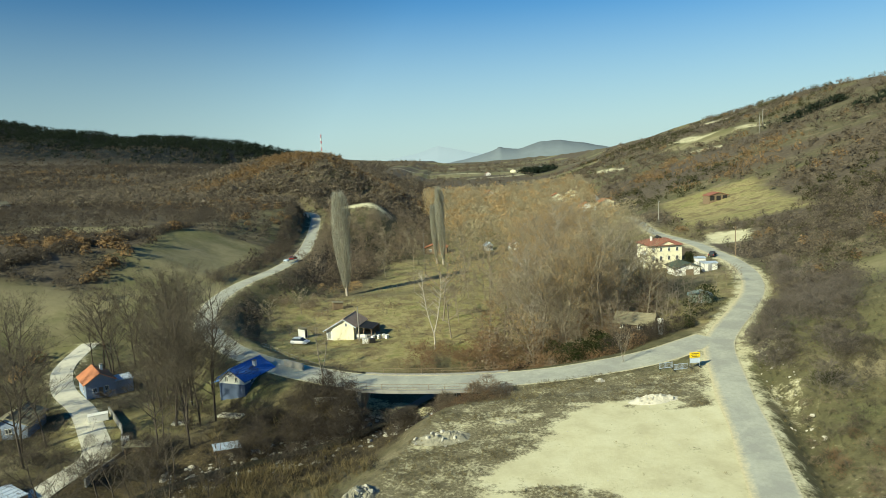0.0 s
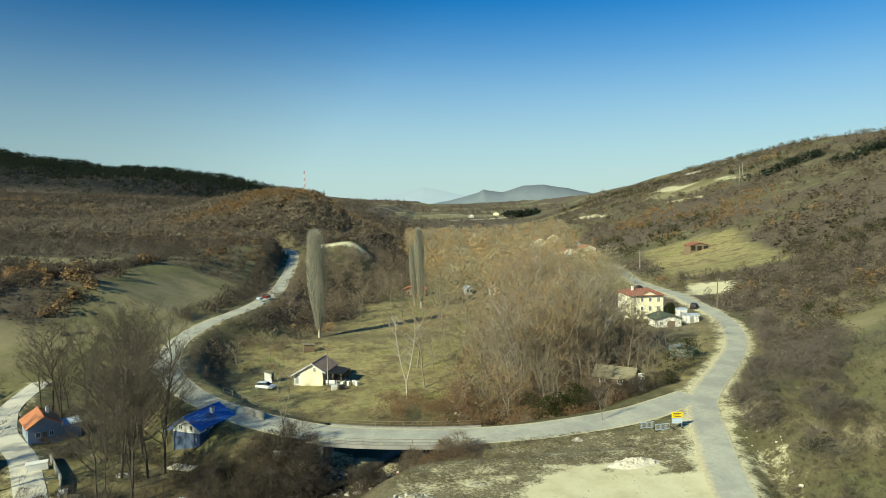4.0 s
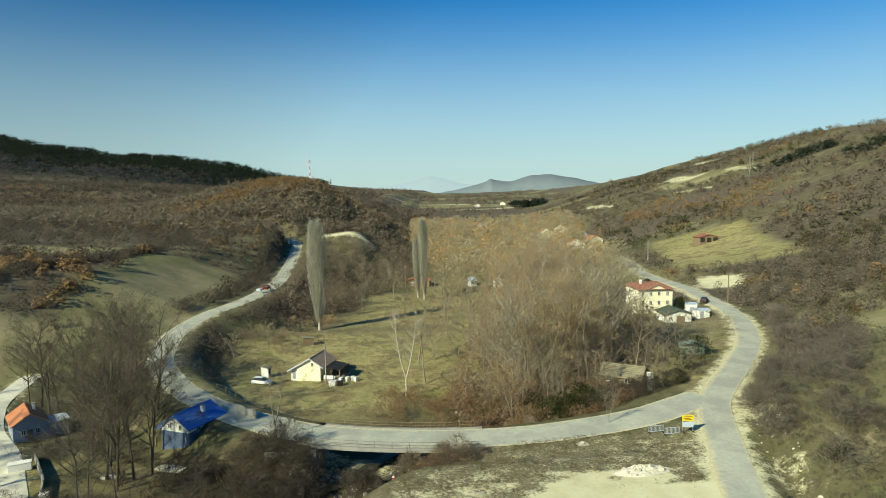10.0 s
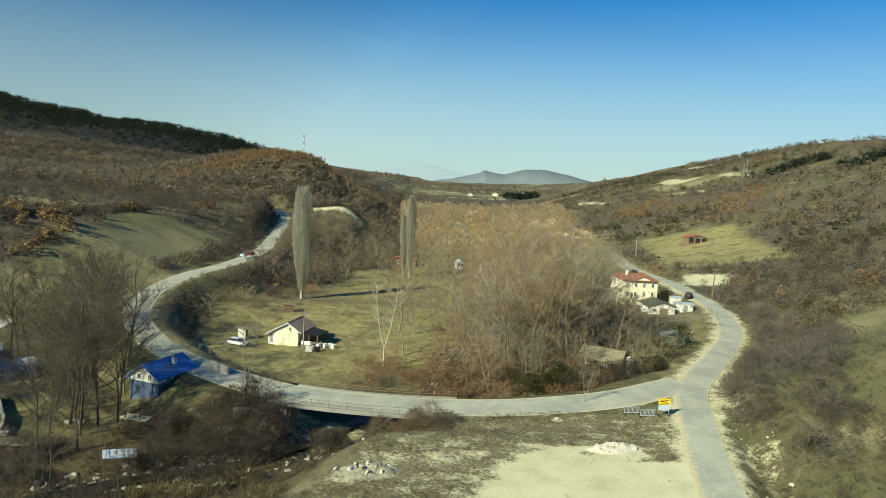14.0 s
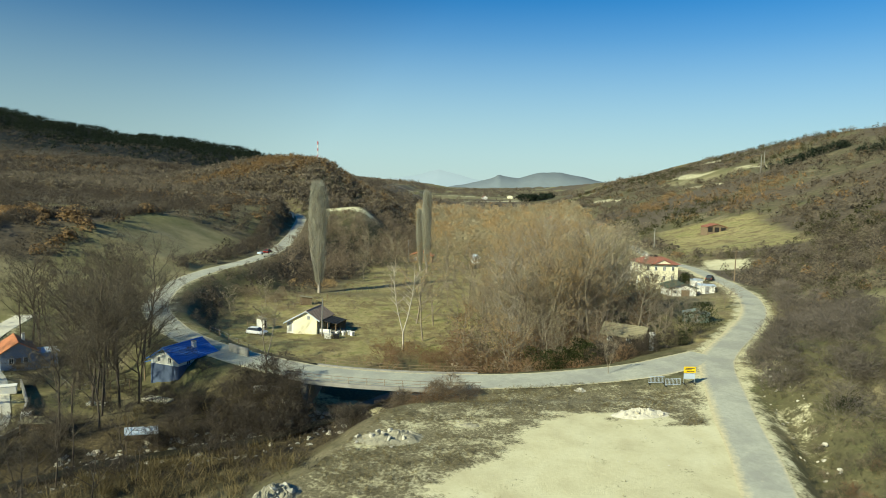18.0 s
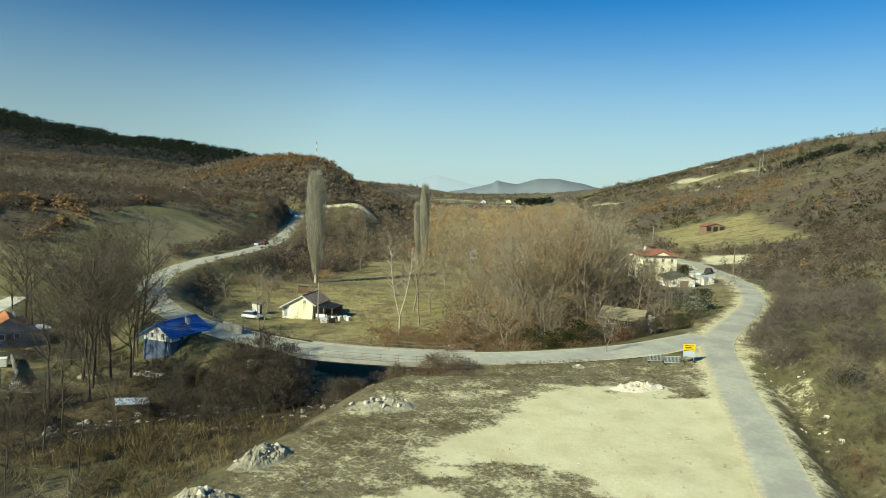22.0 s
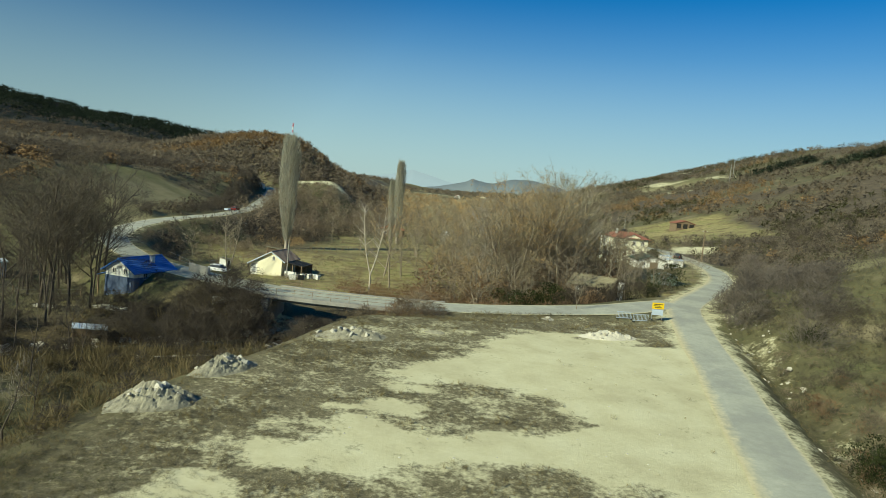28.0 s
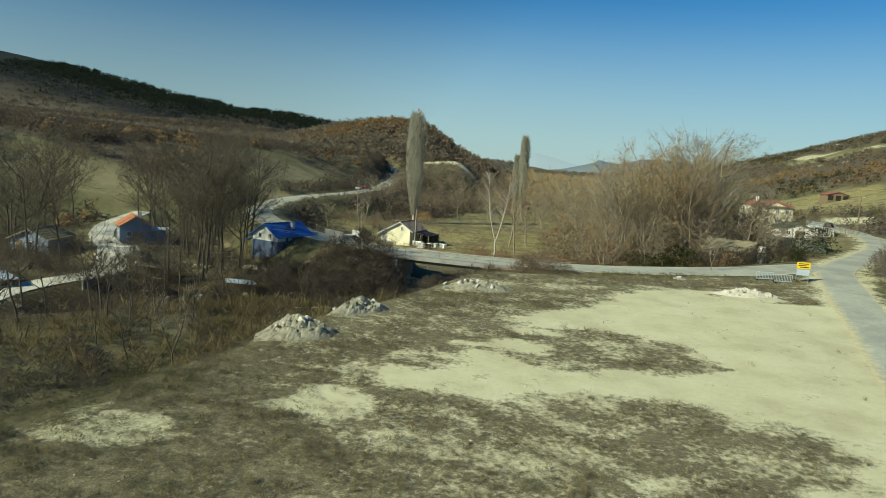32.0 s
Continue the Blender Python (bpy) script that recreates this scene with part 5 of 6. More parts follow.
for name, cx, cy, n, sd, lo, hi, m_ in (("bridge_bush", 1.0, 82.6, 9, 1.7, 2.0, 5.6, "twig"), ("bridge_bush", -5.0, 81.5, 6, 1.3, 2.0, 5.0, "twig"), ("bank_bush", -30, 77, 20, 4.2, 2.2, 4.4, "twig_dark"), ("bank_bush", -22, 79, 16, 3.0, 2.2, 4.2, "twig_dark"), ("bank_bush", -36, 66, 16, 4.5, 1.4, 2.6, "twig_dark"), ("bank_bush", -33, 83, 26, 3.6, 1.0, 2.0, "twig_dark"), ("bank_bush", -27, 73, 20, 3.0, 1.2, 2.4, "twig_dark"), ("bank_bush", -25, 85, 30, 3.4, 1.2, 2.8, "twig_dark"), ("bank_bush", -50, 72, 16, 5, 1.8, 3.6, "twig_dark"), ("bridge_bush", -11, 81.5, 9, 1.8, 2.0, 4.0, "twig_dark"), ("bridge_bush", -15, 84, 9, 2.0, 1.6, 3.0, "twig_dark"),
                                       ("bridge_bush", -24, 84, 12, 2.2, 2.0, 4.2, "twig_dark"), ("bridge_bush", -19.5, 81.5, 12, 1.8, 2.4, 4.4, "twig_dark"), ("bridge_bush", -2.5, 80.5, 9, 1.6, 1.2, 2.6, "twig_rust"), ("meadow_bush", -9, 118.5, 10, 1.8, 1.0, 2.2, "rust"), ("meadow_bush", -44, 150, 14, 5, 1.0, 2.2, "twig"),
                                       ("meadow_bush", -47, 170, 18, 6, 1.5, 3.2, "twig"), ("meadow_bush", -40, 190, 16, 5, 1.5, 3.0, "twig_warm"), ("wall_bush", -34, 96, 9, 2.5, 1.5, 3.2, "twig_dark"), ("road_bush", 29, 106.0, 22, 3.4, 1.8, 3.8, "twig_dark"), ("road_bush", 41, 112, 14, 4.0, 1.6, 3.6, "twig_dark"), ("road_bush", 50, 122, 12, 3.4, 1.6, 3.4, "twig_dark"), ("road_bush", 12, 99.5, 10, 4.0, 1.0, 2.4, "twig")):
    xy = np.stack([rng.normal(cx, sd, n), rng.normal(cy, sd * 0.6, n)], -1)
    xy = xy[(line_near(xy[:, 0], xy[:, 1], MAIN_ROAD)[0] > 5.0) & (line_near(xy[:, 0], xy[:, 1], BRIDGE_ROAD)[0] > 4.2)]
    n = len(xy)
    scatter(name, xy, rng.uniform(lo, hi, n), big_shrubs if hi > 3.1 else near_shrubs, M[m_], "clump of bare brown bushes beside the bridge" if "bridge" in name else "dark leafless bushes on the river bank" if "bank" in name else "clump of dry bushes on the meadow edge", "bush")
# evergreens by the road and the villa
for cx, cy, n, sx, sy, lo, hi in ((18, 104.5, 22, 4.6, 2.2, 2.0, 5.6), (37, 108.5, 14, 6.0, 2.6, 1.6, 4.2), (44, 116, 14, 5, 3.0, 1.6, 5.2), (51, 124.5, 14, 4.0, 2.6, 1.6, 5.0), (56, 132, 8, 1.6, 1.6, 2.0, 3.4), (64, 160, 6, 1.2, 1.2, 1.5, 2.4),
                                  (59.5, 172, 8, 0.9, 2.0, 3.0, 4.6), (33.2, 45.5, 18, 1.6, 2.6, 1.6, 2.9), (45, 75, 8, 1.5, 1.5, 1.2, 2.2)):
    xy = np.stack([rng.normal(cx, sx * 0.5, n), rng.normal(cy, sy * 0.5, n)], -1)
    xy = xy[(line_near(xy[:, 0], xy[:, 1], MAIN_ROAD)[0] > 5.4) & (line_near(xy[:, 0], xy[:, 1], BRIDGE_ROAD)[0] > 5.4)]
    n = len(xy)
    scatter("evergreen_hedge", xy, rng.uniform(lo, hi, n), evergreen, M["evergreen"], "dark evergreen bushes beside the road", "hedge")

# ---- lot cover: dry tufts, low heath and stones
t = rng.uniform((-30, 14), (34, 90), (56000, 2))
zz = zones(t[:, 0], t[:, 1])
ok = (zz["weeds"] > 0.4) & chance(np.clip(1.05 - 1.25 * zz["dirt"], 0.004, 1) * np.clip(0.4 + 4.5 * fbm(t[:, 0] / 3.2, t[:, 1] / 1.9), 0.04, 1)) & (line_near(t[:, 0], t[:, 1], MAIN_ROAD)[0] > 3.6)
t = t[ok]
d = chance(np.full(len(t), 0.55))
scatter("dry_tufts", t[d], rng.uniform(0.12, 0.40, d.sum()), tufts, M["straw"], "dry straw-coloured grass tufts on the lot", "grass")
scatter("low_heath", t[~d], rng.uniform(0.30, 0.85, (~d).sum()), heath, M["weed"], "low grey-brown weeds on the lot", "weeds")
t = rng.uniform((-34, 12), (-8, 46), (6500, 2))
t = t[(lot_depth(t[:, 0], t[:, 1]) > -6) & chance(np.clip(1.0 - 0.04 * (t[:, 0] + 26), 0.2, 1))]
scatter("edge_weeds", t, rng.uniform(0.25, 0.6, len(t)), heath, M["weed"], "dense grey-brown weeds along the lot's western edge", "weeds")
t = rng.uniform((-34, 14), (-11, 37), (2400, 2))
t = t[(lot_depth(t[:, 0], t[:, 1]) > -5) & chance(np.clip(1.0 - 0.045 * (t[:, 0] + 30), 0.1, 1))]
scatter("edge_growth", t, rng.uniform(0.3, 0.75, len(t)), heath, M["olive"], "dense olive-dark growth on the lot's western corner", "weeds")
t = np.stack([rng.normal(-31, 2.6, 60), rng.uniform(16, 44, 60)], -1)
scatter("edge_bushes", t, rng.uniform(0.9, 2.6, len(t)), near_shrubs, M["twig_dark"], "dark bare bushes at the lot's western edge", "bush")
t = spots(6000, 24, 75, 20, 110, lambda x, y: (x > road_right(y) + 3.2))
k = chance(np.full(len(t), 0.3))
scatter("bank_grass", t[k], rng.uniform(0.2, 0.5, k.sum()), tufts, M["straw"], "dry grass on the eastern road bank", "grass")
scatter("bank_weeds", t[~k], rng.uniform(0.25, 0.7, (~k).sum()), tufts, M["heath"], "olive weeds on the eastern road bank", "weeds")
t = spots(900, -56, 16, 98, 215, lambda x, y: chance(0.1 + 0.9 * sstep(0.04, 0.14, fbm(x / 12 + 2, y / 9))))
scatter("meadow_brush", t, rng.uniform(0.4, 1.5, len(t)), near_shrubs, M["twig"], "low brown brush on the meadow", "brush")
t = spots(4200, -60, 20, 96, 185, lambda x, y: zones(x, y)["grass"] > 0.3)
scatter("meadow_grass", t, rng.uniform(0.15, 0.45, len(t)), tufts, M["straw"], "short dry grass on the meadow", "grass")


def rock_mesh(seed, n=14):
    g = np.random.default_rng(seed)
    bm = bmesh.new()
    for p in g.normal(0, 1, (n, 3)):
        p = p / np.linalg.norm(p) * (0.75 + 0.35 * g.random())
        bm.verts.new((p[0] * 0.55, p[1] * 0.5, p[2] * 0.36))
    hull = bmesh.ops.convex_hull(bm, input=bm.verts[:])
    bmesh.ops.delete(bm, geom=[v for v in hull["geom_interior"] if isinstance(v, bmesh.types.BMVert)], context="VERTS")
    bm.normal_update()
    me = bpy.data.meshes.new("rock")
    bm.to_mesh(me)
    bm.free()
    me.materials.append(M["rock"])
    return me


ROCKS = [rock_mesh(s) for s in range(6)]


def rock_arrays(me):
    v = np.array([tuple(p.co) for p in me.vertices])
    me.calc_loop_triangles()
    f = np.array([tuple(tr.vertices) for tr in me.loop_triangles])
    return v[f]


ROCK_TRIS = [rock_arrays(me) for me in ROCKS]
t = rng.uniform((-28, 16), (33, 86), (520, 2))
t = t[(zones(t[:, 0], t[:, 1])["weeds"] > 0.5)]
scatter("lot_stones", t, rng.uniform(0.08, 0.32, len(t)), ROCK_TRIS, M["rock"], "small pale stones strewn over the lot", "stones")
t = spots(900, 26, 60, 30, 96, lambda x, y: (x > road_right(y) + 3.0) & (x < road_right(y) + 9) & (fbm(x / 6, y / 6) > -0.03))
scatter("bank_stones", t, rng.uniform(0.15, 0.8, len(t)), ROCK_TRIS, M["rock"], "pale stones in the eastern road bank", "stones")
t = np.concatenate([along(RIVER, 170, 0.6, 5.0, 40, 92, 1), along(RIVER, 190, 0.6, 4.5, 66, 86, -1)])
scatter("river_stones", t, rng.uniform(0.3, 1.2, len(t)), ROCK_TRIS, M["rock"], "pale boulders along the shallow river", "stones")


def heap(cx, cy, length, width, high, turn, n, label, soil="soil", biggest=0.9):
    """A tipped heap: a lumpy mound of soil with separate rocks on it."""
    ob = thing("rubble_heap", pose(cx, cy, ground(cx, cy) - 0.15, 0, 0, turn), label, "heap")
    u, v = np.meshgrid(np.linspace(-1, 1, 44), np.linspace(-1, 1, 30), indexing="ij")
    r2 = np.hypot(u, v)
    lump = 1 + 1.5 * fbm(u * 3.1 + cx, v * 3.1 + cy)
    z = high * np.clip(1 - r2 ** 1.6, -0.6, 1) * lump + (0.5 * high * fbm(u * 9 + cx, v * 7 + cy, 5) + 0.45 * high * fbm(u * 17 + cx, v * 13 + cy, 3)) * np.clip(1.1 - r2, 0, 1)
    vs = np.stack([u * length / 2, v * width / 2, z], -1).reshape(-1, 3)
    i, j = np.meshgrid(np.arange(43), np.arange(29), indexing="ij")
    f = np.stack([i * 30 + j, (i + 1) * 30 + j, (i + 1) * 30 + j + 1, i * 30 + j + 1], -1).reshape(-1, 4)
    part("mound", mesh_np("mound", vs, f, M[soil], False), None, ob)
    for k in range(n):
        a, b = rng.normal(0, 0.32, 2)
        s = 0.15 + (biggest - 0.15) * rng.random() ** 2.2
        rock = part("rock", ROCKS[k % 6], None, ob)
        zz_ = high * max(0.0, 1 - math.hypot(a, b) ** 1.6) * 0.95
        rock.matrix_basis = pose(a * length / 2, b * width / 2, zz_ + 0.05, rng.uniform(-25, 25), rng.uniform(-25, 25), rng.uniform(0, 360)) @ Matrix.Diagonal((s, s, s, 1))


heap(-16.3, 45.6, 6.2, 3.8, 1.35, 20, 22, "pale tipped heap of soil and broken stone at the lot edge")
heap(-14.0, 53.8, 6.4, 3.4, 1.05, 55, 18, "second pale heap of soil and stones at the lot edge")
heap(-5.6, 66.5, 8.0, 3.8, 0.9, 8, 26, "low spread heap of pale soil and stones")
heap(22.4, 75.6, 8.2, 3.0, 0.70, 12, 40, "white rubble heap beside the heath patch", "chalk", 0.8)
heap(17.0, 84.5, 2.2, 1.4, 0.3, 0, 5, "small pale stone heap", "rock", 0.5)
heap(2.6, 70.5, 3.0, 1.6, 0.35, 0, 4, "small pale soil heap on the lot", "soil", 0.5)
heap(3.2, 83.2, 3.4, 1.8, 0.8, 25, 6, "pale stone heap at the bridge end", "rock", 0.7)

# ---------------------------------------------------------------- bridge
def bridge():
    p = np.array([q for q in smooth_line(BRIDGE_ROAD, 1.0) if -20.5 < q[0] < 4.2 and q[1] < 100])
    t = np.gradient(p[:, :2], axis=0)
    t /= np.linalg.norm(t, axis=1)[:, None]
    nrm = np.stack([-t[:, 1], t[:, 0]], -1)
    ob = thing("road_bridge_structure", pose(0, 0, 0), "low concrete road bridge with thin rusty railings over the river", "bridge")

    def strip(name, o0, o1, z0, z1, material, label=""):
        rows = [np.concatenate([p[:, :2] + nrm * o, (p[:, 2] + z)[:, None]], 1) for o, z in ((o0, z0), (o1, z0), (o1, z1), (o0, z1))]
        n = len(p)
        v = np.concatenate(rows)
        f = [(a * n + i, a * n + i + 1, b * n + i + 1, b * n + i) for a, b in ((0, 1), (1, 2), (2, 3), (3, 0)) for i in range(n - 1)]
        f += [(0, n, 2 * n, 3 * n), (n - 1, 4 * n - 1, 3 * n - 1, 2 * n - 1)]
        return part(name, mesh_np(name, v, f, M[material]), None, ob, label)

    strip("deck", -4.0, 4.0, -0.38, 0.0, "concrete", "grey concrete deck slab")
    for s in (-1, 1):
        strip("kerb", s * 3.55, s * 4.0, 0.0, 0.13, "concrete", "pale concrete kerb")
        strip("beam", s * 2.2 - 0.3, s * 2.2 + 0.3, -0.95, -0.38, "concrete")
        for z in (0.55, 0.95):
            strip("rail", s * 3.78 - 0.02, s * 3.78 + 0.02, z, z + 0.04, "timber", "thin rusty rail")
    post_bm = boxed(-0.025, 0.025, -0.025, 0.025, 0, 1.0)
    post_me = bpy.data.meshes.new("post")
    post_bm.to_mesh(post_me)
    post_bm.free()
    post_me.materials.append(M["timber"])
    for i in range(1, len(p), 2):
        for s in (-1, 1):
            q = part("post", post_me, None, ob)
            q.matrix_basis = pose(*(p[i, :2] + nrm[i] * s * 3.78), p[i, 2])
    for x0, x1, y0, y1, top in ((-21.2, -18.6, 84.6, 94.4, 3.45), (2.6, 5.0, 83.0, 92.4, 3.6)):
        part("abutment", boxed(x0, x1, y0, y1, -3.4, top, bevel=0.06), M["concrete"], ob, "stained concrete abutment")
    part("wing_wall", boxed(-25.6, -21.2, 84.4, 85.0, -2.5, 3.3, bevel=0.05), M["concrete"], ob, "stained concrete wing wall")


bridge()


def guard_rail(x, y, turn, length):
    ob = thing("guard_rail", pose(x, y, ground(x, y), 0, 0, turn), "low weathered metal guard rail beside the road", "guard rail")
    bm = bmesh.new()
    prism(bm, [(0, 0.5), (0.06, 0.56), (0.0, 0.64), (0.06, 0.72), (0, 0.8), (-0.02, 0.8), (0.04, 0.72), (-0.02, 0.64), (0.04, 0.56), (-0.02, 0.5)], -length / 2, length / 2)
    part("rail", bm, M["metal"], ob)
    for k in range(int(length / 2) + 1):
        y0 = -length / 2 + k * 2
        part("post", boxed(-0.12, -0.02, y0 - 0.05, y0 + 0.05, -0.3, 0.75), M["metal"], ob)


guard_rail(-3.0, 93.6, 90, 9)


# ---------------------------------------------------------------- houses
def slope_mesh(x0, z0, x1, z1, y0, y1, thick, courses, seam=0.0):
    """A roof slope from eave (x0, z0) to ridge (x1, z1) with stepped tile courses, or standing seams."""
    bm = bmesh.new()
    sx = 1 if x1 > x0 else -1
    if seam:
        prism(bm, [(x0, z0), (x1, z1), (x1, z1 + thick), (x0, z0 + thick)], y0, y1)
        k = int((y1 - y0) / seam)
        for i in range(k + 1):
            y = y0 + (y1 - y0 - 0.05) * i / k
            prism(bm, [(x0, z0 + thick), (x1, z1 + thick), (x1, z1 + thick + 0.05), (x0, z0 + thick + 0.05)], y, y + 0.05)
        return bm
    top = []
    for i in range(courses):
        for a, lift in ((i, 0.06), (i + 1, 0.0)):
            f = a / courses
            top.append((x0 + (x1 - x0) * f, z0 + (z1 - z0) * f + thick + lift))
    prism(bm, [(x0, z0), (x1, z1)] + top[::-1], y0, y1)
    return bm


def window_at(parent, face, u, z, w, h, depth, glass="glass", frame_mat="white", name="window"):
    """A framed window on a wall face: 'front' (-y), 'back', 'left' (-x) or 'right' (+x); u runs along the wall."""
    fr = bmesh.new()
    t = 0.08
    for a, b, c, d in ((-w / 2, w / 2, 0, t), (-w / 2, w / 2, h - t, h), (-w / 2, -w / 2 + t, t, h - t), (w / 2 - t, w / 2, t, h - t), (-0.03, 0.03, t, h - t)):
        box(fr, a, b, -0.06, 0.05, c, d)
    x, y, turn = {"front": (u, depth[0], 0), "back": (u, depth[1], 180), "left": (depth[2], u, -90), "right": (depth[3], u, 90)}[face]
    frame_ob = part(name, fr, M[frame_mat], parent)
    frame_ob.matrix_basis = pose(x, y, z, 0, 0, turn)
    part("pane", boxed(-w / 2 + t, w / 2 - t, -0.03, -0.012, t, h - t), M[glass], frame_ob, "dark window pane")
    part("sill", boxed(-w / 2 - 0.06, w / 2 + 0.06, -0.12, 0.0, -0.06, -0.005), M["concrete"], frame_ob)
    return frame_ob


def door_at(parent, u, w, h, y, material="timber"):
    d = part("door", boxed(u - w / 2, u + w / 2, y - 0.05, y - 0.005, 0.02, h, bevel=0.01), M[material], parent, "closed plain door")
    part("door_handle", boxed(u + w / 2 - 0.14, u + w / 2 - 0.08, y - 0.11, y - 0.05, 1.0, 1.12), M["metal"], d)


def gable_house(name, at, w, d, eave, ridge, wall, roof, label, windows=(), door=None, over=0.4, courses=9, chimney=None, seam=0.0, ridge_x=0.0, category="house", sink=1.5, thick=0.14, group=""):
    """A house with its gable to the front (-y) and its ridge along y."""
    ob = thing(name, at, label, category, group)
    bm = bmesh.new()
    prism(bm, [(-w / 2, -sink), (w / 2, -sink), (w / 2, eave), (ridge_x, ridge), (-w / 2, eave)], 0, d)
    part("wall_body", bm, M[wall], ob)
    pitch_l, pitch_r = (ridge - eave) / (ridge_x + w / 2), (ridge - eave) / (w / 2 - ridge_x)
    part("roof_slope", slope_mesh(-w / 2 - over, eave - over * pitch_l, ridge_x, ridge, -over, d + over, thick, courses, seam), M[roof], ob)
    part("roof_slope", slope_mesh(w / 2 + over, eave - over * pitch_r, ridge_x, ridge, -over, d + over, thick, courses, seam), M[roof], ob)
    part("ridge_cap", boxed(ridge_x - 0.14, ridge_x + 0.14, -over, d + over, ridge + thick - 0.02, ridge + thick + 0.1, bevel=0.04), M[roof], ob)
    depth = (0.0, d, -w / 2, w / 2)
    for face, u, z, ww, hh in windows:
        window_at(ob, face, u, z, ww, hh, depth)
    if door:
        door_at(ob, *door, 0.0)
    if chimney:
        cx, cy, top = chimney
        c = part("chimney", boxed(cx - 0.3, cx + 0.3, cy - 0.3, cy + 0.3, eave, top, bevel=0.02), M["white"], ob, "white plastered chimney")
        part("chimney_cap", boxed(cx - 0.38, cx + 0.38, cy - 0.38, cy + 0.38, top, top + 0.1), M["concrete"], c)
    return ob


def site(x, y, turn=0, dz=0.0, z=None):
    return pose(x, y, (ground(x, y) if z is None else z) + dz, 0, 0, turn)


# cream house on the meadow
cream = thing("meadow_house", site(-30.0, 131.2, -11, z=0.0) @ Matrix.Diagonal((0.83, 0.83, 0.88, 1)), "small cream-plastered house with a brown tiled gable roof on the meadow", "house")
bm = bmesh.new()
prism(bm, [(-3.1, -1.5), (3.0, -1.5), (3.0, 3.35), (0.4, 4.85), (-3.1, 3.0)], 0, 8.5)
part("wall_body", bm, M["cream"], cream)
bm = bmesh.new()
prism(bm, [(-5.0, -1.0), (-3.12, -1.0), (-3.12, 2.98), (-5.0, 2.0)], 0.35, 8.0)
part("lean_to", bm, M["white"], cream, "low white lean-to")
part("lean_to_door", boxed(-4.5, -3.7, 0.30, 0.345, -0.2, 1.75), M["metal"], cream, "pale lean-to door")
part("roof_slope", slope_mesh(-5.5, 1.75, 0.4, 4.87, -0.55, 9.0, 0.15, 18), M["tile"], cream)
part("roof_slope", slope_mesh(4.0, 2.78, 0.4, 4.87, -0.55, 9.0, 0.15, 12), M["tile"], cream)
part("ridge_cap", boxed(0.26, 0.54, -0.55, 9.0, 5.0, 5.12, bevel=0.04), M["tile"], cream)
part("verge_board", slope_mesh(-5.5, 1.66, 0.4, 4.78, -0.62, -0.56, 0.2, 1), M["sheet"], cream, "pale verge board")
part("verge_board", slope_mesh(4.0, 2.69, 0.4, 4.78, -0.62, -0.56, 0.2, 1), M["sheet"], cream, "pale verge board")
for face, u, z, ww, hh in (("front", 0.9, 3.05, 0.7, 0.9), ("right", 3.0, 1.0, 1.0, 1.1), ("right", 6.0, 1.0, 1.0, 1.1)):
    window_at(cream, face, u, z, ww, hh, (0.0, 8.5, -3.1, 3.0))
# open veranda on the east side; shade is put into its near-black roof colour
part("veranda_roof", slope_mesh(7.8, 2.05, 3.05, 2.75, 1.2, 7.6, 0.12, 6), M["dark"], cream, "dark felt veranda roof")
for px, py in ((7.6, 1.0), (7.6, 4.0), (7.6, 7.2), (5.4, 1.0)):
    part("veranda_post", boxed(px - 0.08, px + 0.08, py - 0.08, py + 0.08, -0.5, 2.3), M["timber"], cream, "timber veranda post")
part("veranda_back", boxed(3.4, 7.8, 7.2, 7.35, -0.5, 2.3), M["timber"], cream, "dark boarded veranda wall")
part("veranda_parapet", boxed(3.4, 6.4, 0.75, 0.95, -0.6, 0.85, bevel=0.02), M["white"], cream, "low white parapet wall")
part("veranda_floor", boxed(3.32, 7.9, 0.7, 7.4, -0.6, 0.06), M["concrete"], cream)


def utility_pole(x, y, h, label, r=0.13, arm=True, material="concrete", z=None):
    ob = thing("utility_pole", site(x, y, rng.uniform(-20, 20), z=z), label, "utility pole", "utility poles")
    v, f = tube_rings([(0, 0, -0.5), (0, 0, h * 0.5), (0, 0, h)], [r * 1.2, r, r * 0.75], 8)
    part("shaft", mesh_np("shaft", v, f, M[material], True), None, ob)
    if arm:
        part("crossarm", boxed(-0.7, 0.7, -0.05, 0.05, h - 0.5, h - 0.38), M["timber"], ob)
        for k in (-0.6, 0.0, 0.6):
            part("insulator", boxed(k - 0.05, k + 0.05, -0.05, 0.05, h - 0.38, h - 0.2, bevel=0.02), M["white"], ob)


utility_pole(-26.2, 129.6, 7.6, "pale slender utility pole in front of the cream house", 0.12, arm=False)
utility_pole(73.5, 176, 8.5, "grey utility pole at the road bend", 0.14, material="timber")
utility_pole(88, 300, 9, "utility pole on the eastern slope", 0.2)
utility_pole(230, 520, 14, "utility pole on the eastern ridge", 0.35)
utility_pole(250, 560, 14, "utility pole on the eastern ridge", 0.35)
utility_pole(-20, 262, 9, "utility pole beyond the meadow", 0.16)


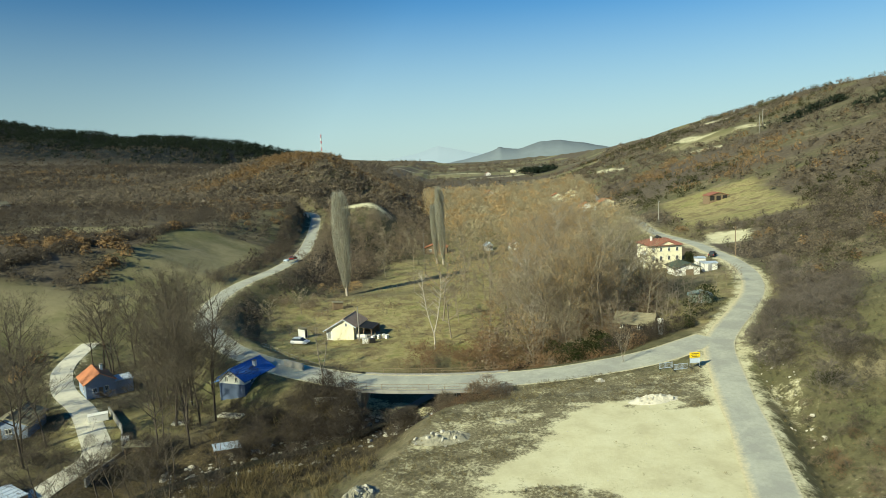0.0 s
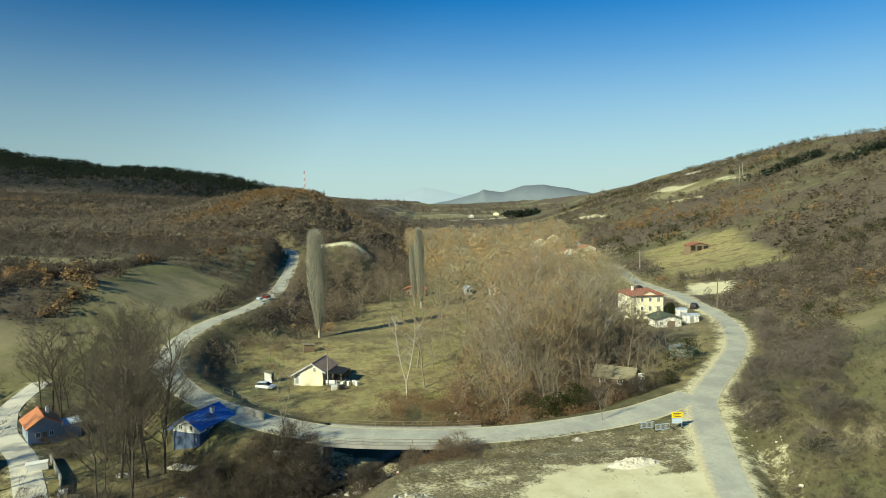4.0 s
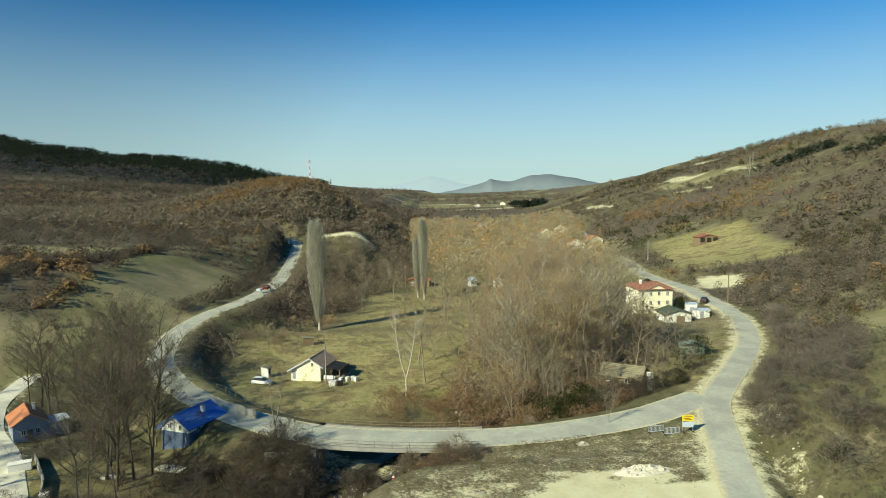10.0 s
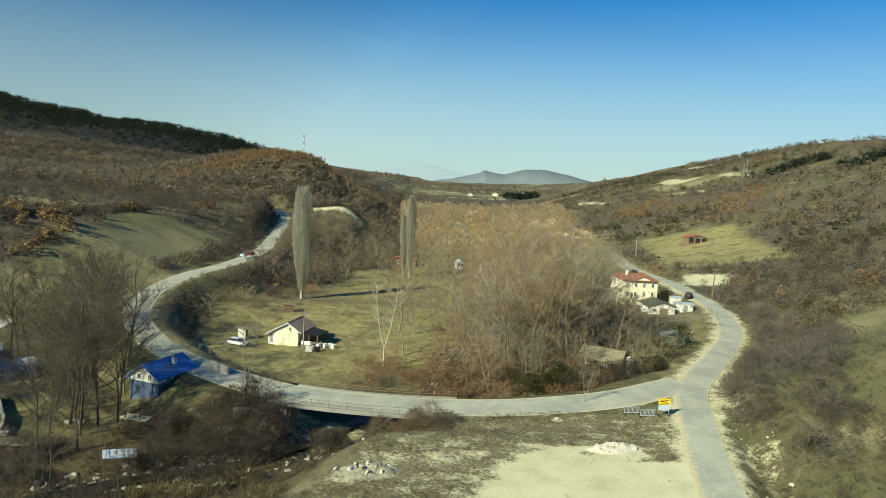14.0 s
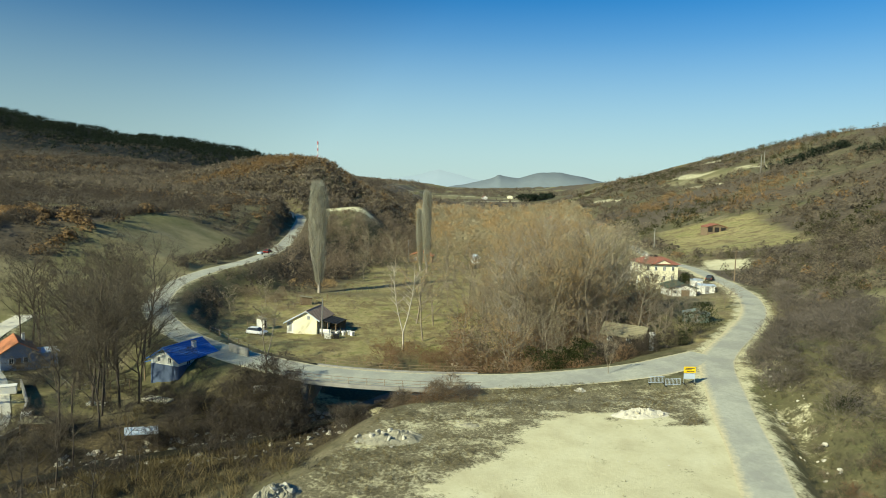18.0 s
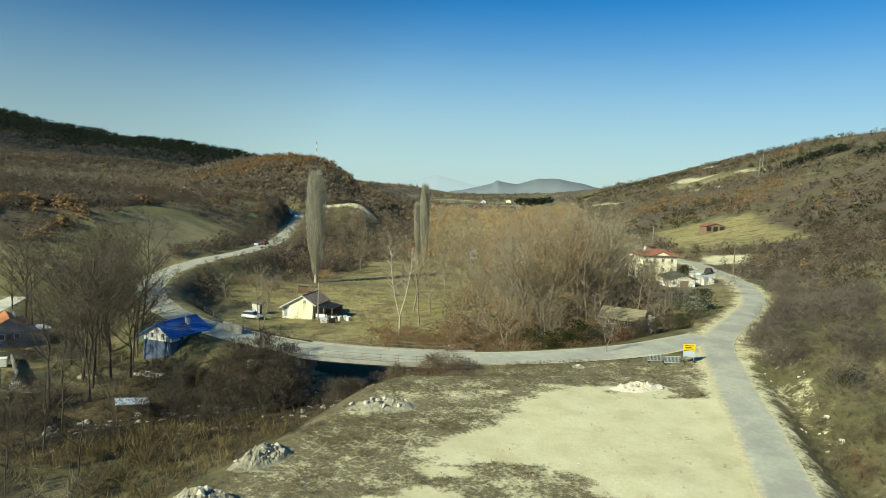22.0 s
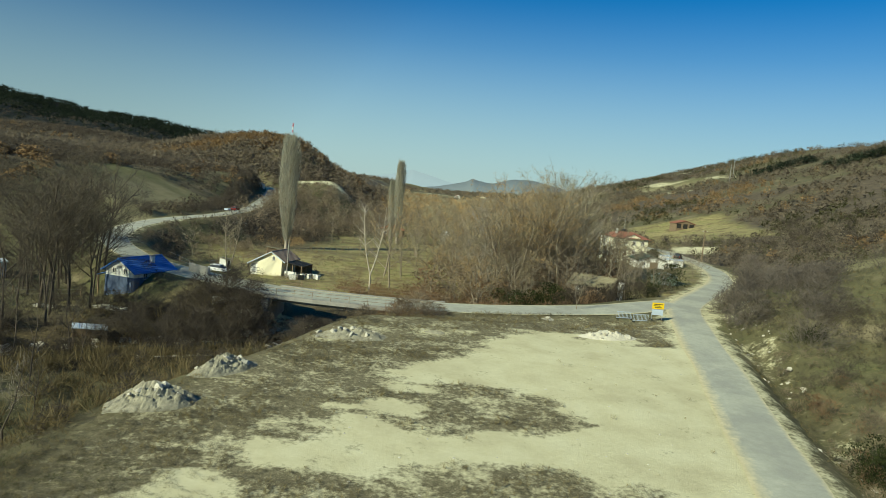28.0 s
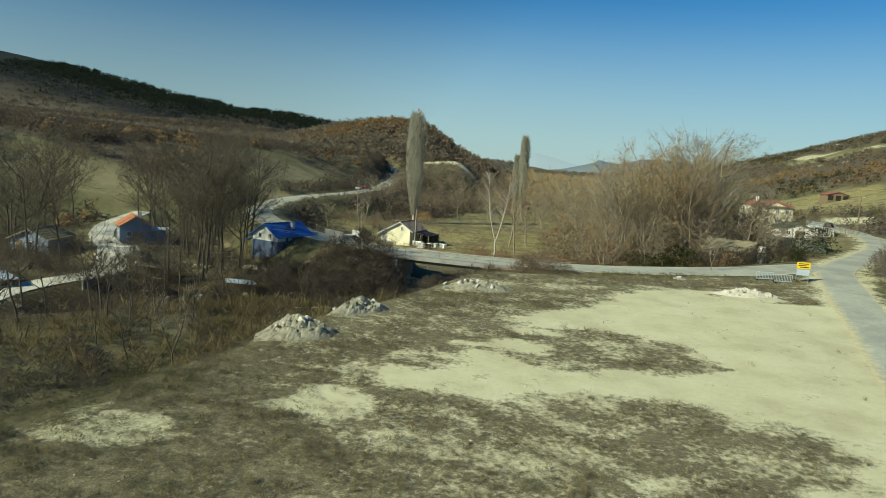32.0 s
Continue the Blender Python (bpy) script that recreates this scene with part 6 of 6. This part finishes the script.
def hut(x, y, turn, w, d, h, label, wall="white", roof="grey_roof", open_side=True):
    ob = thing("hut", site(x, y, turn), label, "hut")
    bm = bmesh.new()
    prism(bm, [(-w / 2, -0.4), (w / 2, -0.4), (w / 2, h - 0.25), (-w / 2, h)], 0, d)
    part("wall_body", bm, M[wall], ob)
    part("roof", slope_mesh(w / 2 + 0.2, h - 0.3, -w / 2 - 0.2, h + 0.05, -0.2, d + 0.2, 0.06, 3), M[roof], ob)
    if open_side:
        dr = part("door", boxed(w / 2 + 0.005, w / 2 + 0.05, d * 0.2, d * 0.8, 0.02, h - 0.45), M["dark"], ob, "dark plank door")
        part("door_handle", boxed(w / 2 + 0.05, w / 2 + 0.09, d * 0.7, d * 0.76, 0.9, 1.0), M["metal"], dr)


hut(-40.2, 134.6, -8, 1.6, 1.5, 2.3, "narrow white privy hut on the meadow")
hut(-37.0, 162, 20, 2.6, 2.0, 2.0, "low weathered field hut", wall="timber")


def car(x, y, turn, paint, label, z=None):
    """A small hatchback: shaped body, glazed cabin, wheels and lamps."""
    ob = thing("car", site(x, y, turn, z=z), label, "car")
    bm = bmesh.new()
    prism(bm, [(-2.05, 0.32), (2.02, 0.30), (2.08, 0.55), (1.95, 0.78), (1.05, 0.92), (-1.9, 0.98), (-2.06, 0.75)], -0.82, 0.82)
    bmesh.ops.bevel(bm, geom=bm.edges[:], offset=0.06, segments=2, affect="EDGES")
    body = part("body", bm, M[paint], ob)
    bm = bmesh.new()
    lo = [bm.verts.new(v) for v in ((-1.85, -0.76, 0.95), (1.1, -0.76, 0.92), (1.1, 0.76, 0.92), (-1.85, 0.76, 0.95))]
    hi = [bm.verts.new(v) for v in ((-1.45, -0.6, 1.42), (0.35, -0.6, 1.44), (0.35, 0.6, 1.44), (-1.45, 0.6, 1.42))]
    for i in range(4):
        j = (i + 1) % 4
        bm.faces.new((lo[i], lo[j], hi[j], hi[i]))
    bm.faces.new(hi)
    part("cabin_glass", bm, M["glass"], ob, "dark tinted glazing")
    bm = boxed(-1.5, 0.4, -0.62, 0.62, 1.41, 1.49, bevel=0.03)
    part("roof_panel", bm, M[paint], ob)
    for px in (-1.5, -0.5, 0.42):
        for s in (-1, 1):
            pl = part("pillar", boxed(-0.04, 0.04, -0.02, 0.02, 0.0, 0.56), M[paint], ob)
            pl.matrix_basis = pose(px - 0.05, s * 0.69, 0.9, s * 17, 0, 0)
    for px in (-1.3, 1.3):
        for s in (-1, 1):
            wv, wf = tube_rings([(px, s * 0.66, 0.32), (px, s * 0.86, 0.32)], [0.32, 0.32], 14)
            wheel = part("tyre", mesh_np("tyre", wv, wf, M["rubber"], True), None, ob)
            rv, rf = tube_rings([(px, s * 0.70, 0.32), (px, s * 0.868, 0.32), (px, s * 0.872, 0.32)], [0.2, 0.2, 0.02], 12)
            part("rim", mesh_np("rim", rv, rf, M["metal"], True), None, wheel)
    for s in (-1, 1):
        part("headlight", boxed(1.96, 2.08, s * 0.62 - 0.15, s * 0.62 + 0.15, 0.62, 0.74), M["sheet"], ob)
        part("rear_light", boxed(-2.08, -1.98, s * 0.66 - 0.1, s * 0.66 + 0.1, 0.68, 0.86), M["red"], ob)
    part("bumper", boxed(1.98, 2.12, -0.78, 0.78, 0.34, 0.5, bevel=0.03), M["rubber"], ob)
    part("bumper", boxed(-2.14, -2.02, -0.78, 0.78, 0.36, 0.52, bevel=0.03), M["rubber"], ob)
    return ob


car(-39.2, 129.2, -14, "car_white", "white hatchback parked on the meadow")
car(62.6, 175.0, 80, "car_white", "white car parked in the villa yard", z=6.35)
car(67.5, 177, 60, "black", "dark car parked beside the villa")
car(-61.9, 212.6, 86, "maroon", "dark red car on the hill road", z=6.85)
tr = thing("trailer", site(-63.2, 208.6, 84, z=6.78), "small pale box trailer behind the red car", "trailer")
part("box", boxed(-1.0, 1.0, -0.65, 0.65, 0.4, 0.9, bevel=0.03), M["sheet"], tr)
part("drawbar", boxed(1.0, 1.9, -0.04, 0.04, 0.42, 0.5), M["metal"], tr)
for s in (-1, 1):
    part("tyre", mesh_np("tyre", *tube_rings([(0, s * 0.66, 0.28), (0, s * 0.8, 0.28)], [0.28, 0.28], 12), M["rubber"], True), None, tr)


def table(x, y, turn, label):
    ob = thing("garden_table", site(x, y, turn), label, "table")
    part("tabletop", boxed(-0.9, 0.9, -0.4, 0.4, 0.7, 0.76, bevel=0.01), M["timber"], ob)
    for a in (-0.75, 0.75):
        for b in (-0.3, 0.3):
            part("leg", boxed(a - 0.04, a + 0.04, b - 0.04, b + 0.04, -0.1, 0.7), M["timber"], ob)
    for b in (-0.75, 0.75):
        part("bench", boxed(-0.9, 0.9, b - 0.14, b + 0.14, 0.4, 0.46), M["timber"], ob)


table(-24.5, 104.0, 10, "dark timber table with benches by the road")
table(-34, 112, 60, "weathered timber table on the meadow")


def crate(x, y, turn, w, d, h, material, label, name="crate", z=None):
    ob = thing(name, site(x, y, turn, z=z), label, "crate")
    part("box", boxed(-w / 2, w / 2, -d / 2, d / 2, -0.05, h, bevel=0.03), M[material], ob)
    part("lid", boxed(-w / 2 - 0.04, w / 2 + 0.04, -d / 2 - 0.04, d / 2 + 0.04, h, h + 0.06, bevel=0.02), M[material], ob)


crate(-24.4, 126.6, 8, 1.3, 0.9, 0.9, "white", "white box standing on the meadow grass")
crate(-22.9, 126.9, 12, 1.2, 1.0, 0.8, "dark", "dark covered box on the meadow grass")
for x, y in ((-22.0, 130.4), (-21.0, 131.0), (-20.2, 130.2), (-23.2, 129.9)):
    crate(x, y, rng.uniform(0, 90), 0.7, 0.6, 0.8, "white", "white plastic drum beside the veranda", "drum")

# villa
villa = thing("villa", site(52.8, 171.5, 5, z=4.8) @ Matrix.Diagonal((0.87, 0.95, 1.0, 1)), "three-storey cream villa with a red hipped roof and balconies", "villa")
part("wall_body", boxed(-5.2, 5.2, 0, 10, -3, 7.2, bevel=0.03), M["cream"], villa)
bm = bmesh.new()
lo = [bm.verts.new(v) for v in ((-5.9, -0.7, 7.1), (5.9, -0.7, 7.1), (5.9, 10.7, 7.1), (-5.9, 10.7, 7.1))]
hi = [bm.verts.new(v) for v in ((-2.4, 4.4, 8.6), (2.4, 4.4, 8.6), (2.4, 5.6, 8.6), (-2.4, 5.6, 8.6))]
bm.faces.new(lo[::-1])
bm.faces.new(hi)
for i in range(4):
    j = (i + 1) % 4
    bm.faces.new((lo[i], lo[j], hi[j], hi[i]))
part("hipped_roof", bm, M["red_tile"], villa)
bm = bmesh.new()
prism(bm, [(-2.6, 7.0), (3.6, 7.0), (0.5, 8.2)], -0.25, 4.6)
part("front_gable", bm, M["cream"], villa)
part("gable_roof", slope_mesh(-3.2, 6.78, 0.5, 8.22, -0.5, 4.6, 0.10, 6), M["red_tile"], villa)
part("gable_roof", slope_mesh(4.2, 6.78, 0.5, 8.22, -0.5, 4.6, 0.10, 6), M["red_tile"], villa)
for face, us, zs in (("front", (-4.0, -1.6, 1.0, 3.6), (0.6, 3.0, 5.4)), ("right", (2.5, 5.0, 7.5), (0.6, 3.0, 5.4)), ("left", (2.5, 7.5), (3.0, 5.4))):
    for z in zs:
        for u in us:
            window_at(villa, face, u, z, 0.85, 1.15, (0.0, 10.0, -5.2, 5.2), frame_mat="white")
for z in (2.5, 4.9):
    b = part("balcony", boxed(-7.0, -5.2, 0.4, 6.0, z - 0.14, z, bevel=0.02), M["white"], villa, "white side balcony")
    for k in range(8):
        part("baluster", boxed(-6.98, -6.93, 0.45 + k * 0.76, 0.50 + k * 0.76, z, z + 0.9), M["white"], b)
    part("handrail", boxed(-7.0, -6.9, 0.4, 6.0, z + 0.9, z + 0.97), M["white"], b)
for py in (0.5, 5.9):
    part("balcony_post", boxed(-7.0, -6.75, py - 0.12, py + 0.12, -2, 7.0), M["white"], villa)
bm = bmesh.new()
prism(bm, [(-1.0, 7.8), (0.6, 7.8), (0.6, 8.9), (-0.2, 9.3), (-1.0, 8.9)], 4.4, 6.4)
part("dormer", bm, M["dark"], villa, "dark dormer in the red roof")
part("chimney", boxed(-3.6, -3.0, 3.2, 3.8, 7.4, 9.3, bevel=0.02), M["white"], villa)
gable_house("garage", site(54.4, 158.6, 3, z=5.2), 6.4, 6.0, 2.5, 3.5, "white", "green_roof", "white garage with a shallow dark green gable roof", windows=[("front", -1.9, 1.1, 0.9, 0.8)],
            door=(0.6, 2.0, 2.0), over=0.5, courses=6, category="garage")
for i, (x, y, w, h) in enumerate(((61.2, 161.5, 3.6, 2.2), (61.0, 168.0, 2.6, 2.6))):
    ob = thing("yard_shed", site(x, y, -10, z=5.8), "flat-roofed white yard shed beside the villa", "shed")
    part("wall_body", boxed(-w / 2, w / 2, 0, 3.0, -1, h, bevel=0.02), M["white"], ob)
    part("roof", boxed(-w / 2 - 0.2, w / 2 + 0.2, -0.2, 3.2, h, h + 0.15), M["sheet"], ob)
    part("door", boxed(-0.5, 0.5, -0.05, -0.005, 0.0, 2.0), M["metal"], ob)

gh = thing("greenhouse", site(47.0, 128.5, -20, dz=0.1), "low pale grey-green greenhouse in the yard beside the road", "greenhouse")
part("frame", boxed(-2.4, 2.4, 0, 3.0, -0.6, 1.5, bevel=0.03), M["pale_green"], gh)
for x0, x1 in ((-2.6, 0.0), (2.6, 0.0)):
    part("roof_pane", slope_mesh(x0, 1.45, x1, 2.2, -0.15, 3.15, 0.05, 3), M["pale_green"], gh, "pale green film roof")
part("door", boxed(-0.45, 0.45, -0.05, -0.005, 0.0, 1.4), M["metal"], gh)

# neglected cottage in the brush
ruin = gable_house("cottage", site(32.6, 111.5, 62, z=4.2), 5.4, 6.6, 1.9, 3.1, "timber", "grey_roof", "neglected low cottage with a mossy sagging roof in the brush",
                   windows=[("front", -1.5, 0.9, 0.8, 0.9), ("left", 2.0, 0.8, 1.0, 0.9), ("left", 5.2, 0.8, 1.0, 0.9), ("right", 4, 0.8, 1.0, 0.9)], door=(1.2, 0.9, 1.9), over=0.5, courses=7, category="cottage")
part("water_tank", mesh_np("water_tank", *tube_rings([(-2.0, -1.6, 1.9), (-2.0, -1.6, 2.0), (-2.0, -1.6, 2.9), (-2.0, -1.6, 3.05)], [0.02, 0.55, 0.55, 0.02], 14), M["white"], True), None, ruin, "white round water tank")
part("tank_stand", boxed(-2.4, -1.6, -2.0, -1.2, -0.5, 2.2), M["metal"], ruin)

# blue-roofed house
blue = gable_house("blue_roofed_house", site(-41.0, 92.4, -20, z=1.3) @ Matrix.Diagonal((0.9, 0.88, 0.9, 1)), 5.6, 8.2, 3.3, 5.0, "white", "blue", "house with a bright blue roof and white gable",
                   windows=[("front", -1.1, 2.7, 0.7, 0.9), ("front", 1.1, 2.7, 0.7, 0.9), ("right", 2.2, 2.0, 0.9, 1.0), ("right", 5.6, 2.0, 0.9, 1.0)], over=0.55, courses=8, chimney=(1.3, 5.2, 5.3))
part("lower_storey", boxed(-2.86, 2.86, -0.06, 8.26, -3.0, 2.35, bevel=0.02), M["shaded_slate"], blue, "dark blue-grey lower storey")
part("porch_roof", slope_mesh(-5.0, 1.9, -2.86, 2.6, 0.2, 5.0, 0.08, 4), M["blue"], blue, "low blue porch roof")
for py in (0.5, 2.6, 4.7):
    part("porch_post", boxed(-4.8, -4.66, py - 0.07, py + 0.07, -2.6, 1.95), M["timber"], blue)
part("back_annex", boxed(-2.4, 3.6, 8.3, 10.6, -3, 2.6, bevel=0.02), M["slate"], blue)
part("annex_roof", slope_mesh(3.9, 2.6, -2.6, 3.3, 8.28, 10.9, 0.08, 4), M["blue"], blue)


def roof_shed(x, y, turn, w, d, h, material, label, z=None):
    ob = thing("lean_to_shed", site(x, y, turn, z=z), label, "shed")
    part("roof", slope_mesh(w / 2, h - 0.3, -w / 2, h, -d / 2, d / 2, 0.05, 5), M[material], ob)
    for a in (-w / 2 + 0.15, w / 2 - 0.15):
        for b in (-d / 2 + 0.15, d / 2 - 0.15):
            part("post", boxed(a - 0.06, a + 0.06, b - 0.06, b + 0.06, -0.5, h - 0.3), M["timber"], ob)
    part("back_wall", boxed(-w / 2, w / 2, d / 2 - 0.16, d / 2 - 0.08, -0.4, h - 0.32), M["timber"], ob)


roof_shed(-35.8, 74.9, 28, 3.6, 2.6, 1.9, "sheet", "small open shed with a pale blue sheet roof by the river")
roof_shed(-57.5, 61.5, -30, 4.5, 3.2, 1.3, "sheet", "open shed with a pale sheet roof beside the lane")
roof_shed(-47.5, 74.0, 15, 3.4, 2.4, 1.7, "grey_roof", "low shed with a dark roof in the yard")
orange = gable_house("village_house", site(-65.6, 97.0, 40, z=0.6) @ Matrix.Diagonal((0.72, 0.72, 0.8, 1)), 6.4, 9.0, 3.2, 5.0, "slate", "orange_tile", "village house with an orange tiled roof and blue-grey walls",
                     windows=[("front", -1.3, 1.0, 0.9, 1.1), ("front", 1.3, 1.0, 0.9, 1.1), ("left", 3, 1.0, 0.9, 1.1), ("right", 3, 1.0, 0.9, 1.1)], door=(0, 0.9, 2.0), over=0.45, courses=10, chimney=(1.5, 6, 5.6))
part("annex", boxed(3.3, 7.4, 1.0, 6.0, -1.2, 2.3, bevel=0.03), M["slate"], orange, "blue-grey flat-roofed annex")
part("annex_roof", boxed(3.25, 7.7, 0.7, 6.3, 2.3, 2.44), M["sheet"], orange)
gable_house("village_house", site(-70, 80, 10, z=0.2), 5.2, 6.0, 2.2, 3.4, "slate", "grey_roof", "low grey village shed among trees", windows=[("front", 0, 1.0, 0.9, 0.8)], door=(-1.4, 0.8, 1.9), courses=6)
crate(-60.0, 86.0, 30, 2.8, 1.3, 1.0, "white", "white covered boat-shaped load beside the lane", "covered_load", z=0.5)
crate(-51.0, 77.0, 20, 1.0, 1.0, 1.1, "white", "white plastic water tank in the yard", "water_tank")
crate(-46.5, 84.5, 5, 2.4, 1.0, 0.25, "lane", "pale concrete slab on the grass plot", "slab")
crate(-39.5, 87.0, -15, 4.0, 1.6, 0.2, "lane", "pale paved terrace below the blue house", "terrace")


def garden_wall(pts, h, t, material, label, name="garden_wall"):
    ob = thing(name, pose(0, 0, 0), label, "wall")
    for (ax, ay), (bx, by) in zip(pts[:-1], pts[1:]):
        L = math.hypot(bx - ax, by - ay)
        seg = part("wall_section", boxed(0, L, -t / 2, t / 2, -0.8, h, bevel=0.02), M[material], ob)
        seg.matrix_basis = pose(ax, ay, min(ground(ax, ay), ground(bx, by)), 0, 0, math.degrees(math.atan2(by - ay, bx - ax)))


garden_wall([(-50.5, 66), (-49.8, 74), (-54.2, 82.0), (-60.5, 90)], 1.0, 0.25, "concrete", "low concrete wall beside the lane")
garden_wall([(-30, 96.0), (-34, 99.2)], 1.3, 0.3, "concrete", "grey block wall beside the road")


def fence(pts, h, label, spacing=2.4):
    ob = thing("fence", pose(0, 0, 0), label, "fence")
    for (ax, ay), (bx, by) in zip(pts[:-1], pts[1:]):
        L = math.hypot(bx - ax, by - ay)
        n = max(1, round(L / spacing))
        for i in range(n):
            x, y = ax + (bx - ax) * i / n, ay + (by - ay) * i / n
            p = part("post", boxed(-0.05, 0.05, -0.05, 0.05, -0.3, h), M["timber"], ob)
            p.matrix_basis = pose(x, y, ground(x, y))
            x2, y2 = ax + (bx - ax) * (i + 1) / n, ay + (by - ay) * (i + 1) / n
            for z in (0.45, 0.95):
                a, b = Vector((x, y, ground(x, y) + h * z)), Vector((x2, y2, ground(x2, y2) + h * z))
                v, f = tube_rings([a, b], [0.010, 0.010], 4)
                part("wire", mesh_np("wire", v, f, M["metal"]), None, ob)


fence([(-42, 112), (-30, 106), (-20, 101), (-8, 99)], 1.1, "weathered post and wire fence along the meadow")
fence([(-44, 138), (-40, 156), (-32, 176), (-18, 196)], 1.1, "weathered post and wire fence across the meadow")
fence([(-46, 92), (-52, 88), (-56, 92)], 1.2, "post and wire fence round the grass plot")


# roadworks board and barriers at the junction
sg = thing("roadworks_sign", site(31.6, 86.6, 4, dz=0.2) @ Matrix.Diagonal((0.84, 1, 0.9, 1)), "yellow roadworks board on a white frame at the junction", "sign")
board = part("board", boxed(-0.95, 0.95, -0.03, 0.03, 1.6, 2.5, bevel=0.01), M["yellow"], sg, "yellow board with black bars of unreadable print")
for z, a, b in ((2.28, -0.7, 0.7), (2.05, -0.75, 0.35), (1.82, -0.5, 0.7)):
    part("print_bar", boxed(a, b, -0.042, -0.034, z - 0.05, z + 0.05), M["black"], board)
part("lower_panel", boxed(-0.9, 0.9, -0.02, 0.02, 0.7, 1.5), M["sheet"], sg, "pale lower panel")
for s in (-0.85, 0.85):
    part("leg", boxed(s - 0.04, s + 0.04, 0.03, 0.1, -0.1, 2.5), M["metal"], sg)
    part("foot", boxed(s - 0.08, s + 0.08, -0.45, 0.5, -0.02, 0.06), M["rubber"], sg)
for i, (x, y) in enumerate(((29.6, 86.9), (27.6, 87.5))):
    ob = thing("barrier_panel", site(x, y, 12), "pale mesh roadworks barrier panel at the junction", "barrier", "barriers at the junction")
    for z in (0.15, 0.95):
        part("rail", boxed(-1.1, 1.1, -0.025, 0.025, z, z + 0.06), M["sheet"], ob)
    for k in range(12):
        part("bar", boxed(-1.08 + k * 0.195, -1.05 + k * 0.195, -0.012, 0.012, 0.2, 0.96), M["sheet"], ob)
    for s in (-1.0, 1.0):
        part("foot", boxed(s - 0.05, s + 0.05, -0.3, 0.3, -0.04, 0.08), M["rubber"], ob)
mk = thing("marker_post", site(-7.8, 80.2, 0), "white concrete marker post with a dark band at the lot edge", "post")
part("shaft", boxed(-0.14, 0.14, -0.14, 0.14, -0.5, 1.7, bevel=0.03), M["white"], mk)
part("band", boxed(-0.15, 0.15, -0.15, 0.15, 1.3, 1.5), M["red"], mk)

# pump house at the hill road
gable_house("roadside_chapel", site(-87.2, 338, 20), 3.0, 3.2, 2.2, 3.2, "white", "tile", "tiny white roadside building by the hill road", door=(0, 0.8, 1.9), courses=4, category="hut")

# ---------------------------------------------------------------- farther buildings
barn = gable_house("hillside_barn", site(120.5, 313, 8), 9.5, 6.0, 2.6, 3.9, "timber", "red_tile", "dark open-fronted barn with a red roof on the eastern field", courses=6, category="barn", sink=2.5)
# near-black panels on the solid front wall paint the shade inside open bays
for u in (-3.2, 0.0, 3.2):
    part("opening", boxed(u - 1.1, u + 1.1, -0.04, -0.005, 0.2, 2.4), M["dark"], barn, "dark open bay")
for x, y, w, d, e, r_, wall, roof, lab in ((-15.0, 262, 9, 6, 2.8, 4.4, "timber", "orange_tile", "low orange-roofed timber house among the valley trees"),
                                           (17.6, 254, 4.0, 4, 2.4, 3.6, "white", "tile", "small white house in the valley wood"),
                                           (7.5, 262, 2.6, 3, 2.4, 3.4, "white", "sheet", "narrow white hut in the valley wood"),
                                           (20, 575, 11, 9, 5, 8, "white", "orange_tile", "distant white house with an orange roof"),
                                           (66, 480, 12, 9, 4, 7, "cream", "orange_tile", "distant house with a long orange roof"),
                                           (80, 500, 10, 9, 4, 7, "cream", "red_tile", "distant house with a red roof"),
                                           (72, 392, 10, 7, 3.5, 5.5, "white", "orange_tile", "white village house beside the road"),
                                           (86, 402, 9, 7, 3.5, 5.5, "cream", "orange_tile", "cream village house beside the road"),
                                           (58, 330, 8, 7, 3.0, 5.0, "white", "red_tile", "white house with a red roof behind the villa"),
                                           (150, 1320, 12, 9, 4, 6, "white", "orange_tile", "far white farm building"),
                                           (90, 1260, 10, 8, 4, 6, "cream", "tile", "far cream farm building"),
                                           (40, 1180, 9, 8, 4, 6, "white", "red_tile", "far white house in the valley"),
                                           (-480, 1180, 18, 10, 5, 8, "white", "tile", "far pale building on the western slope"),
                                           (-250, 330, 7, 6, 2.6, 4.2, "white", "grey_roof", "lone white hut on the western slope")):
    gable_house("far_house", site(x, y, rng.uniform(-25, 25)), w, d, e, r_, wall, roof, lab, courses=5, sink=2.5,
                windows=[("front", u, 1.0, 1.1, 1.1) for u in (-w / 4, w / 4)] + ([("front", u, e - 1.6, 1.1, 1.1) for u in (-w / 4, w / 4)] if e > 4.5 else []))

# radio mast on the western hill
mx, my = -141, 640
mz = max(ground(mx, my), 46.0)
mast = thing("radio_mast", pose(mx, my, mz), "red and white lattice radio mast on the western hill", "mast")
H = 71 - mz
for lvl in range(8):
    z0, z1 = H * lvl / 8, H * (lvl + 1) / 8
    bm = bmesh.new()
    for sx in (-1, 1):
        for sy in (-1, 1):
            box(bm, sx * 0.42 - 0.08, sx * 0.42 + 0.08, sy * 0.42 - 0.08, sy * 0.42 + 0.08, z0, z1)
    for k in range(3):
        z = z0 + (z1 - z0) * k / 3
        box(bm, -0.58, 0.58, -0.5, -0.4, z, z + 0.15)
        box(bm, -0.58, 0.58, 0.4, 0.5, z, z + 0.15)
    part("lattice_section", bm, M["red" if lvl % 2 else "white"], mast, "red lattice section" if lvl % 2 else "white lattice section")
